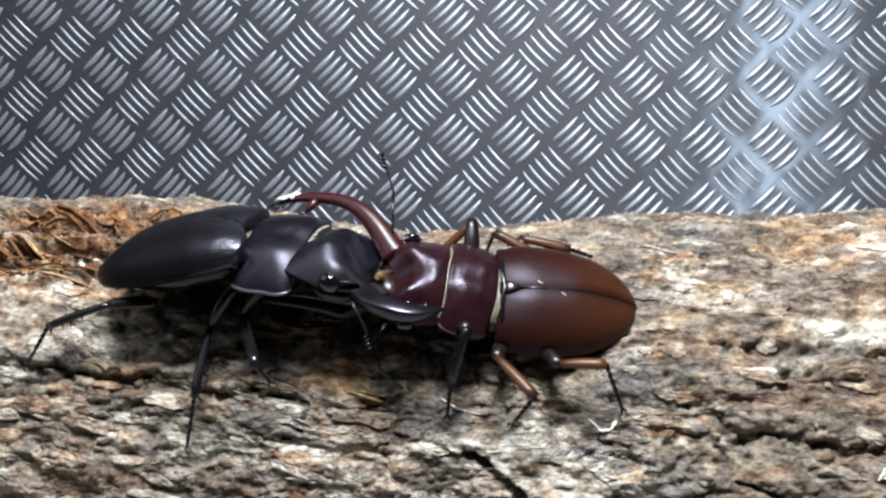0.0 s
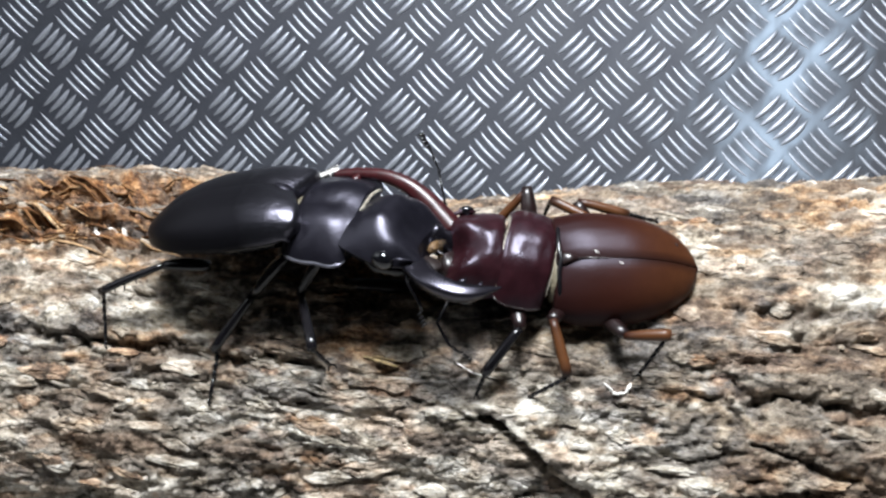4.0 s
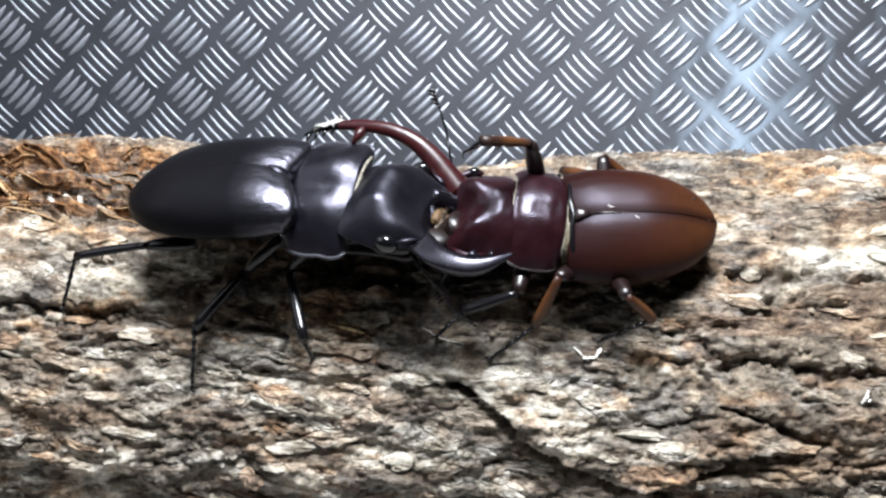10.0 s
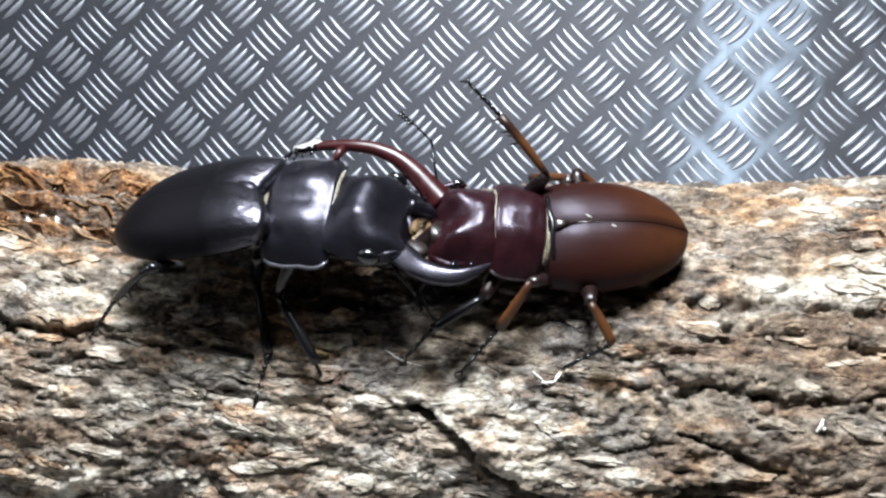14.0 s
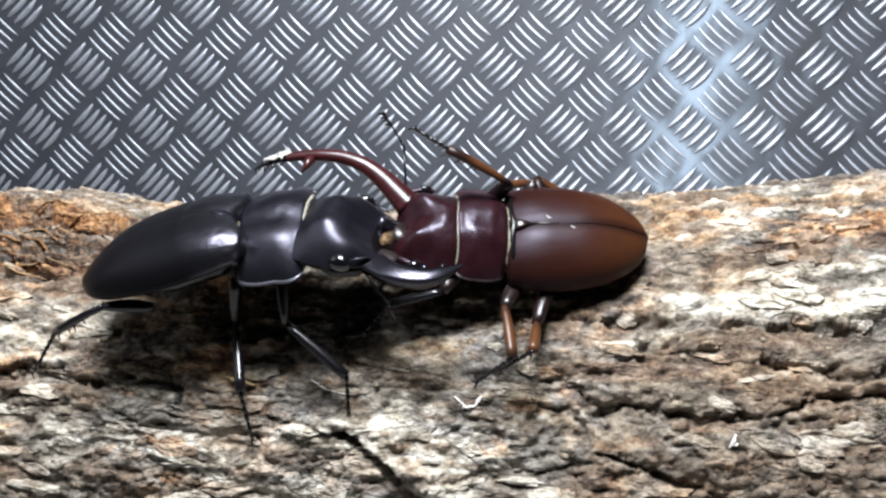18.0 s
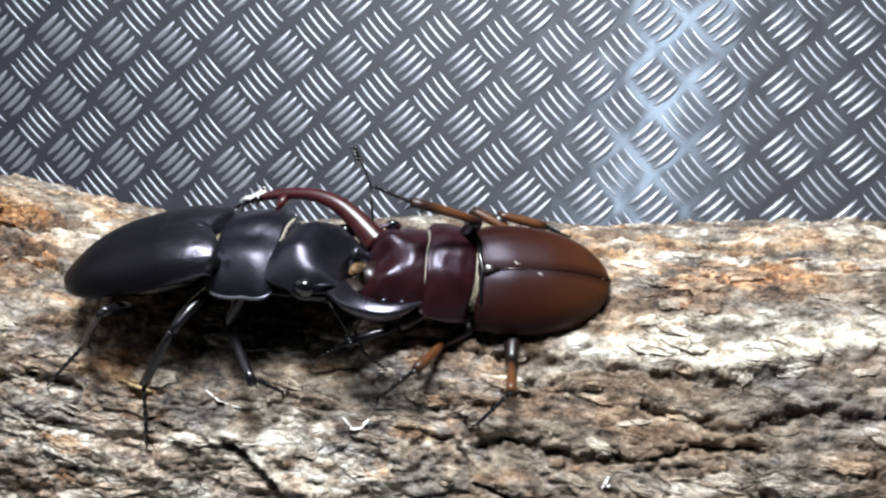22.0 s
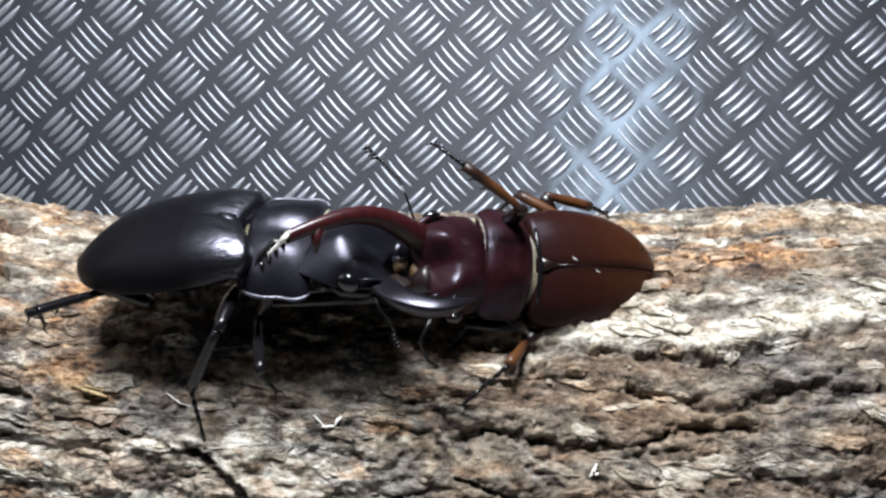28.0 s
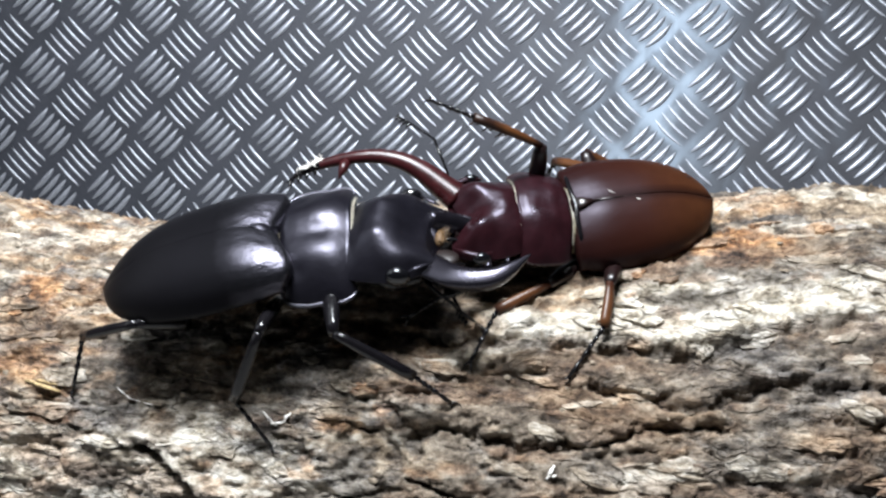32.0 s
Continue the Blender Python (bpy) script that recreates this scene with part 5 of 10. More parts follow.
    keyed(root, [
        (0, 175, -317.03, -109.08, 26.9, -13.6, -2.6), (0.5, 175.34, -317.29, -108.63, 26.7, -12.4, -3.8), (1, 176.05, -317.67, -108, 27.6, -10.7, -5.7),
        (1.5, 177.67, -319.29, -107.59, 30.8, -10.4, -5.5), (2, 179.05, -321.01, -108.95, 34.7, -10.5, -5.5),
        (2.5, 182.17, -320.92, -111.5, 36.8, -10.4, -6.5), (3, 183.62, -322.01, -111.02, 36.7, -9.3, -6.5), (3.5, 184.74, -320.75, -109.31, 36.3, -9.8, -4.8),
        (5.5, 182.25, -316.33, -109.02, 35.6, -10.6, -7.2), (6, 182.18, -316.78, -108.72, 37.1, -11.2, -7.5),
        (6.5, 183.53, -317.71, -109.45, 37.7, -10.2, -6.4), (7, 186.42, -317.54, -109.88, 37.4, -9.2, -5.2), (7.5, 188.47, -316.33, -108.86, 36.1, -7.8, -3),
        (8, 189.92, -316.86, -109.06, 37.3, -6.7, -1.4), (8.5, 191.46, -319.74, -111.38, 44.8, -5.8, -4.3), (9, 192.78, -321.47, -112.76, 50.6, -4.6, -6),
        (9.5, 193.51, -321.72, -112.93, 49, -4.9, -4.5), (10, 192.45, -321.74, -112.75, 47.9, -4.9, -3.4), (10.5, 192.81, -320.95, -112.97, 45.4, -6.2, -2.7),
        (11, 193.13, -321.24, -113.04, 43.6, -7.4, -2.1), (11.5, 192.85, -322.15, -112.82, 46, -6.5, -2), (12, 193.5, -322.62, -113.51, 48.5, -5.7, -3.5),
        (12.5, 193.37, -322, -113.49, 46.7, -6.8, -3.9), (13, 193.6, -322.1, -112.62, 44.7, -7.5, -4.2), (13.5, 196.04, -323.93, -113.64, 46.6, -9.1, -6.9),
        (14, 194.91, -323.71, -111.13, 47.7, -11, -9.2), (14.5, 194.89, -324.86, -112.41, 45, -11.3, -4.7), (16.5, 203.94, -322.94, -110.98, 36, -18.4, -0.5),
        (17, 204.86, -321, -109.64, 32.6, -18, 0.7), (17.5, 206.18, -322.06, -109.65, 33.3, -18.4, 0.4), (18, 206.52, -321.62, -109.25, 33.9, -18.8, 0.4),
        (18.5, 206.95, -321.18, -109.7, 35.5, -19.1, -1.2), (19, 207.09, -320.36, -109.47, 36.9, -19.4, -2.4),
        (19.5, 209.73, -318.34, -109.09, 31.3, -18.4, -1.2), (20, 211.23, -317.31, -108.5, 27.2, -17.9, 0.3),
        (20.5, 213.92, -319.64, -109.07, 34.2, -16.6, -2.3), (21, 218.17, -321.95, -110.99, 41.2, -15.3, -6.4),
        (21.5, 223.6, -318.86, -109.69, 36.5, -16.9, -4.3), (22, 221.9, -315.63, -108.44, 31.8, -17.9, -1), (22.5, 220.58, -312.43, -109.12, 23.4, -14.8, 1.3),
        (23, 222.93, -316.07, -111.23, 26.3, -13.4, -2.3), (23.5, 227.98, -319.11, -111.61, 34.1, -13.1, -3.9),
        (24, 229.24, -320.39, -110.14, 40.7, -13.1, -2.4), (24.5, 232.93, -320.89, -109.01, 38.5, -13.7, -2.9), (25, 236, -321.29, -108.41, 33.1, -13.9, -1.9),
        (25.5, 237.74, -323.01, -108.67, 40.4, -12.9, -3.1), (26, 237.93, -322.16, -108.32, 46.8, -12.2, -4.1),
        (26.5, 238.58, -323.11, -108.08, 48.9, -12.4, -4.3), (28.5, 239.24, -319.3, -108.44, 38.6, -12.5, -3.8),
        (29, 241.51, -319.2, -109.63, 35.1, -14.1, -2), (29.5, 249.99, -321.16, -109.97, 46.3, -16.5, -0.8), (30, 243, -313.93, -107.42, 29.9, -24.9, 2.7),
        (30.5, 248.05, -317.41, -110.68, 30.7, -24.5, 3.5), (31, 247.23, -311.91, -106.22, 31.5, -24.2, 4.4),
        (31.5, 252.26, -314.55, -107.87, 40.5, -21.4, 3.6), (32, 257.52, -317.68, -110.33, 49.3, -18.5, 3.3),
    ], LAY)
    keyed(prono, [
        (0, 0, 0, 0, 10.4, 14.4, -11.3), (0.5, 0, 0, 0, 11.2, 13.7, -10.5), (1, 0, 0, 0, 11.9, 12.7, -11), (1.5, 0, 0, 0, 11.5, 13, -10.5),
        (2, 0, 0, 0, 11.1, 12, -11.3), (2.5, 0, 0, 0, 10, 9.1, -12.3), (3, 0, 0, 0, 8.5, 9.8, -10.6), (3.5, 0, 0, 0, 8.2, 11.6, -10.9),
        (5.5, 0, 0, 0, 8.4, 11.9, -10.7), (6, 0, 0, 0, 8.4, 11.9, -10.8), (6.5, 0, 0, 0, 9.2, 10, -11.6), (7, 0, 0, 0, 10, 7.9, -12.5),
        (7.5, 0, 0, 0, 8.7, 6.1, -14), (8, 0, 0, 0, 7.6, 3.7, -14.8), (8.5, 0, 0, 0, 9.3, 1.8, -11.7), (9, 0, 0, 0, 10.8, 1.2, -7.6),
        (9.5, 0, 0, 0, 13.1, 1.3, -8.7), (10, 0, 0, 0, 15.3, 1.7, -9.5), (10.5, 0, 0, 0, 14.5, 3.7, -10.3), (11, 0, 0, 0, 13.6, 6.1, -10.1),
        (11.5, 0, 0, 0, 13, 6.9, -7.9), (12, 0, 0, 0, 12.4, 6.2, -6.9), (12.5, 0, 0, 0, 12, 6.8, -6.5), (13, 0, 0, 0, 11.5, 7.6, -6.5),
        (13.5, 0, 0, 0, 12.8, 9.5, -4.9), (14, 0, 0, 0, 14.2, 13.1, -2.5), (14.5, 0, 0, 0, 14.3, 12.2, -2.8), (16.5, 0, 0, 0, 14, 7.9, -8),
        (17, 0, 0, 0, 13.9, 7.7, -9.2), (17.5, 0, 0, 0, 13.9, 8.1, -8.6), (18, 0, 0, 0, 13.9, 8.8, -7.8), (18.5, 0, 0, 0, 12.7, 8.8, -8.1),
        (19, 0, 0, 0, 11.7, 9.4, -7.7), (19.5, 0, 0, 0, 12.2, 11, -10), (20, 0, 0, 0, 12.9, 11.8, -11.6), (20.5, 0, 0, 0, 13.8, 9.7, -11.1),
        (21, 0, 0, 0, 14.7, 7.6, -10.5), (21.5, 0, 0, 0, 13.5, 9.3, -10.7), (22, 0, 0, 0, 12.5, 12.3, -7.9), (22.5, 0, 0, 0, 11.2, 15.2, -6.1),
        (23, 0, 0, 0, 13.3, 7.2, -4.9), (23.5, 0, 0, 0, 10.6, 7.2, -4), (24, 0, 0, 0, 7.9, 9, -2.4), (24.5, 0, 0, 0, 8.7, 10.8, -2.4),
        (25, 0, 0, 0, 9.3, 11.5, -3.8), (25.5, 0, 0, 0, 8, 9.7, -5.9), (26, 0, 0, 0, 6.8, 7, -7.9), (26.5, 0, 0, 0, 7.3, 9.6, -5.5),
        (28.5, 0, 0, 0, 8.1, 13.6, -4.6), (29, 0, 0, 0, 9.5, 10.4, -6.3), (29.5, 0, 0, 0, 7.8, 5, -3.3), (30, 0, 0, 0, 7.7, 12.5, -7.4),
        (30.5, 0, 0, 0, 8.7, 13.5, -7.3), (31, 0, 0, 0, 9.7, 14.5, -7.1), (31.5, 0, 0, 0, 9, 10.3, -6.3), (32, 0, 0, 0, 8.3, 6.1, -5.5),
    ])
    keyed(head, [
        (0, 16.15, -3.22, -4.23, -8.1, 25.2, -16.6), (0.5, 16.24, -3.02, -4.03, -6.6, 24.3, -16.5), (1, 16.28, -3.16, -3.74, -6.3, 23.1, -16.5),
        (1.5, 16.28, -3.02, -3.83, -5.1, 23.7, -16.5), (2, 16.3, -3.27, -3.55, -3, 22.2, -16.5), (2.5, 16.4, -3.57, -2.7, -1.8, 18.3, -15.9),
        (3, 16.47, -3.08, -2.9, -3.5, 19.5, -15.4), (3.5, 16.35, -3.15, -3.43, -5.4, 21.8, -17.2), (5.5, 16.35, -3.09, -3.51, -5.6, 24.9, -12.7),
        (6, 16.34, -3.11, -3.5, -7, 24.6, -13.9), (6.5, 16.4, -3.35, -2.94, -6.3, 21.4, -15.4), (7, 16.44, -3.66, -2.33, -6.2, 18.2, -17.1),
        (7.5, 16.4, -4.08, -1.82, -5.1, 17.2, -17.3), (8, 16.41, -4.32, -1.09, -3.7, 15.9, -17.7), (8.5, 16.64, -3.44, -0.53, -3.2, 13.2, -15.7),
        (9, 16.85, -2.26, -0.37, -2.8, 12.5, -12.5), (9.5, 16.8, -2.56, -0.39, -2, 11.5, -12.8), (10, 16.76, -2.8, -0.51, -1.4, 10.5, -12.9),
        (10.5, 16.69, -3.02, -1.11, -3.1, 10.1, -13.2), (11, 16.64, -2.98, -1.81, -4.4, 10.8, -13.9), (11.5, 16.72, -2.32, -2.03, -2.1, 11, -13),
        (12, 16.78, -2.02, -1.83, -0.5, 9.1, -11.6), (12.5, 16.77, -1.92, -2.02, -0.6, 11.2, -10.6), (13, 16.74, -1.89, -2.24, -0.5, 13.4, -9.3),
        (13.5, 16.7, -1.43, -2.81, 1.3, 17.5, -8.8), (14, 16.54, -0.73, -3.86, 3.5, 23.5, -7), (14.5, 16.6, -0.81, -3.58, 2.7, 22.1, -8.1),
        (16.5, 16.67, -2.33, -2.35, 2.6, 22.2, -12.9), (17, 16.63, -2.69, -2.29, 2, 22.1, -13.7), (17.5, 16.64, -2.51, -2.41, 1.9, 22.9, -13.4),
        (18, 16.64, -2.28, -2.61, 1.2, 23.6, -13.5), (18.5, 16.64, -2.36, -2.59, 0.2, 23.8, -14.1), (19, 16.62, -2.25, -2.77, -0.7, 24.4, -14.3),
        (19.5, 16.43, -2.9, -3.24, -3.4, 22.4, -17.7), (20, 16.3, -3.35, -3.49, -4.8, 20.9, -20.3), (20.5, 16.44, -3.23, -2.86, -0.9, 17.5, -18.9),
        (21, 16.57, -3.07, -2.25, 2.2, 14.4, -18.1), (21.5, 16.49, -3.1, -2.73, 0.1, 16.7, -19.2), (22, 16.45, -2.28, -3.63, -1.1, 21.9, -17.6),
        (22.5, 16.31, -1.75, -4.47, -3.5, 23.4, -12.6), (23, 16.8, -1.45, -2.14, -0.6, 16, -12.2), (23.5, 16.83, -1.17, -2.13, -2.8, 13.6, -12.3),
        (24, 16.77, -0.72, -2.67, -4.7, 14.1, -12.3), (24.5, 16.68, -0.7, -3.18, -5.5, 14.8, -15.3), (25, 16.62, -1.1, -3.4, -5.6, 14.2, -16.4),
        (25.5, 16.67, -1.72, -2.86, -4.7, 13.4, -15.9), (26, 16.71, -2.31, -2.08, -4, 12, -15.2), (26.5, 16.68, -1.61, -2.84, -5.2, 14.8, -14),
        (28.5, 16.47, -1.33, -4, -13.3, 18.3, -16.2), (29, 16.62, -1.84, -3.06, -12, 17.3, -18.4), (29.5, 16.91, -0.98, -1.47, -0.2, 10.5, -11),
        (30, 16.46, -2.14, -3.68, -8, 19.3, -12.2), (30.5, 16.4, -2.1, -3.96, -7.5, 20.6, -12.6), (31, 16.33, -2.04, -4.25, -6.9, 22, -13),
        (31.5, 16.63, -1.84, -3.03, -4.8, 15.8, -12.6), (32, 16.83, -1.61, -1.81, -2.8, 9.7, -12.4),
    ])
    keyed(legs["front", 1][0], [
        (0, 11.8, 2.91, -4.16, 0.6, -26.2, 104.4), (1, 11.21, 3.87, -4.94, 0.5, -24, 121.8), (2, 11, 3.63, -5.55, 0.6, -26.5, 106.5),
        (3, 11.46, 2.91, -5.02, 0.6, -26.3, 104.8), (5.5, 11.24, 3.8, -4.92, 0.4, -16.9, 131.8), (6, 11.21, 3.98, -4.83, 0.5, -20.1, 129.1),
        (7, 11.45, 3.86, -4.35, 0.5, -20.3, 130.9), (8, 11.52, 3.73, -4.27, 0.4, -17.3, 134.6), (8.5, 11.55, 3.99, -3.94, 0.5, -24.1, 127.2),
        (9, 11.23, 4.58, -4.23, 0.5, -23.2, 125.4), (10, 10.98, 5.06, -4.34, 0.5, -22.7, 122.8), (11, 11.08, 4.81, -4.37, 0.5, -19.7, 129.5),
        (12, 10.58, 5.41, -4.87, 0.5, -19.8, 124.5), (13, 10.23, 5.93, -5.02, 0.5, -18.3, 122.6), (13.5, 10.21, 6.07, -4.88, 0.5, -19.1, 121.1),
        (14, 9.8, 6.33, -5.37, 0.6, -18, 97.4), (14.5, 9.91, 6.3, -5.19, 0.5, -17.4, 121.1), (16.5, 10.82, 5.5, -4.2, 0.5, -11.7, 118.2),
        (17, 10.97, 5.28, -4.1, 0.5, -8.3, 119.6), (18, 10.92, 5.39, -4.08, 0.5, -10.3, 118.7), (19, 10.98, 5.25, -4.1, 0.5, -9.1, 119.1),
        (20, 11.31, 4.3, -4.31, 0.5, -1.2, 117.8), (20.5, 11.55, 3.9, -4.06, 0.5, -6.5, 123.9), (21, 11.73, 3.55, -3.85, 0.4, -20.7, 132.6),
        (22, 10.94, 4.67, -4.85, 0.4, -1.9, 130.6), (22.5, 10.5, 5.03, -5.43, 0.5, 6.6, 112.7), (23, 10.8, 5.22, -4.6, 0.5, 5.7, 117),
        (24, 10.22, 6.08, -4.85, 0.5, -5.9, 112.1), (25, 10.21, 6.39, -4.45, 0.5, -10.2, 114.5), (26, 10.23, 6.17, -4.71, 0.5, -20.7, 116.3),
        (26.5, 10.05, 6.22, -5.04, 0.6, -16.6, 94.8), (28.5, 10.69, 4.97, -5.11, 0.5, -1.4, 110.9), (29, 11.01, 4.51, -4.85, 0.5, 0.7, 107.1),
        (29.5, 11.11, 4.98, -4.1, 0.6, 0, 102.1), (30, 11.47, 4.46, -3.7, 0.4, -4.5, 129), (30.5, 10.89, 5.23, -4.36, 0.6, 0.2, 101.7),
        (31, 11.13, 4.99, -4.04, 0.5, 2.8, 123.6), (31.5, 10.93, 5.3, -4.18, 0.4, -4.6, 130.9), (32, 11.19, 5.02, -3.8, 0.5, -22.7, 124.2),
    ])  # femur
    keyed(legs["front", 1][1], [
        (0, 9.35, 12.46, 0.7, -0.6, 49, -41.1), (1, 5.92, 12.41, -0.46, -0.2, 31.9, -17.1), (2, 8.21, 13.07, -0.64, -0.5, 47.4, -37),
        (3, 8.93, 12.44, -0.14, -0.5, 49.7, -37), (5.5, 4.22, 11.65, -1.72, -0.1, 17.3, -10.6), (6, 4.7, 12, -1.06, -0.1, 22.7, -12.6),
        (7, 4.7, 11.66, -0.53, -0.1, 22.5, -11.2), (8, 4.15, 11.21, -0.99, -0.1, 17.3, -9.1), (8.5, 5.48, 11.99, 0.55, -0.2, 29.3, -14),
        (9, 5.37, 12.82, 0.11, -0.2, 28.8, -17.2), (10, 5.48, 13.59, -0.08, -0.2, 29.2, -20.2), (11, 4.48, 12.8, -0.66, -0.2, 22.1, -15.2),
        (12, 4.72, 13.94, -1.14, -0.2, 23.9, -20), (13, 4.6, 14.72, -1.56, -0.2, 22.2, -22.3), (13.5, 4.85, 14.97, -1.29, -0.3, 24, -23.8),
        (14, 8.46, 16.71, -1.98, -0.6, 41.8, -55.8), (14.5, 4.49, 15.3, -1.91, -0.3, 21.1, -24.3), (16.5, 5.74, 15, -1.96, -0.2, 11.3, -18.9),
        (17, 5.59, 14.75, -2.5, -0.2, 4.5, -18.7), (18, 5.73, 14.88, -2.11, -0.2, 8.5, -19.1), (19, 5.7, 14.74, -2.35, -0.2, 6.1, -18.9),
        (20, 6.19, 14.03, -4.08, -0.2, -9.8, -20.9), (20.5, 5.45, 12.97, -2.81, -0.1, 0.9, -13.2), (21, 4.76, 11.12, 0.04, -0.1, 22.6, -11.2),
        (22, 3.79, 13.02, -4.49, -0.1, -4.7, -14.8), (22.5, 6.29, 15.11, -6.7, -0.3, -27.5, -27.2), (23, 5.83, 14.97, -5.7, -0.3, -20.7, -29.2),
        (24, 6.11, 16.22, -3.71, -0.2, -1.2, -24.7), (25, 5.72, 16.24, -2.51, -0.2, 8.7, -22.9), (26, 5.67, 15.39, -0.82, -0.3, 29, -28.2),
        (26.5, 9.17, 16.72, -1.89, -0.7, 45, -61), (28.5, 6.76, 15.24, -4.85, -0.3, -12.6, -26.5), (29, 7.77, 15.02, -4.98, -0.3, -20.1, -32.4),
        (29.5, 8.8, 15.73, -4.1, -0.4, -23.5, -40.3), (30, 4.57, 12.98, -2.83, -0.2, -1, -15.3), (30.5, 8.66, 16, -4.39, -0.5, -20.6, -48.5),
        (31, 5.05, 14.14, -4.58, -0.2, -14.5, -16.6), (31.5, 3.75, 13.58, -3.3, -0.1, -1, -12.4), (32, 5.49, 13.41, 0.45, -0.2, 28.6, -18.9),
    ])  # tibia
    keyed(legs["front", 1][2], [
        (0, 16.27, 6.43, -9.87, 0.5, 51.4, 35.8), (1, 17.29, 8.92, -7.85, 0.6, 59.9, 31.3), (2, 15.78, 7.37, -10.94, 0.5, 42.9, 37.9),
        (3, 16.16, 6.99, -10.82, 0.5, 43.7, 40.8), (5.5, 17.37, 9.2, -5.88, 0.6, 57.9, 34.4), (6, 17.31, 9.19, -6.46, 0.6, 58.3, 33.3),
        (7, 17.39, 9.15, -5.88, 0.6, 57.7, 34.1), (8, 17.34, 9.09, -5.17, 0.6, 55.2, 35.3), (8.5, 17.32, 9.03, -6.31, 0.6, 55.8, 33.8),
        (9, 17.09, 9.19, -6.65, 0.5, 54.2, 30.9), (10, 16.95, 9.36, -6.92, 0.5, 54.3, 28.2), (11, 17, 9.4, -5.94, 0.5, 54.5, 28.8),
        (12, 16.75, 9.56, -6.81, 0.4, 52.7, 26.5), (13, 16.59, 9.8, -6.86, 0.4, 52.5, 23.8), (13.5, 16.55, 9.81, -6.99, 0.4, 51.8, 23.9),
        (14, 14.32, 8.07, -11.31, 0.3, 27.7, 26.7), (14.5, 16.4, 9.93, -6.96, 0.3, 49.4, 23.1), (16.5, 18.72, 10.55, -4.71, 0.9, 66.6, 40.1),
        (17, 18.81, 10.27, -3.6, 0.9, 65.4, 43.9), (18, 18.81, 10.35, -4.18, 1, 66.1, 44.6), (19, 18.87, 10.23, -3.84, 1, 65.7, 46.4),
        (20, 19.08, 9.11, -1.71, 0.9, 60.8, 54.7), (20.5, 19.07, 9.77, -3.04, 1, 64.4, 50.3), (21, 17.44, 8.61, -5.34, 0.7, 52.8, 45.5),
        (22, 17.28, 9.45, -3.34, 0.6, 56.5, 34.9), (22.5, 17.34, 9.44, -0.24, 0.6, 54.6, 35.6), (23, 17.27, 8.59, -0.76, 0.6, 50.7, 41),
        (24, 18.82, 10.37, -3.41, 1, 66.9, 44.2), (25, 18.47, 10.85, -4.64, 0.7, 67.8, 28.8), (26, 16.45, 9.61, -7.61, 0.4, 53.2, 26.1),
        (26.5, 13.97, 8.06, -11.78, 0.3, 29, 27.9), (28.5, 18.98, 9.14, -1.79, 0.9, 60.7, 53.8), (29, 18.87, 7.98, -0.18, 0.8, 55.7, 55.9),
        (29.5, 18.59, 7.43, 1.49, 0.8, 54.4, 53.3), (30, 18.07, 9.28, -2.58, 0.8, 61.4, 44.2), (30.5, 17.34, 6.18, 0.54, 0.6, 41.9, 47.8),
        (31, 18.03, 10.26, -1.07, 0.7, 63.6, 31.7), (31.5, 17.42, 10.59, -3.05, 0.3, 64.3, 15.7), (32, 17.12, 9.43, -6.25, -0.1, 65.5, -4.9),
    ])  # tarsus
    keyed(legs["front", -1][0], [
        (0, 6.72, -10.14, -4.12, 0, 37.2, 169), (6, 7.32, -9.46, -4.68, 14.7, 46.1, -169.1), (7, 7.44, -9.55, -4.28, 8.5, 33.6, -178.7),
        (8, 7.37, -9.64, -4.22, 7.8, 36, -179.9), (17, 8.69, -8.53, -4.09, 36.2, 54.8, -141.2), (18, 8.78, -8.45, -4.08, 44.3, 60.9, -131.7),
        (19, 8.67, -8.55, -4.09, 56.2, 56.3, -117.7), (20, 7.82, -9.26, -4.26, 17.4, 47.1, -166), (29.5, 8.45, -8.77, -4.09, 6, 43, 177.9),
        (30, 8.19, -9.16, -3.74, 30.2, 4.8, -129), (31, 8.49, -8.76, -4.03, 30.5, 0.6, -122), (32, 8.6, -8.74, -3.83, 30.3, -1.1, -89.6),
    ])  # femur
    keyed(legs["front", -1][1], [
        (0, -4.46, -7.97, -12.77, -0, 17.6, -69.2), (6, -2.42, -11.33, -14.98, -0.2, 10, -70), (7, -4.46, -9.82, -12.2, -0.1, 12.9, -69.4),
        (8, -4.2, -9.67, -12.62, -0.7, 9.9, -72.8), (17, 2.27, -13.69, -15.78, 14.2, 47.8, -43.9), (18, 4.16, -13.64, -16.58, 15.9, 43.8, -41.5),
        (19, 4.98, -15.57, -15.99, 15.3, 36.3, -42.6), (20, -1.62, -11.62, -14.74, 9.2, 32, -53.4), (29.5, -2, -8.4, -13.85, 2.3, -3.4, -79.5),
        (30, -0.77, -20.24, -4.95, 29.5, 63.8, -35.8), (31, 0.9, -20.88, -4.17, 51.6, 71.5, -12.1), (32, 8.7, -23.04, -3.55, 40.5, 42.9, -24.8),
    ])  # tibia
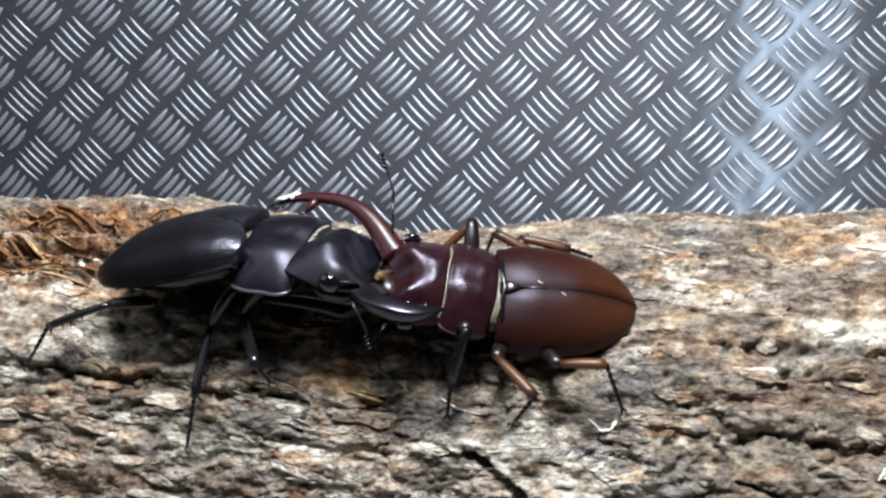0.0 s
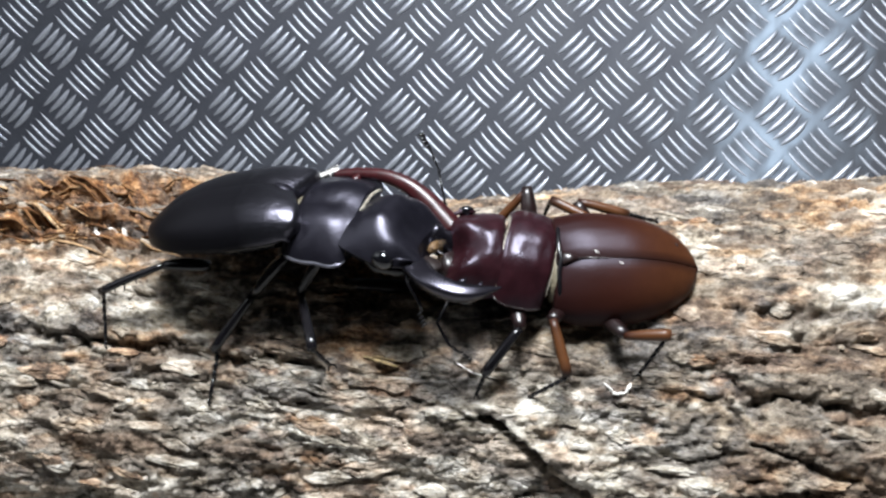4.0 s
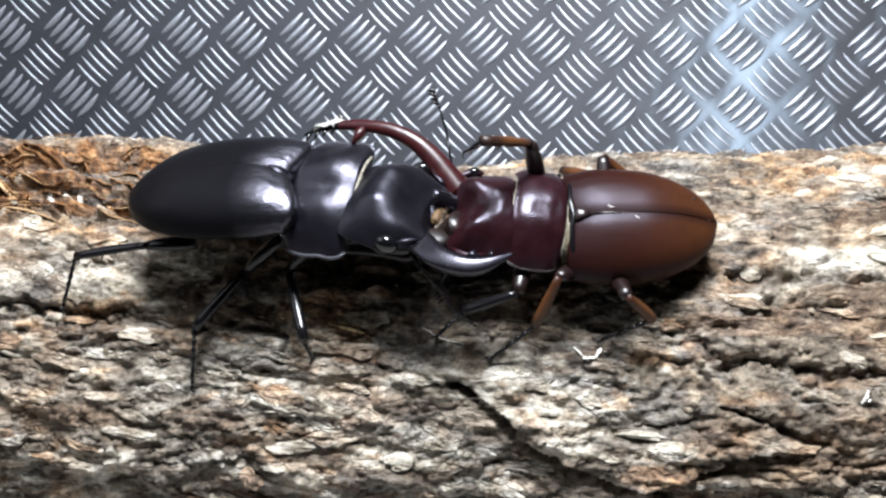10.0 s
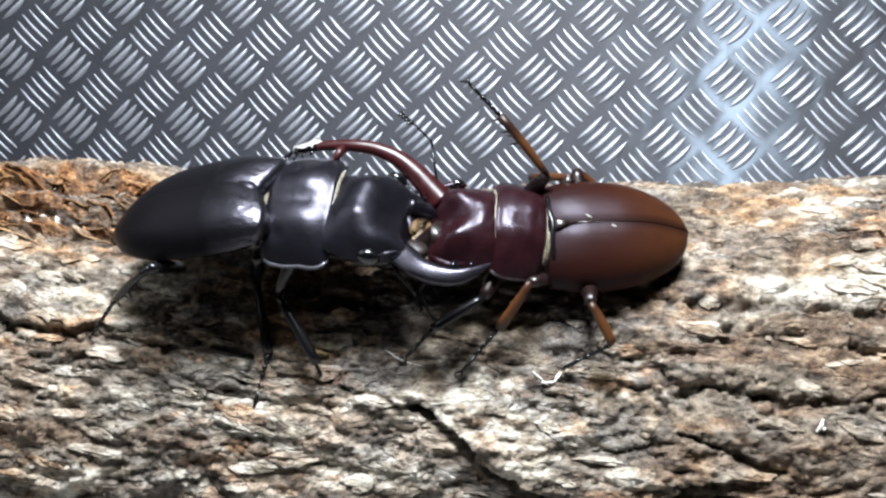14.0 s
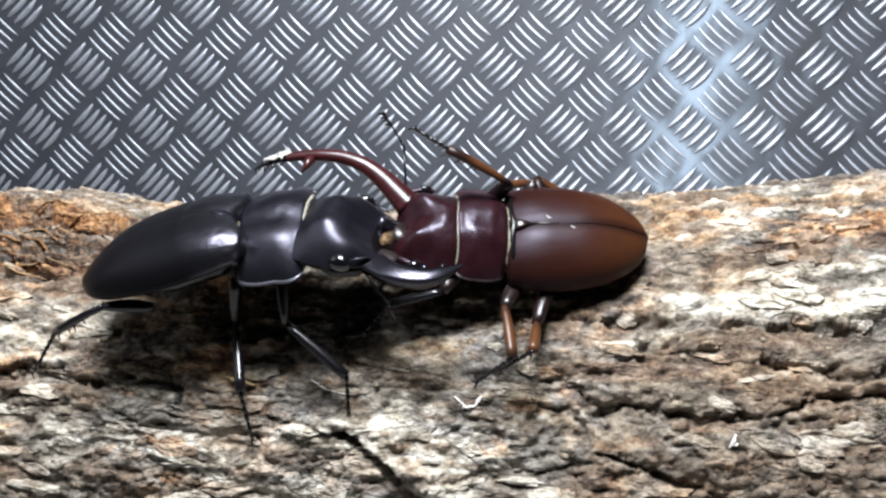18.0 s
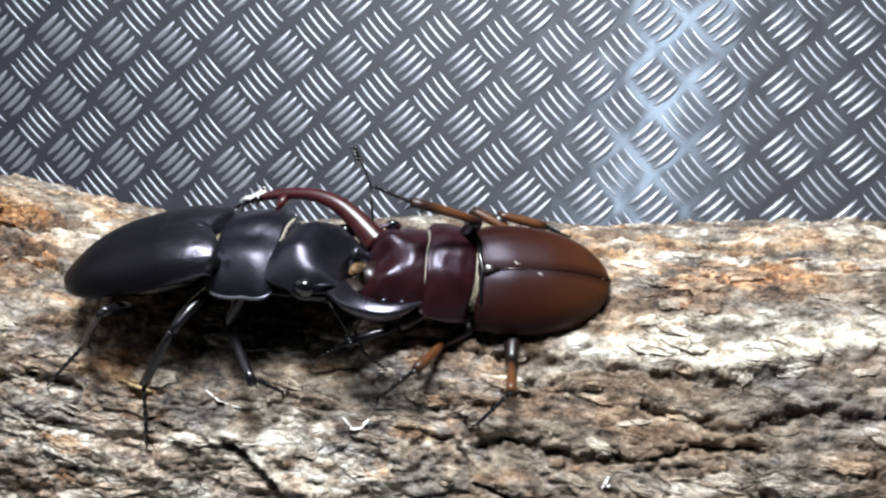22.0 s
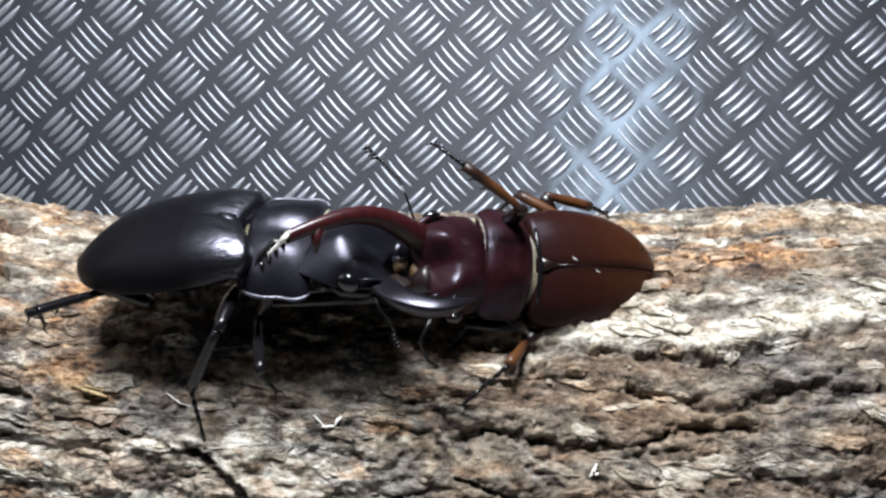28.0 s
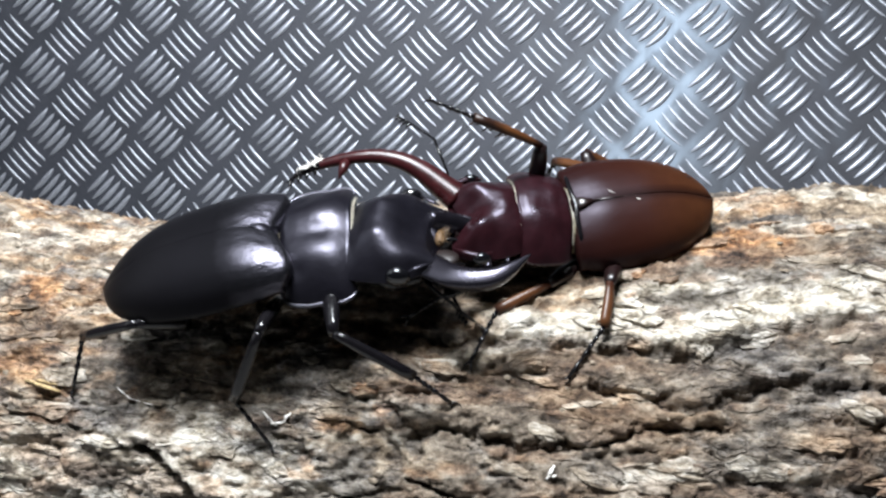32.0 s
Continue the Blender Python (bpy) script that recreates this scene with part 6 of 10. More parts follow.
    keyed(legs["front", -1][2], [
        (0, 1.69, -24.19, -18.29, 0, 50.9, 101.6), (6, 3.72, -28.17, -18.13, -0.2, 66.5, 101.4), (7, 1.77, -26.43, -16.27, 23.2, 69.5, 126.6),
        (8, 1.09, -26.8, -15.74, 7.9, 75, 110.5), (17, 11.08, -22.18, -29.25, 101, 75.8, -154.5), (18, 14, -22.35, -29.18, 88.7, 70.3, -167.3),
        (19, 15.79, -25.5, -26.76, 44.8, 74.4, 146.8), (20, 7.57, -24.01, -24.39, -46.5, 55.1, 50.6), (29.5, 1.31, -26.26, -12.78, -10.4, 71.7, 90.3),
        (30, 5.75, -24.94, -21.28, -90.9, 69.1, 6.3), (31, 6.55, -22.09, -21.43, -134.3, 54.2, -41.9), (32, 20.79, -28.62, -15.95, -114.5, 61.3, -18.6),
    ])  # tarsus
    keyed(legs["mid", 1][0], [
        (0, -3, 8.5, -5, 0.2, 3, 155.2), (1, -3, 8.5, -5, 0.3, 18.2, 148.1), (2, -3, 8.5, -5, 0.2, 7.2, 156.2), (3, -3, 8.5, -5, 0.2, 3.9, 157.7),
        (5.5, -3, 8.5, -5, 0.5, 26.9, 130.7), (6, -3, 8.5, -5, 0.4, 25.4, 135.9), (7, -3, 8.5, -5, 0.4, 25.7, 137.8), (8, -3, 8.5, -5, 0.4, 28.2, 138.2),
        (8.5, -3, 8.5, -5, 0.3, 18, 151.6), (9, -3, 8.5, -5, 0.2, 11.3, 157.2), (10, -3, 8.5, -5, 0.2, 8.8, 158), (11, -3, 8.5, -5, 0.3, 18.3, 152.6),
        (12, -3, 8.5, -5, 0.2, 8.3, 159.2), (13, -3, 8.5, -5, 0.2, 9.7, 158.7), (13.5, -3, 8.5, -5, 0.2, 5.1, 160.7), (14, -3, 8.5, -5, 0.2, -7.9, 162.8),
        (14.5, -3, 8.5, -5, 0.2, 5.7, 163), (16.5, -3, 8.5, -5, 0.4, 24.4, 141.5), (17, -3, 8.5, -5, 0.5, 27, 129.6), (18, -3, 8.5, -5, 0.5, 25.4, 133.2),
        (19, -3, 8.5, -5, 0.5, 25.5, 128.9), (20, -3, 8.5, -5, 0.6, 19.3, 109.4), (20.5, -3, 8.5, -5, 0.5, 27, 126.5), (21, -3, 8.5, -5, 0.4, 24.7, 136.4),
        (22, -3, 8.5, -5, 0.5, 26.3, 127.3), (22.5, -3, 8.5, -5, 0.6, 21.7, 101.5), (23, -3, 8.5, -5, 0.6, 15.2, 98.8), (24, -3, 8.5, -5, 0.5, 23.6, 123.6),
        (25, -3, 8.5, -5, 0.3, 19.1, 149.9), (26, -3, 8.5, -5, 0.2, -6.2, 161.8), (26.5, -3, 8.5, -5, 0.2, -15.3, 161.5),
        (28.5, -3, 8.5, -5, 0.6, 18.1, 108.8), (29, -3, 8.5, -5, 0.6, 9.4, 99.2), (29.5, -3, 8.5, -5, 0.6, 0, 91.7), (30, -3, 8.5, -5, 0.6, 20.3, 106.8),
        (30.5, -3, 8.5, -5, 0.6, -19.8, 89.3), (31, -3, 8.5, -5, 0.6, 22.9, 106.6), (31.5, -3, 8.5, -5, 0.5, 23.5, 131.2), (32, -3, 8.5, -5, 0.2, -9.9, 157.2),
    ])  # femur
    keyed(legs["mid", 1][1], [
        (0, -13.88, 13.53, -5.63, 0.1, -8.5, 8.8), (1, -12.68, 14.52, -8.74, 0, -26, 3.4), (2, -13.89, 13.3, -6.51, 0.1, -12.4, 6.4),
        (3, -14.08, 13.04, -5.81, 0.1, -8.7, 7.6), (5.5, -9.98, 16.61, -10.42, -0.1, -43, -5.2), (6, -10.78, 16.05, -10.14, 0, -38.7, -2),
        (7, -11.01, 15.76, -10.21, 0, -38.1, -0.6), (8, -10.88, 15.55, -10.67, 0, -40.4, -0.7), (8.5, -13.03, 13.93, -8.72, 0.1, -24.9, 6.2),
        (9, -13.85, 13.05, -7.35, 0.1, -16.7, 8.7), (10, -14, 12.94, -6.85, 0.1, -14, 9.1), (11, -13.12, 13.74, -8.77, 0.1, -24.9, 7),
        (12, -14.1, 12.72, -6.73, 0.1, -13.2, 9.5), (13, -14.02, 12.8, -7.03, 0.1, -14.8, 9.1), (13.5, -14.28, 12.46, -6.08, 0.1, -9.7, 10),
        (14, -14.35, 12.02, -3.36, 0.1, 3.8, 11.4), (14.5, -14.42, 11.98, -6.2, 0.1, -10, 10.7), (16.5, -11.55, 15.31, -9.96, -0.1, -34.2, -6),
        (17, -9.82, 16.74, -10.44, -0.2, -42, -15.9), (18, -10.42, 16.4, -10.15, -0.2, -38.7, -12.7), (19, -9.8, 16.93, -10.17, -0.2, -40.8, -16.5),
        (20, -6.76, 19.19, -8.96, -0.5, -45.8, -40.6), (20.5, -9.37, 17.09, -10.44, -0.3, -43.6, -19), (21, -10.89, 16.02, -10.02, -0.1, -36.8, -8.9),
        (22, -9.53, 17.06, -10.31, -0.2, -43.8, -11.8), (22.5, -5.23, 19.43, -9.43, -0.8, -52.9, -57.8), (23, -4.77, 19.94, -8.15, -0.8, -46.9, -64),
        (24, -9.09, 17.66, -9.81, -0.3, -42, -20.4), (25, -12.81, 14.19, -8.93, 0, -26.1, 1), (26, -14.33, 12.23, -3.7, 0.1, 2.3, 9.1),
        (26.5, -13.98, 12.17, -1.83, 0.1, 11.9, 9.3), (28.5, -6.68, 19.29, -8.73, -0.5, -44.8, -41.3), (29, -4.9, 20.19, -6.96, -0.7, -42, -58.3),
        (29.5, -3.35, 20.49, -5, -0.7, -31.1, -81.7), (30, -6.25, 19.28, -9.16, -0.6, -48.5, -45.7), (30.5, -2.87, 19.79, -0.93, -0.6, -13.2, -88.8),
        (31, -6.15, 19.09, -9.67, -0.7, -54, -42), (31.5, -10.25, 16.77, -9.79, 0, -39.6, -1.3), (32, -13.89, 13.09, -2.93, 0.1, 5.3, 11.7),
    ])  # tibia
    keyed(legs["mid", 1][2], [
        (0, 1.28, 15.87, -3.35, -3.9, 81.8, -81.7), (1, 1.22, 15.35, -1.94, -2.8, 87.6, -14.7), (2, 1.15, 15, -3.18, 5.3, 87.1, 33.6),
        (3, 1.11, 15.06, -3.46, 2.9, 87, 18.5), (5.5, 1.3, 15.59, 0.15, 0.2, 87.5, 1.1), (6, 1.31, 15.63, -0.45, -3.6, 87.7, -18.3),
        (7, 1.18, 15.63, -0.64, -2.3, 86.8, -15.2), (8, 0.91, 15.41, -0.62, 1, 85, 9.4), (8.5, 0.94, 15.44, -2.18, -0.9, 85.1, -8.9),
        (9, 0.83, 15.29, -2.91, -0.1, 84.1, -1), (10, 0.86, 15.31, -3.1, -0.5, 84.3, -5.5), (11, 0.83, 15.46, -2.23, -0.7, 84.2, -8.1),
        (12, 0.78, 15.22, -3.19, 0.2, 83.6, 3), (13, 0.78, 15.18, -3.08, 0.6, 83.5, 7.2), (13.5, 0.77, 15.11, -3.45, 0.8, 83.2, 10.8),
        (14, 0.81, 15.07, -4.39, 0.3, 83.3, 4), (14.5, 0.58, 14.8, -3.51, 1.4, 80.2, 25.4), (16.5, 1.2, 13.97, -1.24, 2.7, 78.1, 75.7),
        (17, 1.25, 13.57, -0.07, 2.4, 76.4, 77.9), (18, 1.39, 13.74, -0.47, 2.6, 77.3, 81.8), (19, 1.45, 13.6, -0.03, 2.5, 76.8, 83.1),
        (20, 1.46, 12.16, 2.15, 1.7, 71.1, 82.8), (20.5, 1.25, 13.44, 0.24, 2.3, 75.9, 78.1), (21, 1.38, 14.1, -0.75, 3.1, 79.7, 80.3),
        (22, 1.43, 14.76, 0.41, 5.1, 84.2, 70.9), (22.5, -0.25, 11.52, 2.94, 1.3, 66.3, 63), (23, -0.13, 10.42, 3.17, 1.1, 62, 67.7),
        (24, 1.72, 13.64, 0.56, 2.7, 78, 89.6), (25, 1.11, 14.43, -2.11, 3.8, 82.2, 66.7), (26, 0.96, 14.67, -4.33, 3.8, 84.7, 42.1),
        (26.5, 0.99, 14.62, -5.03, 4.7, 85.3, 47.7), (28.5, 1.58, 12.04, 2.19, 1.7, 70.8, 84.8), (29, 1.15, 10.39, 3.42, 1.3, 64.8, 80.3),
        (29.5, -1.42, 7.36, 3, 0.8, 47.9, 65.7), (30, 0.91, 11.93, 2.46, 1.6, 70.3, 75.8), (30.5, -2.55, 4.7, 2.63, 0.6, 33.5, 61.2),
        (31, 0.62, 13, 2.87, 2, 74.8, 65.6), (31.2667, 1.15, 14.75, 1.48, 18.1, 79.2, 7.1), (31.5, 1.69, 16.5, 0.09, -5.2, 83.7, -90.2),
        (32, 1.22, 16.22, -4.38, -1.8, 71.7, -88.2),
    ])  # tarsus
    keyed(legs["mid", -1][0], [
        (0, -3, -8.5, -5, 0, 41.1, -179.5), (1, -3, -8.5, -5, 14.9, 43.5, -157.6), (2, -3, -8.5, -5, 22.7, 31.1, -144.7),
        (3, -3, -8.5, -5, 16.2, 30.1, -157.5), (6, -3, -8.5, -5, 12.1, 39.7, -164.7), (7, -3, -8.5, -5, -0.7, 39.8, 175.5),
        (8, -3, -8.5, -5, 15.9, 34.8, -157.5), (9, -3, -8.5, -5, 9.3, 34.1, -169.1), (10, -3, -8.5, -5, 9.3, 35.5, -169.1),
        (11, -3, -8.5, -5, 12.4, 25.5, -163.1), (12, -3, -8.5, -5, 9.5, 34, -168.9), (13, -3, -8.5, -5, 10.8, 29, -166.4), (14, -3, -8.5, -5, -16, 56, 155.8),
        (17, -3, -8.5, -5, 15.7, 48.9, -165), (18, -3, -8.5, -5, -10.2, 62.5, 164.2), (19, -3, -8.5, -5, -4.2, 52.1, 171.3),
        (20, -3, -8.5, -5, -3.4, 50.7, 172.3), (21, -3, -8.5, -5, -3.5, 40.2, 172.1), (22, -3, -8.5, -5, 26.2, 10.6, -126.2),
        (22.5, -3, -8.5, -5, 25.1, 18.3, -130.4), (23, -3, -8.5, -5, 29.8, 2.6, -105.5), (24, -3, -8.5, -5, 30.3, -11.5, -113.1),
        (25, -3, -8.5, -5, 20.2, 30.5, -166.4), (25.5, -3, -8.5, -5, 33.9, 10.5, -129), (26, -3, -8.5, -5, 33.1, -13.3, -96.4),
        (28.5, -3, -8.5, -5, 33.5, -0.1, -100), (29, -3, -8.5, -5, 33.6, -2.5, -105.7), (29.5, -3, -8.5, -5, 35, -10.3, -118.3),
        (30, -3, -8.5, -5, 34.4, 13.3, -142.3), (31, -3, -8.5, -5, 46.8, 13.4, -91.9), (32, -3, -8.5, -5, 47.4, -21.1, -101),
    ])  # femur
    keyed(legs["mid", -1][1], [
        (0, -12.95, -8.59, -13.68, 0, 40.9, -108.9), (1, -11.86, -12.16, -14.08, -33, 56.4, -151.6), (2, -12.22, -15.04, -11.81, -65.1, 48, 168.5),
        (3, -13.55, -12.87, -11.61, -55.9, 38.7, -178.2), (6, -12.8, -11.19, -13.42, -12.8, 25.5, -105.4), (7, -13.11, -7.71, -13.45, -21.8, 30.4, -124.4),
        (8, -13.01, -12.65, -12.53, -31.3, 37.9, -141.2), (9, -13.74, -10.57, -12.4, -31.8, 21.4, -142.2), (10, -13.56, -10.53, -12.66, -29.1, 19.1, -134.4),
        (11, -14.4, -11.97, -10.68, -30, 16.6, -137.4), (12, -13.74, -10.61, -12.38, -32.4, 31.4, -143.1), (13, -14.22, -11.22, -11.39, -34.7, 26.4, -147.8),
        (14, -9.74, -5.47, -15.94, 2.2, 34.7, -81.6), (17, -11.39, -10.75, -14.94, -48.4, 48.1, -152.2), (18, -8.87, -6.84, -16.71, -9, 27.8, -92.6),
        (19, -11.02, -7.27, -15.41, -8.6, 18, -91.6), (20, -11.29, -7.38, -15.21, -11.3, 29.9, -98.1), (21, -12.98, -7.12, -13.53, -12.2, 16.3, -100.6),
        (22, -10.66, -18.97, -7.43, -58.1, 44.6, -178.6), (22.5, -11.12, -18.04, -9.15, -44.8, 49.6, -160.6), (23, -6.53, -21.2, -5.6, -58.4, 46.9, -178.6),
        (24, -8.08, -20.39, -2.37, -58, 40.1, -178.1), (25, -14.05, -11.18, -11.71, -42.5, 34.8, -152.9), (26, -4.44, -21.27, -1.96, -60.8, 53.6, -178.6),
        (28.5, -5.3, -21.5, -4.97, -52.8, 49.9, -168.4), (29, -6.58, -21.19, -4.43, -52.7, 49.9, -168.3), (29.5, -9.16, -19.93, -2.65, -49.9, 41.3, -164.4),
        (30, -13.17, -16.35, -8.04, -44.9, 27.5, -155.6), (31, -3.42, -21.34, -8.05, -14.4, 44.7, -106.5), (32, -5.36, -20.59, -0.26, -54.4, 48.2, -159.7),
    ])  # tibia
    keyed(legs["mid", -1][2], [
        (0, -17.13, -20.82, -24.87, 0, 61.4, -174.6), (1, -20.18, -16.66, -28.32, 49.9, 57.8, -118), (2, -23.42, -12.76, -24.53, 54.6, 44.3, -112),
        (3, -26.89, -13.29, -22.3, 53.2, 44.5, -114), (6, -16.89, -26.07, -20.79, 25.6, 64.6, -147.1), (7, -21.45, -19.88, -22.09, 58.4, 50.8, -108.9),
        (8, -23.52, -21.11, -23.04, 60.3, 54.3, -106.5), (9, -26.32, -20.32, -18.63, 69.8, 36.2, -93.4), (10, -24.86, -22.07, -18.26, 59.2, 53.7, -108.1),
        (11, -26.46, -23.06, -15.57, 31.3, 73, -138.8), (12, -25.41, -19.38, -21.28, 60, 40.7, -106), (13, -27.19, -19.37, -19.01, 59.5, 53.1, -106.7),
        (14, -7.68, -19.37, -25.69, 52, 35.8, -117.3), (17, -21.5, -16.08, -27.66, 31.5, 51.2, -146.4), (18, -9.55, -21.95, -24.68, 13.5, 76.3, -166),
        (19, -11.48, -23.53, -20.7, 14.4, 79.6, -165.1), (20, -13.38, -22.06, -23.73, -31.7, 69.5, 147.5), (21, -16, -23.25, -18.33, 15.3, 68.8, -162.7),
        (22, -22.84, -19.26, -19.43, 44.2, 66.4, -131.6), (22.5, -21.57, -21.73, -22.18, 12.3, 82.4, -164.3), (23, -18.21, -21.49, -18.09, -25.6, 68.2, 156.8),
        (24, -21.15, -20.82, -13.4, 20.2, 65.6, -153.8), (25, -26.55, -17.56, -21.47, 3.3, 54, -173.3), (26, -14.57, -21.52, -15.74, 58.1, 62.3, -110.6),
        (28.5, -16.09, -23.72, -18.05, 39.6, 80.9, -129.8), (29, -17.37, -23.42, -17.51, -22.9, 79, 166.9), (29.5, -21.54, -23.39, -13.93, 3.4, 55.4, -165.2),
        (30, -26.97, -22.62, -15.94, -16.8, 74.5, 172.8), (31, -6.87, -32.99, -20.08, -71, 72.4, 116.7), (32, -16.05, -24.54, -13, 116.5, 64.9, -56.3),
    ])  # tarsus
    keyed(legs["hind", 1][0], [
        (0, -11, 8.5, -5, 0.5, -0.9, 69.8), (1, -11, 8.5, -5, 0.6, -1.6, 74.1), (2, -11, 8.5, -5, 0.5, -2.6, 71.5), (3, -11, 8.5, -5, 0.5, -3.7, 71.1),
        (5.5, -11, 8.5, -5, 0.5, 8.3, 66.4), (6, -11, 8.5, -5, 0.5, 8.5, 63.9), (7, -11, 8.5, -5, 0.5, 7.1, 62.1), (8, -11, 8.5, -5, 0.6, -1.7, 75.9),
        (8.5, -11, 8.5, -5, 0.5, -2.4, 71.7), (9, -11, 8.5, -5, 0.5, -4.6, 70.8), (10, -11, 8.5, -5, 0.5, -4.7, 70.4), (11, -11, 8.5, -5, 0.5, -3.4, 71.6),
        (12, -11, 8.5, -5, 0.5, -5.5, 70.6), (13, -11, 8.5, -5, 0.5, -5.5, 71), (13.5, -11, 8.5, -5, 0.5, -6.5, 70.9), (14, -11, 8.5, -5, 0.5, -8.1, 70.8),
        (14.5, -11, 8.5, -5, 0.6, -8.8, 72.6), (16.5, -11, 8.5, -5, 0.6, -4.2, 79.1), (17, -11, 8.5, -5, 0.6, -5, 83.1), (18, -11, 8.5, -5, 0.6, -3.8, 81.2),
        (19, -11, 8.5, -5, 0.6, -4.1, 82.4), (20, -11, 8.5, -5, 0.6, -9.1, 90.8), (20.5, -11, 8.5, -5, 0.6, -4.6, 81.7), (21, -11, 8.5, -5, 0.6, -3.2, 76.9),
        (22, -11, 8.5, -5, 0.6, -2.9, 78.5), (22.5, -11, 8.5, -5, 0.6, 0.7, 79.8), (23, -11, 8.5, -5, 0.6, 0.8, 80.8), (24, -11, 8.5, -5, 0.6, -1.1, 75.9),
        (25, -11, 8.5, -5, 0.5, -6.7, 69.4), (26, -11, 8.5, -5, 0.6, -20, 83.1), (26.5, -11, 8.5, -5, 0.6, -17.5, 84.9), (28.5, -11, 8.5, -5, 0.6, -4.5, 83.1),
        (29, -11, 8.5, -5, 0.6, -8.9, 90.7), (29.5, -11, 8.5, -5, 0.6, -12.5, 97.3), (30, -11, 8.5, -5, 0.6, 6.8, 74.5),
        (30.5, -11, 8.5, -5, 0.6, -17.3, 98.5), (31, -11, 8.5, -5, 0.5, 7.5, 70.9), (31.5, -11, 8.5, -5, 0.5, -1, 70.5), (32, -11, 8.5, -5, 0.5, -8.9, 66.1),
    ])  # femur
    keyed(legs["hind", 1][1], [
        (0, -6.67, 20.23, -4.8, -0.3, -14, -152.2), (1, -7.58, 20.52, -4.65, -0.3, -15.3, -146.8), (2, -7.04, 20.34, -4.43, -0.3, -10.1, -147.9),
        (3, -6.95, 20.3, -4.18, -0.3, -7, -148.6), (5.5, -6.06, 19.84, -6.79, -0.4, -25.9, -144.2), (6, -5.55, 19.6, -6.86, -0.3, -24.5, -146.4),
        (7, -5.19, 19.46, -6.55, -0.3, -21.1, -147.8), (8, -7.95, 20.62, -4.63, -0.3, -17.4, -146.8), (8.5, -7.08, 20.36, -4.48, -0.3, -11.4, -149.9),
        (9, -6.9, 20.27, -4, -0.3, -5.1, -150.3), (10, -6.82, 20.24, -3.98, -0.3, -4.7, -150.6), (11, -7.05, 20.34, -4.26, -0.3, -8.7, -150.1),
        (12, -6.87, 20.24, -3.79, -0.3, -2.4, -150.5), (13, -6.95, 20.27, -3.8, -0.3, -2.6, -150), (13.5, -6.93, 20.23, -3.58, -0.3, 0.1, -150),
        (14, -6.93, 20.19, -3.23, -0.3, 4.4, -150.2), (14.5, -7.31, 20.29, -3.08, -0.3, 6.4, -148.8), (16.5, -8.64, 20.74, -4.08, -0.4, -11.3, -139.4),
        (17, -9.51, 20.86, -3.91, -0.4, -14.6, -135.4), (18, -9.09, 20.82, -4.17, -0.4, -15.7, -136.5), (19, -9.36, 20.86, -4.1, -0.4, -17, -135),
        (20, -11.16, 20.84, -3.03, -0.5, -17.7, -126.6), (20.5, -9.21, 20.83, -4, -0.4, -13.5, -136.6), (21, -8.18, 20.66, -4.3, -0.4, -12.2, -141.1),
        (22, -8.51, 20.73, -4.36, -0.4, -15.9, -141.6), (22.5, -8.78, 20.8, -5.15, -0.5, -24.3, -129.2), (23, -8.99, 20.84, -5.16, -0.5, -24.5, -125.3),
        (24, -7.95, 20.62, -4.77, -0.4, -17, -140.4), (25, -6.64, 20.12, -3.54, -0.3, 1.2, -149.3), (26, -9.59, 20.16, -0.73, -0.7, 45.3, -119.6),
        (26.5, -9.95, 20.38, -1.25, -0.7, 45.1, -117.8), (28.5, -9.5, 20.87, -4.02, -0.4, -15.9, -132.8), (29, -11.16, 20.85, -3.06, -0.5, -12.8, -126.7),
        (29.5, -12.54, 20.6, -2.29, -0.5, -10.8, -123.2), (30, -7.68, 20.46, -6.49, -0.5, -28, -130.7), (30.5, -12.77, 20.3, -1.28, -0.6, -10.8, -107.7),
        (31, -6.95, 20.21, -6.63, -0.4, -27.4, -137.8), (31.5, -6.84, 20.28, -4.79, -0.3, -14.3, -151.1), (32, -5.99, 19.79, -3.08, -0.2, 5.9, -155.8),
    ])  # tibia
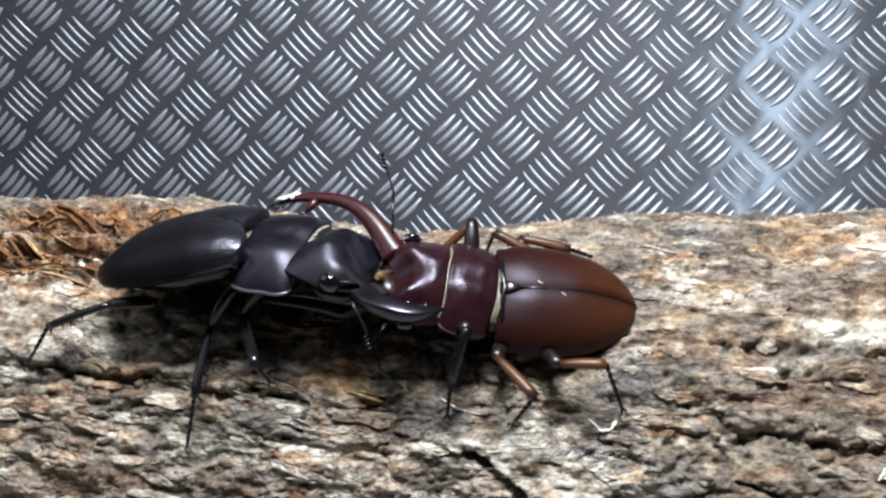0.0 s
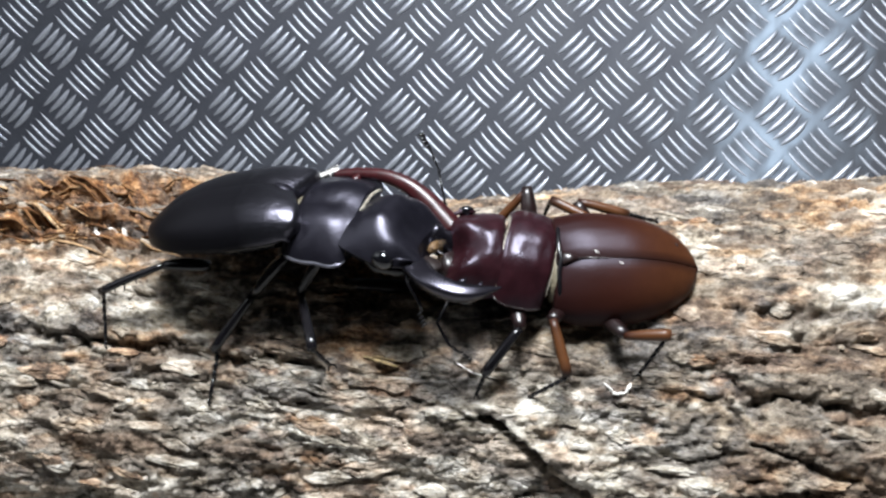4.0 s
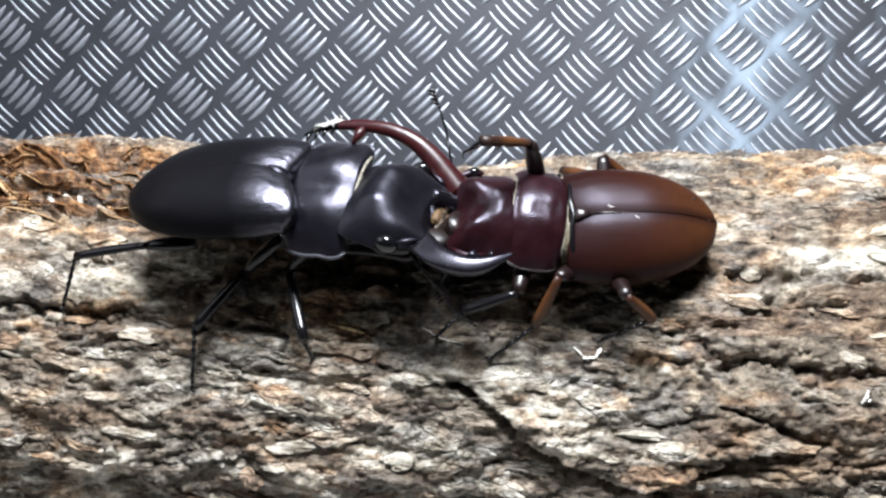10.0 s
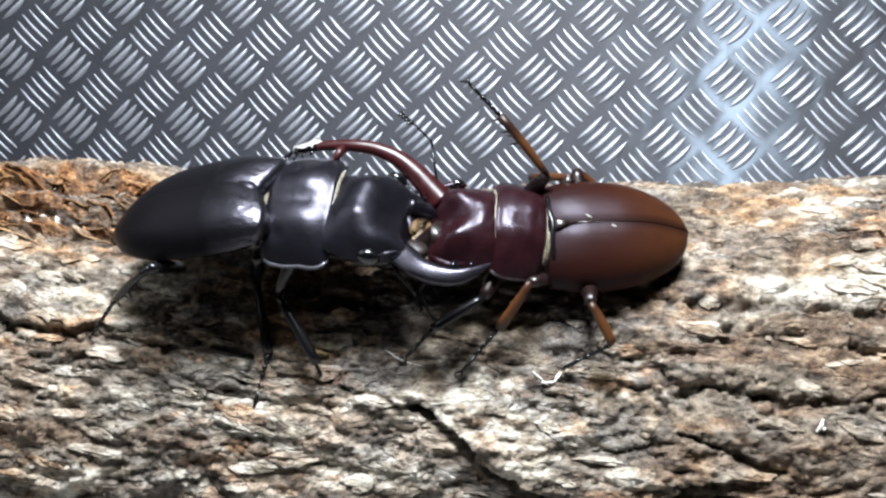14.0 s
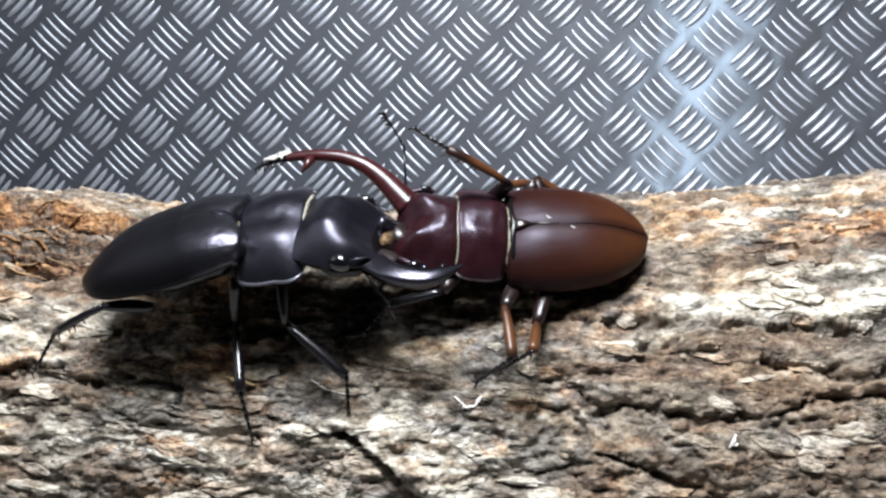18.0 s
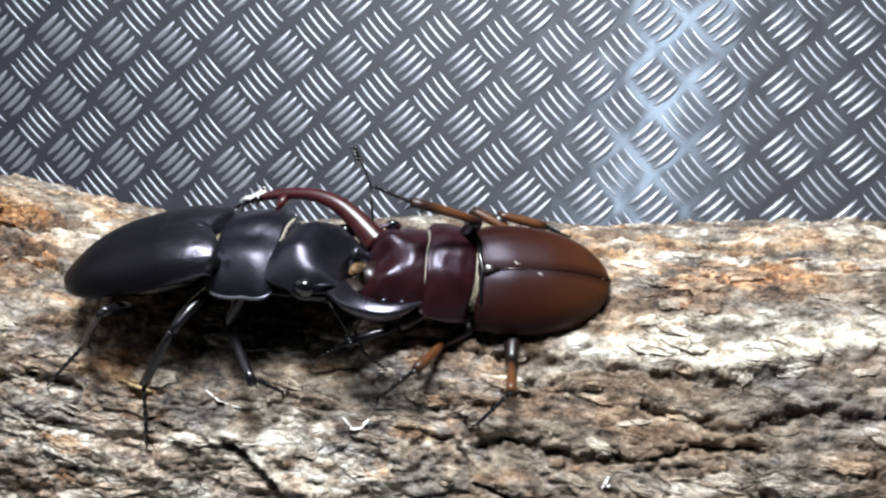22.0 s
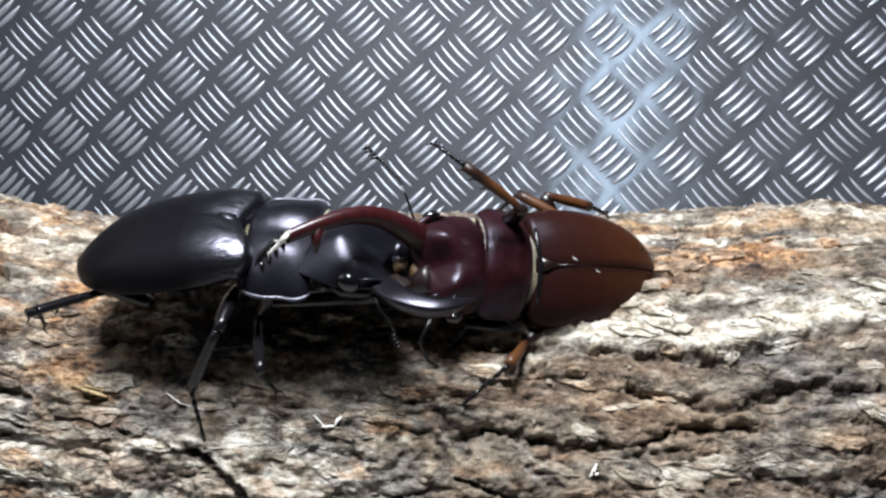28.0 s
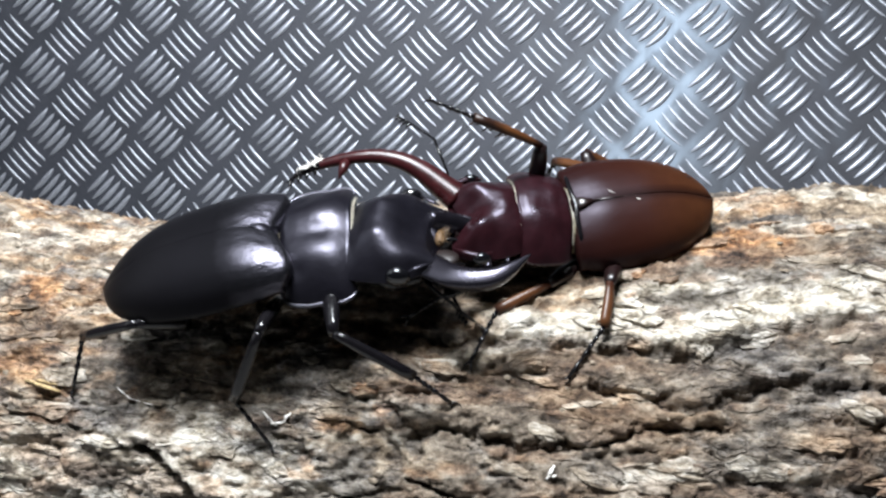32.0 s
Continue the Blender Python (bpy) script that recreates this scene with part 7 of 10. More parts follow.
    keyed(legs["hind", 1][2], [
        (0, -20.83, 12.75, -0.81, 0.1, 65, 175.6), (1, -20.9, 11.82, -0.29, 0.4, 64.2, 161), (2, -20.81, 11.72, -1.52, 0.4, 63.2, 159.9),
        (3, -20.93, 11.77, -2.17, 0.5, 64.1, 159.4), (5.5, -18.09, 11.15, 0.41, 0.3, 48.5, 162.8), (6, -18.06, 11.29, -0.02, 0.2, 48.5, 163.9),
        (7, -18.23, 11.27, -0.61, 0.3, 49.4, 163.6), (8, -21.12, 11.99, 0.31, 0.4, 65.9, 161.7), (8.5, -21.07, 12.24, -1.21, 0.3, 66.2, 166.1),
        (9, -21.18, 12.13, -2.54, 0.4, 67.1, 164.1), (10, -21.16, 12.18, -2.64, 0.4, 67, 165.3), (11, -21.2, 12.22, -1.76, 0.4, 67.2, 165.4),
        (12, -21.21, 12.11, -3.09, 0.4, 67.5, 163.5), (13, -21.23, 12.02, -3.05, 0.5, 67.4, 161.2), (13.5, -21.23, 12, -3.62, 0.5, 67.6, 160.1),
        (14, -21.21, 12.01, -4.5, 0.5, 67.9, 160.7), (14.5, -21.33, 11.79, -4.92, 0.8, 68.4, 148.7), (16.5, -20.93, 10.21, -0.86, 0.7, 58.8, 141),
        (17, -20.88, 9.65, 0.25, 0.7, 57.5, 139.6), (18, -20.6, 9.88, 0.31, 0.6, 57.2, 143.2), (19, -20.52, 9.7, 0.72, 0.6, 56.6, 143.2),
        (20, -20.54, 8.22, 1.98, 0.7, 53.7, 137.3), (20.5, -20.86, 9.8, -0.14, 0.7, 57.5, 139.8), (21, -20.73, 10.52, -0.82, 0.6, 58.9, 145.1),
        (22, -20.94, 10.87, 0.15, 0.6, 61.9, 148.6), (22.5, -18.28, 9.14, 1.63, 0.4, 45.7, 152.3), (23, -17.66, 8.58, 1.69, 0.4, 41.9, 152.3),
        (24, -20.11, 10.55, 0.05, 0.5, 56.6, 150.7), (25, -20.83, 11.71, -3.88, 0.6, 62, 152.9), (26, -15.32, 10.08, -12.46, 0.2, 24.5, 160),
        (26.5, -15.38, 10.07, -12.93, 0.2, 23.8, 160), (28.5, -20.27, 9.22, 0.49, 0.6, 53.8, 141.2), (29, -20.78, 7.95, 0.6, 0.7, 51.5, 132.1),
        (29.5, -21.41, 7.04, 0.81, 0.7, 50.5, 125.4), (30, -17.19, 9.41, 1.25, 0.3, 41.1, 156.4), (30.5, -17.68, 4.86, 1.81, 0.4, 34.9, 143.4),
        (31, -17.8, 10.36, 0.96, 0.3, 45.6, 158.9), (31.5, -20.84, 12.57, -0.71, 0.2, 65.2, 170.6), (32, -20.96, 13.06, -4.77, -0.4, 64.1, -161.8),
    ])  # tarsus
    keyed(legs["hind", -1][0], [
        (0, -23, -8.5, -5, 0, -17.7, -162.7), (1, -23, -8.5, -5, 0.8, -1.3, -167.4), (1.5, -23, -8.5, -5, -6.4, -23.5, -135.4),
        (2, -23, -8.5, -5, -28.3, -37.2, -93.7), (2.5, -23, -8.5, -5, -0.2, -31.1, -141.7), (3, -23, -8.5, -5, 13.7, -10.9, -178.8),
        (6, -23, -8.5, -5, 2.4, -30.6, -148.1), (7, -23, -8.5, -5, 13, -2.1, 176.7), (8, -23, -8.5, -5, 13, 2.2, -173.7),
        (9, -23, -8.5, -5, 13.2, -10.7, -176.7), (10, -23, -8.5, -5, 12.6, -8.2, -173.3), (10.5, -23, -8.5, -5, -2.9, -30.5, -129.4),
        (11, -23, -8.5, -5, -34.1, -33.7, -73.9), (12, -23, -8.5, -5, -34.7, -39.8, -73), (13, -23, -8.5, -5, -23.9, -40.2, -89.6),
        (14, -23, -8.5, -5, -18.1, -44.5, -98.3), (17, -23, -8.5, -5, 22.2, -32, -159.3), (18, -23, -8.5, -5, 28.2, -27.4, -171.5),
        (19, -23, -8.5, -5, 28.1, -29.9, -171.2), (20, -23, -8.5, -5, 34.8, 10.5, 152.6), (20.5, -23, -8.5, -5, 33.5, -13.6, -163.2),
        (21, -23, -8.5, -5, 13.4, -29, -111.6), (22, -23, -8.5, -5, 5.6, -32.6, -96.3), (22.5, -23, -8.5, -5, 12.7, -26.3, -110.7),
        (23, -23, -8.5, -5, 1.7, -29.4, -87.6), (24, -23, -8.5, -5, 20.1, -38.8, -119.6), (25, -23, -8.5, -5, -0.3, -37.1, -87),
        (26, -23, -8.5, -5, 26.8, -58.2, -122.6), (28.5, -23, -8.5, -5, 81.3, -13.5, 159.1), (29, -23, -8.5, -5, 60.1, -42.5, -158.7),
        (29.2667, -23, -8.5, -5, 76, 1.5, 160.8), (29.5, -23, -8.5, -5, 57.4, 44.7, 118.4), (30, -23, -8.5, -5, 67.6, -10, 148),
        (31, -23, -8.5, -5, 67.1, -11.3, 150.5), (32, -23, -8.5, -5, 41.1, -42.8, -157.5),
    ])  # femur
    keyed(legs["hind", -1][1], [
        (0, -33.19, -11.67, -1.59, 0, 8.1, 176.3), (1, -33.93, -10.95, -4.75, -1.7, 26.1, 170.6), (2, -23.57, -17.41, 1.76, -2.6, 29.1, 168.6),
        (3, -34, -8.73, -2.88, 1.2, 13, 179), (6, -31.18, -13.59, 0.71, 4.2, 6, -162.5), (7, -34.17, -7.85, -4.59, 4.3, -4.7, -158.2),
        (8, -34.13, -9.72, -5.43, 3.6, 12.5, -168.5), (9, -33.99, -9.13, -2.91, 4, -1.4, -164.4), (10, -34.01, -9.8, -3.4, 3.7, 3.9, -177.3),
        (11, -20.42, -17.45, 1.21, -0.8, 36.8, 170.4), (12, -20.48, -16.73, 2.17, 4.7, 36.5, 179.5), (13, -22.95, -17.05, 2.23, -0.1, 34, 171.3),
        (14, -24.15, -16.41, 2.84, 0.3, 31.2, 172), (17, -31.89, -11.86, 0.93, -4.7, 16.1, 159.7), (18, -32.84, -9.97, 0.15, -4, 16.1, 162.2),
        (19, -32.6, -9.98, 0.58, -2, 8, 171.9), (19.5, -32.69, -6.71, -3.23, 1.7, -0.2, -137.2), (20, -32.77, -3.43, -7.04, -2.3, -8.3, -86.3),
        (20.5, -29.69, -10.52, -3.31, -3.3, 10.3, -136.5), (21, -26.6, -17.61, 0.43, -19.2, 21, 168.9), (22, -24.04, -17.88, 1.03, -28.2, 38.3, 150.9),
        (22.5, -26.56, -17.89, -0.03, -33.6, 50.7, 143.2), (23, -22.59, -18.25, 0.49, -32.6, 38.9, 144.7), (24, -27.31, -16.09, 2.02, -18.6, 27.5, 169.8),
        (25, -22.53, -17.42, 1.75, -30.1, 35.2, 148), (26, -26.18, -13.47, 4.52, -16.3, 36, 171.6), (27.2667, -29.68, -9.04, 1.06, -4.1, 2.2, -153.7),
        (28.5, -33.18, -4.62, -2.39, -13.3, -32.4, -120.7), (28.7333, -31.94, -8.06, 0.08, 4.8, -17.4, -161.8), (29, -30.7, -11.5, 2.56, 8.8, 4.4, 164.3),
        (29.5, -26.78, -1.5, -12.88, -0, -18.7, -133.4), (30, -32.35, -2.65, -3.06, -6, 3.7, -90.4), (31, -32.56, -3.09, -2.81, -6, -3.6, -106.3),
        (31.5, -31.58, -7.37, -0.1, -9.1, 10.8, -153), (32, -30.59, -11.65, 2.61, -22.4, 18.1, 157.1),
    ])  # tibia
    keyed(legs["hind", -1][2], [
        (0, -51.17, -10.49, -4.16, 0, 40.1, 178.8), (1, -50.05, -8.28, -12.76, 12.2, 16.7, -156.4), (2, -39.15, -14.25, -7.1, -1.3, 47.9, 179.6),
        (3, -51.73, -8.42, -6.97, 48.2, 57.1, -120.3), (6, -48.45, -19.02, -1.19, -1.8, 75.7, -173.6), (7, -51.02, -14.57, -3.1, 23.5, 62.8, -146.8),
        (8, -51.54, -13.25, -9.36, 26.5, 52.6, -143.3), (9, -51.51, -14.04, -2.46, 25.2, 48.8, -144.9), (10, -52.15, -10.66, -4.64, 33.2, 50.5, -134.5),
        (11, -34.79, -15.02, -9.68, 7.4, 37.8, -170.7), (12, -35.11, -16.61, -8.66, 7.8, 40, -170), (13, -37.86, -14.78, -7.96, 6.8, 45.1, -171.5),
        (14, -39.57, -14.25, -6.58, 5.8, 37.1, -173), (17, -48.29, -5.79, -4.13, -6.8, 41.7, 167.3), (18, -49.48, -4.61, -4.9, -0.3, 38.2, 177.4),
        (19, -50.44, -7.45, -1.96, 1.8, 37.8, -179.1), (20, -31.61, -21.4, -4.41, -29.3, 21.4, 122.5), (21, -43.28, -14.35, -6.09, -3.6, 26.4, -178.8),
        (22, -36.52, -10.93, -10.25, 0.4, 29.4, -170.2), (22.5, -35.79, -10.99, -14.12, 1.5, 33.1, -168.2), (23, -34.16, -10.06, -10.92, 0.8, 32.6, -169.5),
        (24, -43.2, -13.24, -6.4, -9.8, 34.5, 171.5), (25, -35.13, -9.53, -8.74, -13.5, 38.9, 165.4), (26, -40.75, -11.32, -6.19, -6.4, 46.4, 175.8),
        (28.5, -41.03, -17.84, 7.35, -46.3, 52.3, 124.7), (29, -48.17, -6.6, 1.17, -40.9, 60.6, 131.2), (29.5, -38.62, -14.02, -7.03, -5.4, 41.6, 175.3),
        (30, -32.49, -20.81, -4.24, -28.5, 39, 140.2), (31, -37.66, -20.52, -1.67, -25.9, 47.2, 144.1), (32, -46.53, -4.91, -3.03, 30.5, 48, -144.1),
    ])  # tarsus
    root, prono, head, legs = RED_BEETLE
    keyed(root, [
        (0, 233.87, -315.11, -118.04, -62.7, -2.3, -164.9), (0.5, 234.03, -315.74, -118.45, -63.4, -2.3, -165.8),
        (1, 234.4, -315.6, -117.74, -64.1, -2.2, -167), (1.5, 235.85, -315.21, -119.11, -67.9, 0.1, -168.6), (2, 236.9, -313.22, -119.48, -71.8, 2.3, -170.9),
        (2.5, 239.37, -312.16, -119.48, -70.7, 1.7, -171.2), (3, 241.4, -312.95, -119.21, -69.4, 1.3, -170.7),
        (3.5, 243.68, -313.11, -118.69, -69.1, 1.1, -169.9), (5.5, 242.1, -318.03, -118.87, -66.5, 1.5, -172.3),
        (6, 241.76, -318.06, -117.58, -66.3, 2.3, -171.5), (6.5, 242.97, -319.03, -117.84, -65.9, 2.2, -170.7),
        (7, 245.67, -318.59, -118.32, -64.2, 0.5, -169.2), (7.5, 247.64, -318.2, -118.45, -65, 0.7, -167.7), (8, 248.5, -318.03, -118.28, -66.2, 1.2, -167.8),
        (8.5, 251.07, -318.65, -118.57, -64.3, 0.6, -168.2), (9, 253.75, -318.72, -118.02, -62.3, 0.7, -168.2),
        (9.5, 254.32, -319.17, -117.7, -64.8, 1.6, -170.6), (10, 253.07, -318.79, -117.42, -67.1, 2.5, -173.3),
        (10.5, 253.66, -316.38, -115.93, -68, 3.4, -170.5), (11, 253.99, -316.78, -115.88, -69, 4.1, -169.8),
        (11.5, 253.98, -318.1, -116.61, -67.6, 5.9, -172.7), (12, 254.12, -317.95, -116.4, -66.2, 4.9, -173.1),
        (12.5, 254.37, -317.23, -116.3, -66.8, 5.2, -171.6), (13, 254.79, -315.86, -115.22, -67.2, 5.6, -171.3),
        (13.5, 257.04, -315.86, -114.95, -67.6, 5.2, -171.4), (14, 256.7, -315.07, -113.63, -66.3, 4.3, -168.3),
        (14.5, 256.61, -316.67, -114.02, -65.8, 6.9, -170.9), (16.5, 264.34, -311.11, -108.73, -63.4, 5.7, -167.2),
        (17, 265.06, -311.26, -107.93, -63.3, 2.6, -170.6), (17.5, 265.97, -311.95, -108, -61.7, 1.5, -169.2),
        (18, 266.48, -310.83, -107.9, -59.7, 0.4, -169.7), (18.5, 267.2, -311.17, -108.35, -62.9, 1.1, -168.2),
        (19, 267.91, -310.26, -108.68, -65.9, 1.7, -166), (19.5, 270.43, -313.36, -109.86, -66.1, -0.9, -165.4),
        (20, 272.09, -311.13, -109.76, -66.3, -2.7, -164.5), (20.5, 274.02, -311.66, -110.1, -67.3, 0.2, -170.1),
        (21, 276.82, -313.31, -110.04, -69.2, 5.3, -173.1), (21.5, 281.83, -309.83, -109.09, -66.8, 3.8, -170.7),
        (22, 282.26, -309.35, -109.36, -66.2, 2.6, -165.1), (22.5, 282.08, -312.76, -109.62, -87, 7, -163.5),
        (23, 283.04, -309.74, -110.29, -64.6, 6.7, -169.5), (23.5, 287.7, -307.2, -108.31, -66.4, 6.5, -169.6),
        (24, 290.5, -308.77, -108.87, -69, 4.8, -165.5), (24.5, 293.15, -310.33, -108.46, -70.8, 2.5, -160.9), (25, 295.08, -304.9, -108.2, -71, 1, -159.6),
        (25.5, 296.76, -308.14, -108.84, -78.4, 1.4, -157.5), (26, 297.81, -308.65, -108.22, -83.5, 0.6, -157.6),
        (26.5, 298.6, -310.89, -108.97, -82.1, 0.7, -156.1), (28.5, 300.06, -309.4, -109.54, -83.1, 1.6, -155.5),
        (29, 302.54, -309.09, -109.01, -77.8, -0.7, -155.6), (29.5, 308.76, -299.08, -97.88, -68.9, 8.8, -158.9),
        (30, 303.86, -298.12, -96.87, -55.8, 0.8, -156.2), (30.5, 306.42, -299.08, -97.01, -52.6, 3.9, -158.5),
        (31, 307.48, -296.37, -96.95, -49.6, 7.1, -160.5), (31.5, 313.58, -297.14, -99.01, -55.8, 8.8, -162.7),
        (32, 315.82, -299.24, -99.63, -62.1, 10.2, -165),
    ], LAY)
    keyed(prono, [
        (0, 0, 0, 0, 7.2, -5.7, -7.8), (0.5, 0, 0, 0, 5.4, -6.3, -7.1), (1, 0, 0, 0, 3.7, -7, -6.5), (1.5, 0, 0, 0, 5, -8, -10.3),
        (2, 0, 0, 0, 6.4, -8.3, -14.3), (2.5, 0, 0, 0, 5.6, -5.8, -13.5), (3, 0, 0, 0, 4.9, -4.4, -12.4), (3.5, 0, 0, 0, 4.8, -5, -11.2),
        (5.5, 0, 0, 0, 5, -5.8, -14.1), (6, 0, 0, 0, 4.8, -6.2, -13.2), (6.5, 0, 0, 0, 4.8, -5.6, -13.2), (7, 0, 0, 0, 4.7, -5.7, -12),
        (7.5, 0, 0, 0, 4.9, -6.5, -12.4), (8, 0, 0, 0, 4.9, -6.4, -12.6), (8.5, 0, 0, 0, 2.6, -3.1, -10.4), (9, 0, 0, 0, 0.4, -0.3, -8.8),
        (9.5, 0, 0, 0, 1.8, -3.3, -8.5), (10, 0, 0, 0, 3.2, -6.4, -7.8), (10.5, 0, 0, 0, 3.8, -4.8, -7.3), (11, 0, 0, 0, 4.5, -3.9, -6.9),
        (11.5, 0, 0, 0, 3.1, -2.9, -6.6), (12, 0, 0, 0, 1.8, -3.3, -5.8), (12.5, 0, 0, 0, 2.4, -4.5, -6.5), (13, 0, 0, 0, 3, -5.4, -7.3),
        (13.5, 0, 0, 0, 2.4, -3, -7.5), (14, 0, 0, 0, 2.7, -6.8, -6.7), (14.5, 0, 0, 0, 2.7, -8.6, -7.4), (16.5, 0, 0, 0, 0.7, -8.1, -3.9),
        (17, 0, 0, 0, 0.1, -8.1, -1.6), (17.5, 0, 0, 0, 0.2, -8.2, -1.6), (18, 0, 0, 0, 0.2, -7.8, -1.2), (18.5, 0, 0, 0, 1.1, -6, -3.9),
        (19, 0, 0, 0, 1.9, -3.8, -6.9), (19.5, 0, 0, 0, 2.7, -3.8, -6.1), (20, 0, 0, 0, 3.4, -2.2, -6.7), (20.5, 0, 0, 0, 3.1, -2.1, -6.5),
        (21, 0, 0, 0, 3, -5.1, -5.3), (21.5, 0, 0, 0, 3, -4.1, -6.3), (22, 0, 0, 0, 3.2, -4.8, -7.1), (22.5, 0, 0, 0, 6, -9.1, -6.6),
        (23, 0, 0, 0, 6.3, -15.4, -8.1), (23.5, 0, 0, 0, 5.3, -10.8, -8.2), (24, 0, 0, 0, 4.5, -8.7, -8.6), (24.5, 0, 0, 0, 4.4, -7.5, -5.5),
        (25, 0, 0, 0, 4.6, -3, -7.4), (25.5, 0, 0, 0, 5.2, -5.3, -4.8), (26, 0, 0, 0, 5.6, -4.3, -2.9), (26.5, 0, 0, 0, 5.5, -3.5, -3.9),
        (28.5, 0, 0, 0, 5.1, -2.4, -4.3), (29, 0, 0, 0, 4.8, -0.9, -4.8), (29.5, 0, 0, 0, 1.1, -8.4, -0), (30, 0, 0, 0, 2.9, -3, -3.4),
        (30.5, 0, 0, 0, 0.7, -4.8, -1), (31, 0, 0, 0, -1.7, -6.6, 1.5), (31.5, 0, 0, 0, 1.1, -7.3, -0.8), (32, 0, 0, 0, 3.9, -7.9, -3.3),
    ])
    keyed(head, [
        (0, 12.82, -1.76, 1.29, 2.9, 8.7, -1.2), (0.5, 12.82, -1.59, 1.42, 4, 7.6, -0.1), (1, 12.82, -1.45, 1.58, 5.1, 6, 0.6),
        (1.5, 12.67, -2.3, 1.8, 4.9, 6.5, 1.1), (2, 12.46, -3.18, 1.87, 4.4, 8, 1.6), (2.5, 12.57, -3.03, 1.32, 4.1, 10.6, 2.1),
        (3, 12.66, -2.78, 1.01, 4, 11.2, 2.5), (3.5, 12.7, -2.51, 1.13, 4.2, 10.5, 2.3), (5.5, 12.54, -3.15, 1.32, 4.4, 11, -1.5),
        (6, 12.58, -2.95, 1.41, 5.1, 9.9, -1.9), (6.5, 12.6, -2.95, 1.27, 5.5, 9.7, -1.7), (7, 12.65, -2.69, 1.3, 5.7, 8.1, -0.2),
        (7.5, 12.62, -2.78, 1.46, 6.1, 8, 0.2), (8, 12.61, -2.82, 1.46, 6.1, 9, -0.4), (8.5, 12.77, -2.34, 0.7, 5.7, 9.4, 1.2),
        (9, 12.85, -1.99, 0.07, 4.9, 8.9, 2.9), (9.5, 12.84, -1.93, 0.75, 6.4, 7.7, 0.9), (10, 12.8, -1.76, 1.46, 7.8, 6.1, 0.2),
        (10.5, 12.85, -1.65, 1.09, 6.7, 7.3, -2), (11, 12.88, -1.57, 0.88, 6, 7.7, -2.4), (11.5, 12.9, -1.49, 0.67, 5.8, 8.6, -1.9),
        (12, 12.91, -1.3, 0.74, 5.9, 7.4, -1.4), (12.5, 12.88, -1.47, 1.03, 6, 7.8, -2.9), (13, 12.84, -1.65, 1.21, 6, 9, -5),
        (13.5, 12.87, -1.69, 0.69, 6, 14.5, -4.3), (14, 12.82, -1.51, 1.54, 6.4, 7.4, -4.4), (14.5, 12.75, -1.65, 1.95, 6.3, 4.8, -6.3),
        (16.5, 12.84, -0.87, 1.84, 6.1, 5.7, -7), (17, 12.87, -0.36, 1.83, 6.2, 5.8, -5.5), (17.5, 12.86, -0.36, 1.84, 6.1, 5.9, -5.7),
        (18, 12.88, -0.27, 1.76, 6, 6.5, -6), (18.5, 12.9, -0.87, 1.37, 6.9, 7.4, -3.8), (19, 12.88, -1.55, 0.87, 7.8, 8.8, -3.4),
        (19.5, 12.9, -1.39, 0.86, 7, 7.9, 0), (20, 12.9, -1.52, 0.49, 6.1, 9.9, 1.1), (20.5, 12.91, -1.46, 0.47, 6.4, 12.2, -2),
        (21, 12.89, -1.19, 1.15, 6.7, 9.1, -1.4), (21.5, 12.89, -1.43, 0.94, 7.6, 13.1, -3.6), (22, 12.85, -1.6, 1.1, 8.5, 14, -2.3),
        (22.5, 12.75, -1.49, 2.06, -1.9, -6.5, 8.9), (23, 12.41, -1.76, 3.46, 9.2, 1.3, -1.5), (23.5, 12.64, -1.82, 2.43, 9.5, 5.8, -2.8),
        (24, 12.7, -1.92, 1.97, 9.8, 6, 0), (24.5, 12.83, -1.23, 1.7, 9.5, 8.5, 3), (25, 12.88, -1.66, 0.67, 8.4, 16.6, -1.7),
        (25.5, 12.9, -1.09, 1.21, 6.9, 4.7, 3.2), (26, 12.95, -0.66, 0.98, 5.5, 0.3, 7), (26.5, 12.94, -0.89, 0.8, 5.6, 4, 9.7),
        (28.5, 12.95, -0.97, 0.55, 3.6, 1.7, 12.8), (29, 12.95, -1.1, 0.2, 3.6, 4.6, 15), (29.5, 12.86, -0.01, 1.91, 8.1, -1.9, 9.9),
        (30, 12.96, -0.78, 0.68, 8.6, 0.7, 13.7), (30.5, 12.95, -0.22, 1.1, 6.2, -1.4, 11.3), (31, 12.91, 0.35, 1.49, 3.8, -3.5, 9),
        (31.5, 12.89, -0.19, 1.66, 6.6, -0, 2.8), (32, 12.85, -0.73, 1.8, 9, 3.8, -3.2),
    ])
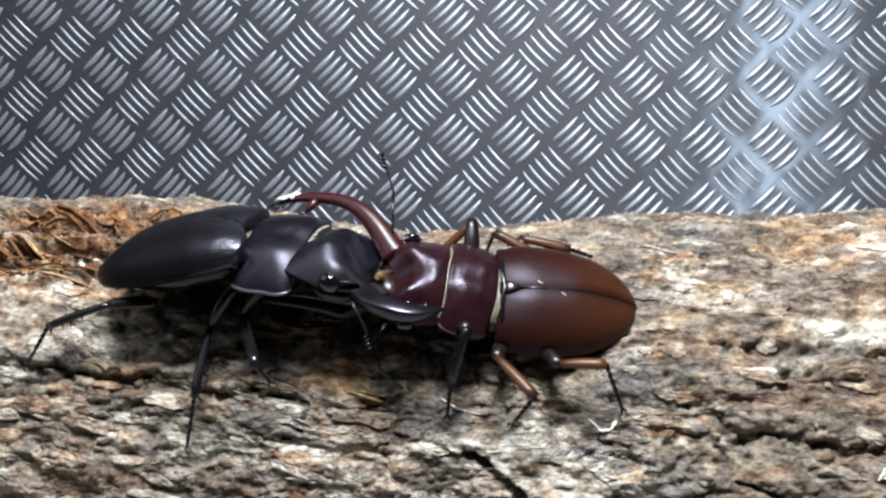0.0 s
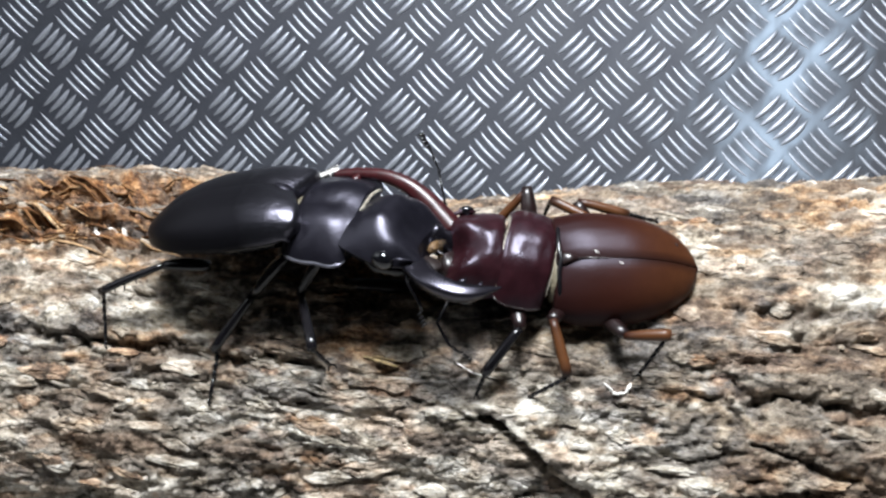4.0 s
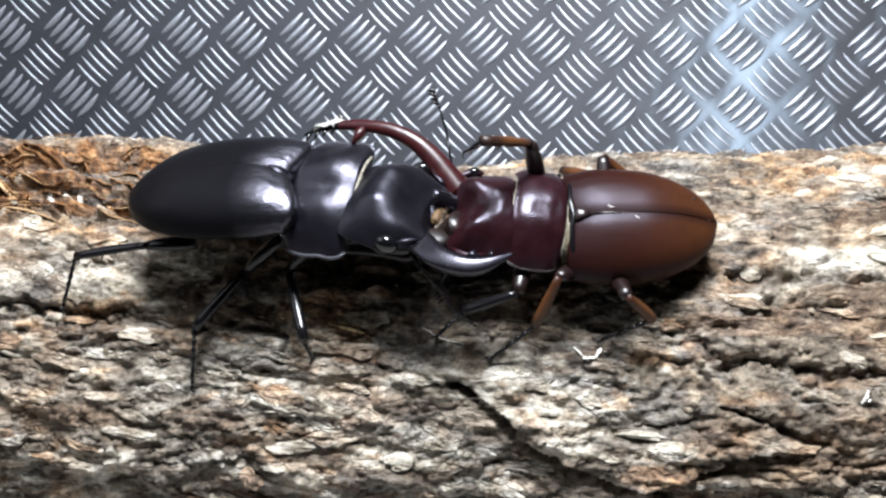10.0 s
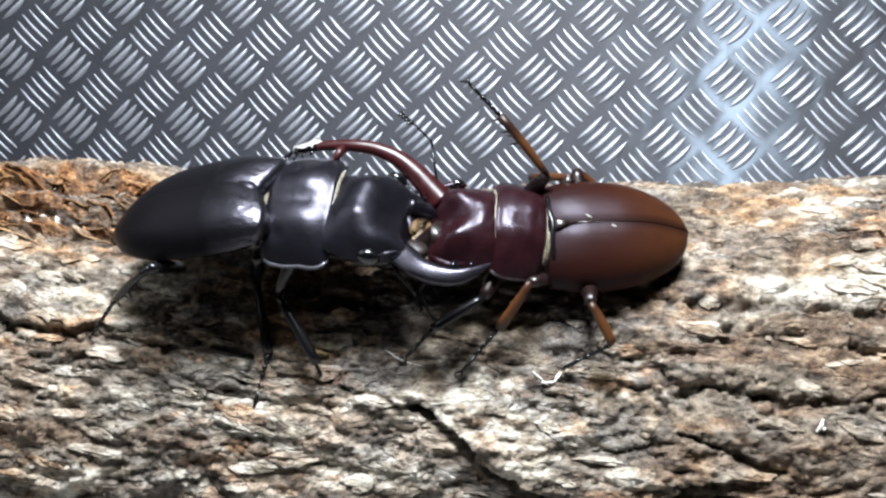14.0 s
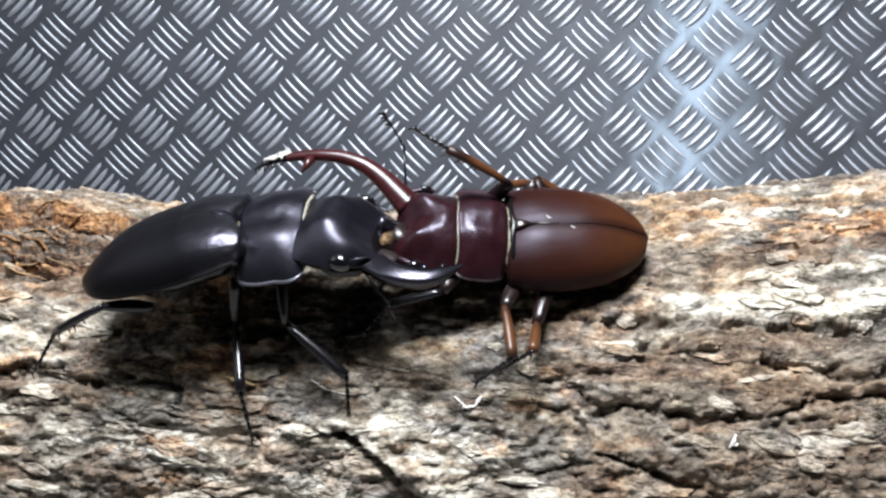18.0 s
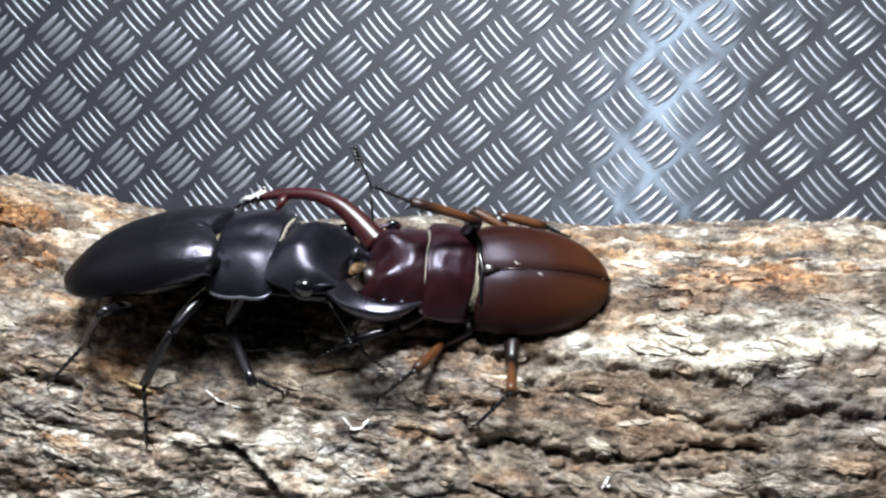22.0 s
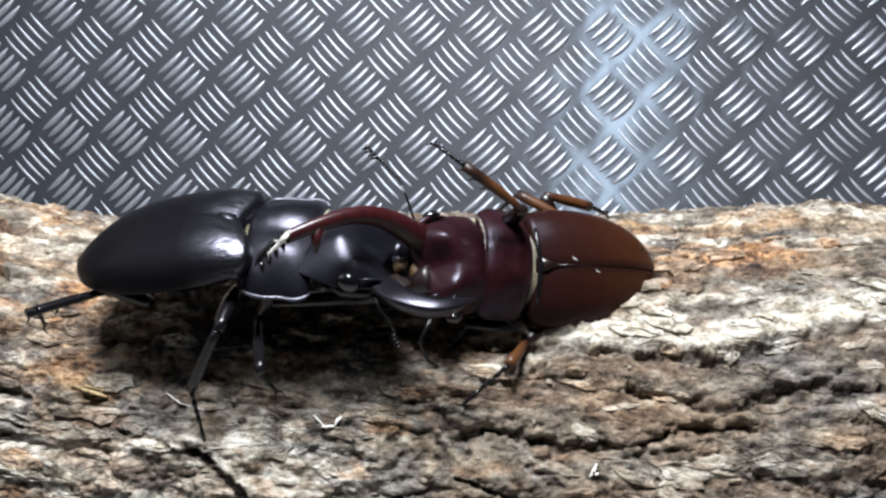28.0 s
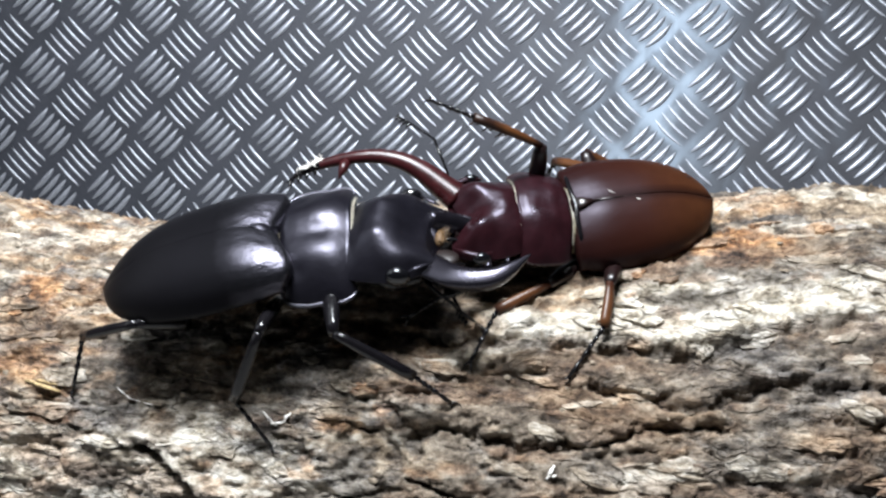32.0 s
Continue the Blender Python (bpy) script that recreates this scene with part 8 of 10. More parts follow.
    keyed(RED_JAW, [
        (0, 24.06, -9.03, -0.21, 1.7, 29.3, -30.2), (0.5, 24.23, -8.64, 0.01, -0.6, 28.4, -30.1), (1, 24.32, -8.36, 0.34, -1.9, 27.1, -28.6),
        (1.5, 24.22, -9.11, 0.5, 0.2, 22.7, -28.3), (2, 24.05, -9.89, 0.32, 2.7, 19.2, -25.6), (2.5, 24.14, -9.64, -0.69, 4, 18.8, -21.2),
        (3, 24.26, -9.3, -1.11, 4.5, 16.6, -19.5), (3.5, 24.3, -9.08, -0.87, 5.3, 16.7, -20.2), (5.5, 23.65, -10.47, -0.82, 8.6, 20.4, -23.5),
        (6, 23.67, -10.34, -0.59, 9.7, 20.2, -24.6), (6.5, 23.71, -10.3, -0.74, 10.9, 22.9, -25.9), (7, 24, -9.75, -0.41, 13.2, 23.4, -23.4),
        (7.5, 24.01, -9.75, -0.28, 10.7, 24.7, -24.3), (8, 23.89, -9.92, -0.5, 7.2, 27.2, -27.1), (8.5, 24.24, -9.13, -1.28, 11.2, 27.7, -19),
        (9, 24.55, -8.44, -1.71, 15.3, 26.4, -9.8), (9.5, 24.31, -8.78, -0.98, 7.8, 20.1, -20.3), (10, 24.22, -8.74, -0.12, 3.7, 11.9, -25.2),
        (10.5, 23.98, -9.06, -0.6, 5.2, 14.7, -25), (11, 23.96, -9.05, -0.78, 7.4, 16.5, -22.9), (11.5, 24.01, -8.89, -1.15, 6, 15.2, -20.2),
        (12, 24.13, -8.59, -0.88, 3.6, 12.4, -21.9), (12.5, 23.88, -9.06, -0.66, 8.3, 13.1, -19.1), (13, 23.52, -9.64, -0.71, 12.4, 14.9, -19.4),
        (13.5, 23.41, -9.53, -2.33, 10.2, 20.5, -22.8), (14, 23.63, -9.39, -0.13, 10.6, 12, -20.2), (14.5, 23.35, -9.89, 0.83, 9.7, 9.7, -21.9),
        (16.5, 23.33, -9.23, 0.55, 6.8, 11.2, -21.1), (17, 23.57, -8.44, 0.51, 6.7, 11.3, -18.1), (17.5, 23.53, -8.49, 0.52, 7.5, 11.2, -17.6),
        (18, 23.49, -8.45, 0.34, 8.5, 11.4, -16.6), (18.5, 23.78, -8.63, -0.36, 9.3, 14.2, -15.1), (19, 23.75, -9.23, -1.25, 9.5, 17.9, -16.4),
        (19.5, 24.25, -8.41, -0.98, 9.5, 18.3, -18.1), (20, 24.33, -8.33, -1.64, 9.5, 21.5, -21.2), (20.5, 23.86, -8.86, -2.14, 7.9, 20, -24.2),
        (21, 24.04, -8.49, -0.89, 7.3, 12.8, -22), (21.5, 23.55, -9.13, -1.99, 7.8, 22.8, -24.3), (22, 23.62, -9.05, -2.12, 10.4, 25.7, -18.8),
        (22.5, 25.02, -6.63, 4.19, -22.9, -27, 11.4), (23, 23.7, -9.07, 2.66, 11.5, -26.3, 14.8), (23.5, 23.67, -9.38, 0.7, 14.2, 1.5, -7.8),
        (24, 24.08, -8.91, 0.17, 7.2, 20.6, -24.3), (24.5, 24.47, -7.64, -0.55, 11.5, 22.6, -18.1), (25, 23.55, -9, -3.03, 15.3, 29.8, -16),
        (25.5, 24.71, -7.47, 0.02, 13.1, 4.4, -7.6), (26, 25.21, -6.23, 0.85, 9.3, -12.4, -2.7), (26.5, 25.43, -5.89, -0.1, 6.2, -6.5, -1.3),
        (28.5, 25.72, -5.28, 0.37, -14.1, -4.9, 14), (29, 25.85, -4.92, -0.56, -25.9, -8.9, 12.4), (29.5, 25.4, -4.95, 1.9, 1.3, -4.1, -1.5),
        (30, 25.79, -4.87, 0.1, 5.9, 21.3, -19.7), (30.5, 25.6, -4.86, 1.22, 15.8, 11.5, 3.7), (31, 25.34, -4.8, 2.33, 21, -1.2, 24.8),
        (31.5, 24.73, -6.64, 1.45, 15.6, 7.8, 4.1), (32, 23.89, -8.36, 0.54, 7.2, 14.3, -18),
    ])
    keyed(RED_FEELER[0], [
        (0, 25.19, -12.95, 1.35, -0, -15.2, -87.5), (2, 25.19, -12.95, 1.35, -0, -15.2, -87.5), (3, 25.51, -12.34, -0.12, -0, -16.5, -77.1),
        (6, 24.65, -13.49, 0.37, 0, -20.3, -92.1), (7, 25.04, -12.88, 0.55, 0, -21.7, -101.2), (8, 24.93, -13.06, 0.42, -0, -20.2, -87.8),
        (9, 25.77, -11.49, -0.72, -0, -20.5, -70.7), (10, 25.22, -11.9, 0.76, -0, -18, -80.9), (11, 24.86, -12.22, 0.17, -0, -15.3, -79.7),
        (12, 25.09, -11.74, 0.08, -0, -17.9, -71.9), (13, 24.3, -12.85, 0.21, -0, -16.9, -83.6), (14, 24.41, -12.6, 0.8, -0, -19.8, -84),
        (17, 24.27, -11.66, 1.48, -0, -22, -88.6), (18, 24.17, -11.67, 1.31, -0, -26.2, -86.9), (19, 24.6, -12.45, -0.42, 0, -20.6, -91.3),
        (20, 25.47, -11.44, -0.74, -0, -18.9, -80.7), (21, 25.02, -11.66, -0, -0, -21.1, -83.5), (22, 24.59, -12.26, -1.42, -0, -17.4, -84.1),
        (22.5, 26.19, -9.43, 5.78, -0, 5.2, -81.4), (23, 24.54, -12.28, 3.54, -0, -17.1, -71.6), (24, 25.07, -12.11, 0.94, -0, -14.2, -75.7),
        (25, 24.59, -12.21, -2.39, -0, -12.2, -82.8), (26, 26.49, -9.22, 1.95, -0, -0.5, -80.5), (28.5, 27.31, -8.08, 1.55, -0, 3.3, -70.3),
        (29, 27.61, -7.64, 0.57, -0, -4.8, -75.4), (30, 27.42, -7.74, 1.03, -0, -31.3, -84.9), (31, 26.63, -7.72, 3.58, -0, -30.4, -68.1),
        (32, 24.67, -11.59, 1.4, -0, -22, -75.8),
    ])
    keyed(RED_FEELER[1], [
        (0, 25.64, -23.08, 4.1, -0, -17.4, -69.5), (2, 25.64, -23.08, 4.1, -0, -17.4, -69.5), (3, 27.75, -22.15, 2.86, -0, -18.3, -61.5),
        (6, 24.29, -23.32, 4.02, -0, -23, -81), (7, 23.13, -22.45, 4.43, -0, -25.4, -87.9), (8, 25.32, -22.9, 4.05, -0, -21, -65.9),
        (9, 29.02, -20.77, 2.96, -0, -16.4, -39.2), (10, 26.8, -21.76, 4.01, -0, -23.7, -72.4), (11, 26.66, -22.19, 2.94, -0, -17.1, -57.3),
        (12, 28.19, -21.24, 3.3, -0, -16.6, -37.5), (13, 25.42, -22.83, 3.28, -0, -19.9, -56.5), (14, 25.44, -22.42, 4.37, -0, -17.4, -43.4),
        (17, 24.51, -21.39, 5.42, -0, -22.7, -59.3), (18, 24.68, -21.08, 5.94, -0, -25.3, -55.3), (19, 24.37, -22.27, 3.28, -0, -20.9, -64.6),
        (20, 27.07, -21.25, 2.67, -0, -20.2, -64), (21, 26.12, -21.39, 3.77, -0, -21.9, -60.5), (22, 25.62, -22.23, 1.72, -0, -18.1, -64.6),
        (22.5, 27.75, -19.77, 4.84, -0, 5.7, -48.9), (23, 27.71, -21.8, 6.62, -0, -14.4, -45.3), (24, 27.58, -21.97, 3.52, -0, -15.2, -61.4),
        (25, 25.87, -22.39, -0.17, -0, -11.7, -65.7), (26, 28.22, -19.58, 2.03, -0, 3.5, -54.1), (28.5, 30.86, -17.94, 0.95, -0, 7, -46.1),
        (29, 30.24, -17.77, 1.45, -0, 2.4, -43.7), (30, 28.22, -16.68, 6.48, -0, -29.5, -70.9), (31, 30.01, -16.12, 8.89, -0, -26.4, -48.1),
        (32, 27.06, -21.03, 5.33, -0, -15.5, -37.7),
    ])
    keyed(legs["front", 1][0], [
        (0, 9.26, 6.36, -3.29, 1.2, -62.3, 105), (1, 9.24, 6.59, -2.86, 0.9, -51, 95.7), (2, 9.38, 6.36, -2.94, 0.7, -37.2, 106.7),
        (3, 9.24, 6.32, -3.43, 0.6, -20.4, 91.5), (5.5, 9.93, 5.34, -3.15, 0.7, -31.7, 102.1), (6, 9.95, 5.34, -3.08, 0.7, -31, 100.8),
        (7, 9.93, 5.44, -2.97, 0.6, -26.6, 98.8), (8, 9.88, 5.44, -3.11, 0.6, -23.6, 96.4), (8.5, 9.64, 5.76, -3.3, 0.6, -20.8, 93.1),
        (9, 9.56, 5.91, -3.26, 0.6, -17.3, 84.2), (10, 9.6, 6.08, -2.78, 0.6, -13.2, 77.8), (11, 9.89, 5.62, -2.77, 0.5, -4.4, 60.6),
        (12, 9.95, 5.45, -2.88, 0.4, -2.3, 51.1), (13, 10.23, 4.97, -2.76, 0.4, 0, 48.3), (13.5, 9.89, 5.01, -3.74, 0.4, -4.9, 48.5),
        (14, 10.05, 5.34, -2.76, 0.5, -2.8, 58.3), (14.5, 10.27, 5.04, -2.46, 0.5, -10.3, 68.6), (16.5, 10.31, 4.9, -2.59, 0.5, -7.8, 58.9),
        (17, 10.2, 5.11, -2.61, 0.5, -6.2, 57.8), (18, 10.22, 5.03, -2.69, 0.5, -5.2, 57), (19, 10.19, 5.03, -2.82, 0.5, -9.4, 58.8),
        (20, 9.66, 5.8, -3.16, 0.5, -9.4, 64.8), (20.5, 9.49, 5.83, -3.59, 0.5, -9.9, 60.3), (21, 9.45, 6.18, -3.09, 0.4, -1.1, 40.9),
        (22, 9.69, 5.67, -3.32, 0.3, 1.7, 35.2), (22.5, 9.57, 6.44, -1.99, 0.4, 6.8, 39), (23, 9.65, 6.34, -1.92, 0.3, 7.2, 35.1),
        (24, 9.66, 6.12, -2.51, 0.4, 0.6, 46), (25, 9.28, 6.13, -3.63, 0.5, -5.5, 55), (26, 9.22, 6.78, -2.46, 0.6, -16.1, 83.5),
        (26.5, 9.23, 6.75, -2.47, 0.6, -19.1, 89.7), (28.5, 8.93, 7.23, -2.21, 0.3, -11.8, 147.7), (29, 9.16, 6.88, -2.41, 0.3, -11.7, 150.7),
        (29.5, 8.95, 7.34, -1.72, 0.6, -18.1, 81.1), (30, 8.37, 7.84, -2.35, 0.6, -17.9, 87.8), (30.5, 8.3, 7.91, -2.35, 0.6, -12, 73.5),
        (31, 8.94, 7.38, -1.64, 0.5, -15.1, 53.7), (31.5, 8.7, 7, -3.51, 0.5, -22.8, 60.9), (32, 9.96, 5.79, -2.08, 0.4, -12.4, 36.9),
    ])  # femur
    keyed(legs["front", 1][1], [
        (0, 8.05, 10.85, 5.56, 0.8, 46.1, 76.8), (1, 8.62, 12.86, 4.91, 0.9, 48.8, 80.5), (2, 7.09, 13.99, 3.1, 0.5, 27.5, 56.5),
        (3, 9, 15.69, 0.06, 0.5, 12.3, 55.3), (5.5, 8.14, 13.65, 2.11, 0.5, 38.4, 39.4), (6, 8.34, 13.77, 2.07, 0.5, 39.9, 39.4),
        (7, 8.55, 14.28, 1.5, 0.3, 38, 23.5), (8, 8.86, 14.55, 0.89, 0.2, 34.3, 13.4), (8.5, 9.13, 15.1, 0.24, 0.1, 26.3, 7.4),
        (9, 10.53, 15.4, -0.28, 0.1, 17.9, 5.1), (10, 11.66, 15.6, -0.49, 0.1, 23.5, 10.1), (11, 14.78, 14.31, -2, 0.2, 16.8, 21.8),
        (12, 16.22, 13.23, -2.48, 0.3, 10.4, 25.5), (13, 16.87, 12.45, -2.76, 0.3, 9.2, 30.4), (13.5, 16.5, 12.47, -2.88, 0.3, 3.1, 30.1),
        (14, 15.29, 13.83, -2.27, 0.3, 14.8, 26.9), (14.5, 13.87, 14.2, -0.67, 0.1, 17.4, 11.8), (16.5, 15.42, 13.38, -1.24, 0, 16.7, 2.6),
        (17, 15.49, 13.53, -1.52, 0.1, 16.9, 7.1), (18, 15.65, 13.38, -1.78, 0.1, 18.1, 6.9), (19, 15.29, 13.47, -1.19, 0, 14.4, 0.5),
        (20, 13.86, 14.73, -1.52, 0.1, 15, 12.8), (20.5, 14.37, 14.39, -1.88, 0.1, 10.4, 12), (21, 17, 12.73, -2.9, 0.1, 13.7, 5.4),
        (22, 17.86, 11.43, -3.61, 0.2, 9.7, 16.7), (22.5, 17.29, 12.69, -3.18, 0.1, 22, 5), (23, 17.77, 12.04, -3.17, 0.1, 17, 13.8),
        (24, 16.6, 13.31, -2.62, 0.1, 17.1, 10.5), (25, 15, 14.28, -2.67, 0.1, 13.1, 14.6), (26, 10.3, 16.33, 0.31, -0.2, 31.3, -19.4),
        (26.5, 9.28, 16.2, 0.79, -0.4, 40, -29.4), (28.5, 0.66, 12.46, -0.17, 0, 0.3, 3.4), (29, 0.62, 11.67, -0.38, 0.1, -1.5, 11),
        (29.5, 10.43, 16.73, 1.39, 0.3, -3.6, 29.2), (30, 8.75, 17.34, 0.73, 0.5, -5.3, 69.3), (30.5, 11.07, 17.29, -0.27, 0.4, 6.1, 39.9),
        (31, 14.65, 15.16, 0.97, 0.3, -10.1, 33.8), (31.5, 13.18, 15.06, 0.36, 0.4, -22, 39.2), (32, 17.77, 11.65, 0.06, 0.2, -6.6, 17.4),
    ])  # tibia
    keyed(legs["front", 1][2], [
        (0, 10.12, 19.62, -3.81, 1, 53.7, 92.1), (1, 10.04, 21.3, -4.88, 0.9, 51.4, 95.8), (2, 13.45, 23.6, -2.91, 1, 53.4, 83.4),
        (3, 16.23, 26.13, -2.71, 0.9, 54.1, 68.2), (5.5, 16.02, 20.13, -5.96, 0.8, 51.2, 61.4), (6, 16.05, 20.09, -6.27, 0.8, 50.8, 62.1),
        (7, 17.95, 18.37, -6.5, 0.7, 48.4, 51.5), (8, 19.3, 17.03, -6.45, 0.6, 47, 45.3), (8.5, 20.69, 16.6, -5.52, 0.5, 42.1, 38.8),
        (9, 22.85, 16.51, -4.27, 0.4, 37.6, 33.6), (10, 23.4, 17.68, -5.69, 0.4, 40.6, 33.7), (11, 26.34, 18.92, -5.75, 0.4, 43.9, 33.5),
        (12, 27.76, 18.74, -4.82, 0.4, 41.1, 28.2), (13, 27.94, 18.95, -4.84, 0.4, 29, 34), (13.5, 27.73, 18.97, -3.58, 0.4, 25.7, 34.1),
        (14, 26.5, 19.52, -5.58, 0.4, 32.7, 38.3), (14.5, 26.01, 16.74, -4.56, 0.4, 40.4, 32.7), (16.5, 27.86, 13.94, -4.99, 0.4, 45.6, 30.6),
        (17, 27.83, 15.07, -5.31, 0.4, 45.2, 33.1), (18, 27.92, 14.86, -5.81, 0.5, 45.2, 34.2), (19, 27.88, 13.57, -4.42, 0.4, 44, 30.6),
        (20, 26.11, 17.51, -4.88, 0.5, 44.7, 38.9), (20.5, 26.88, 17.05, -4.24, 0.4, 43.4, 34), (21, 29.58, 13.91, -5.98, 0.3, 44, 22.2),
        (22, 30.13, 15.11, -5.8, 0.3, 31.3, 23), (22.5, 29.29, 13.73, -8.06, 0.2, 34, 20.1), (23, 29.85, 15.01, -6.96, 0.3, 37.2, 22),
        (24, 28.82, 15.59, -6.44, 0.3, 37.2, 25.6), (25, 27.25, 17.48, -5.61, 0.5, 54.3, 29.7), (26, 20.78, 12.64, -6.43, 0.5, 51.4, 32.6),
        (26.5, 17.96, 11.32, -7.56, 0.5, 52.5, 32), (28.5, 13.63, 13.24, -0.23, 1, 55.6, 75.4), (29, 13.38, 14.16, -0.03, 0.9, 51.5, 82.2),
        (29.5, 21.76, 23.06, 2.21, 0.7, 42.4, 63), (30, 13.32, 29.45, 1.94, 0.7, 31.8, 86), (30.5, 20.98, 25.59, -1.66, 0.6, 37, 63.8),
        (31, 25.28, 22.28, 3.25, 0.4, 22.5, 45), (31.5, 22.53, 22.68, 5.22, 0.4, 0.5, 43.8), (32, 30.1, 15.5, 1.56, 0.2, 7.1, 24.1),
    ])  # tarsus
    keyed(legs["front", -1][0], [
        (0, 6.24, -9.36, -3.24, -0.6, -18, -88), (1, 6.64, -9.2, -2.88, -0.6, -5.6, -77.2), (2, 6.38, -9.36, -2.95, -0.6, -13.6, -82.8),
        (3, 6.15, -9.38, -3.35, -0.6, -17.3, -86.9), (5.5, 5.28, -9.97, -3.11, -0.6, -9.6, -77.1), (6, 5.31, -9.97, -3.06, -0.6, -6.3, -74.4),
        (7, 5.46, -9.92, -2.98, -0.6, -8, -76), (8, 5.4, -9.92, -3.08, -0.6, -8.7, -76.7), (8.5, 5.64, -9.73, -3.23, -0.6, -9, -77),
        (9, 5.4, -10.94, -1.99, 0, -61.4, -99.7), (10, 6.31, -11.63, -0.89, -37.9, -68.3, -58.2), (11, 5.71, -9.86, -2.79, -33.7, -57.8, -63),
        (12, 5.5, -9.96, -2.86, -12.3, -60.5, -87.7), (13, 4.94, -10.97, -2.09, 13.9, -74.2, -115.9), (14, 5.54, -9.89, -2.93, 55.3, -58.8, -160.3),
        (17, 4.68, -11.95, -1.4, 95.3, -61.9, 154.2), (18, 5.01, -10.91, -2.25, 87.2, -65.7, 163.3), (19, 4.84, -11.47, -1.94, -21.7, -83.1, -86.4),
        (20, 5.42, -10.44, -2.41, 45.5, -75.2, -154.4), (21, 5.74, -9.91, -2.6, 65.6, -57.1, -176.1), (22, 2.92, -10.94, -0.88, 105.1, -80.1, 142.5),
        (22.5, 4.08, -10.71, -0.48, -26.5, -82.9, -85.4), (23, 6.48, -9.54, -1.9, 42.1, -60.4, -155.8), (24, 6.24, -9.06, -3.05, -22.9, -45.8, -79.2),
        (25, 4.71, -10.99, -0.8, 91.5, -74.9, 160.9), (26, 5.99, -10.23, -1.31, 9.7, -80.7, -116.1), (28.5, 4.86, -10.02, -0.69, -84.1, -82.2, -21.6),
        (29, 3.48, -10.29, -0.58, -91.2, -69.5, -14.3), (29.5, 6.51, -9.64, -0.99, 6.6, -85.3, -113), (31, 7.15, -9.41, -1.19, 61.7, -83.7, -168.3),
        (32, 5.9, -10.42, -1.62, 2.7, -73.1, -108.5),
    ])  # femur
    keyed(legs["front", -1][1], [
        (0, 6.58, -18.86, -0.15, 0.4, 37.4, 38), (1, 8.84, -18.9, -1.9, 0.6, 42.7, 54.6), (2, 7.6, -19, -0.61, 0.5, 39.9, 45.7),
        (3, 6.67, -18.91, -0.37, 0.5, 36.8, 39.5), (5.5, 7.48, -19.58, -1.44, 0.5, 38.3, 46), (6, 7.98, -19.54, -1.95, 0.6, 39.2, 49),
        (7, 7.85, -19.53, -1.59, 0.5, 39.2, 47.8), (8, 7.67, -19.53, -1.57, 0.5, 39, 47.2), (8.5, 7.86, -19.36, -1.66, 0.5, 38.8, 47.8),
        (8.7333, 6.19, -17.74, 3, -5.3, -2.5, 33.3), (9, 4.51, -16.12, 7.67, 0, -43.8, 18.6), (10, 8.45, -15.09, 9.33, -7.7, -43.1, 29.8),
        (11, 8.37, -15.08, 6.52, -11.7, -35.3, 36), (12, 5.71, -15.37, 6.72, -8.3, -36.6, 30.3), (13, 3.63, -13.67, 8.49, 7.5, -29.7, 1.9),
        (14, 0.18, -11.82, 6.48, 31.3, -29, -44.6), (17, 0.02, -9.7, 8.3, 29, -5.5, -37.1), (18, 0.68, -9.61, 7.78, 20.5, -31.3, -11.3),
        (19, 4.92, -12.79, 8.98, 11.4, -17.5, 10.4), (20, 2.88, -11.65, 8.22, 14, -6.9, -2), (21, -0.22, -10.32, 6.64, 24, -33.2, -29.9),
        (22, 1.41, -9.78, 9.95, 11.9, -21.3, -3.9), (22.5, 4.19, -12.07, 10.43, 16.3, -25.9, -14.7), (23, 1.53, -11.76, 7.67, 25.6, -30.2, -34.5),
        (24, 7.68, -16.59, 4.83, 5.8, -15.2, 13.8), (25, 2.01, -10.05, 9.82, 27.9, -28.8, -40.9), (26, 5.2, -11.83, 9.54, 15.9, -12.6, -8),
        (28.5, 6.25, -10.57, 10.21, 21.7, -16.1, -31), (29, 7.21, -11.24, 9.73, 19.1, -24.2, -23.5), (29.5, 6.16, -10.47, 9.97, 23.1, -19.9, -34.3), (30, 6.1, -10.2, 9.9, 13, 44, -10),
        (31, 5.96, -9.66, 9.74, 3.8, -16, 23.7), (32, 4.89, -13.45, 8.9, 18.3, -28.9, -13),
    ])  # tibia
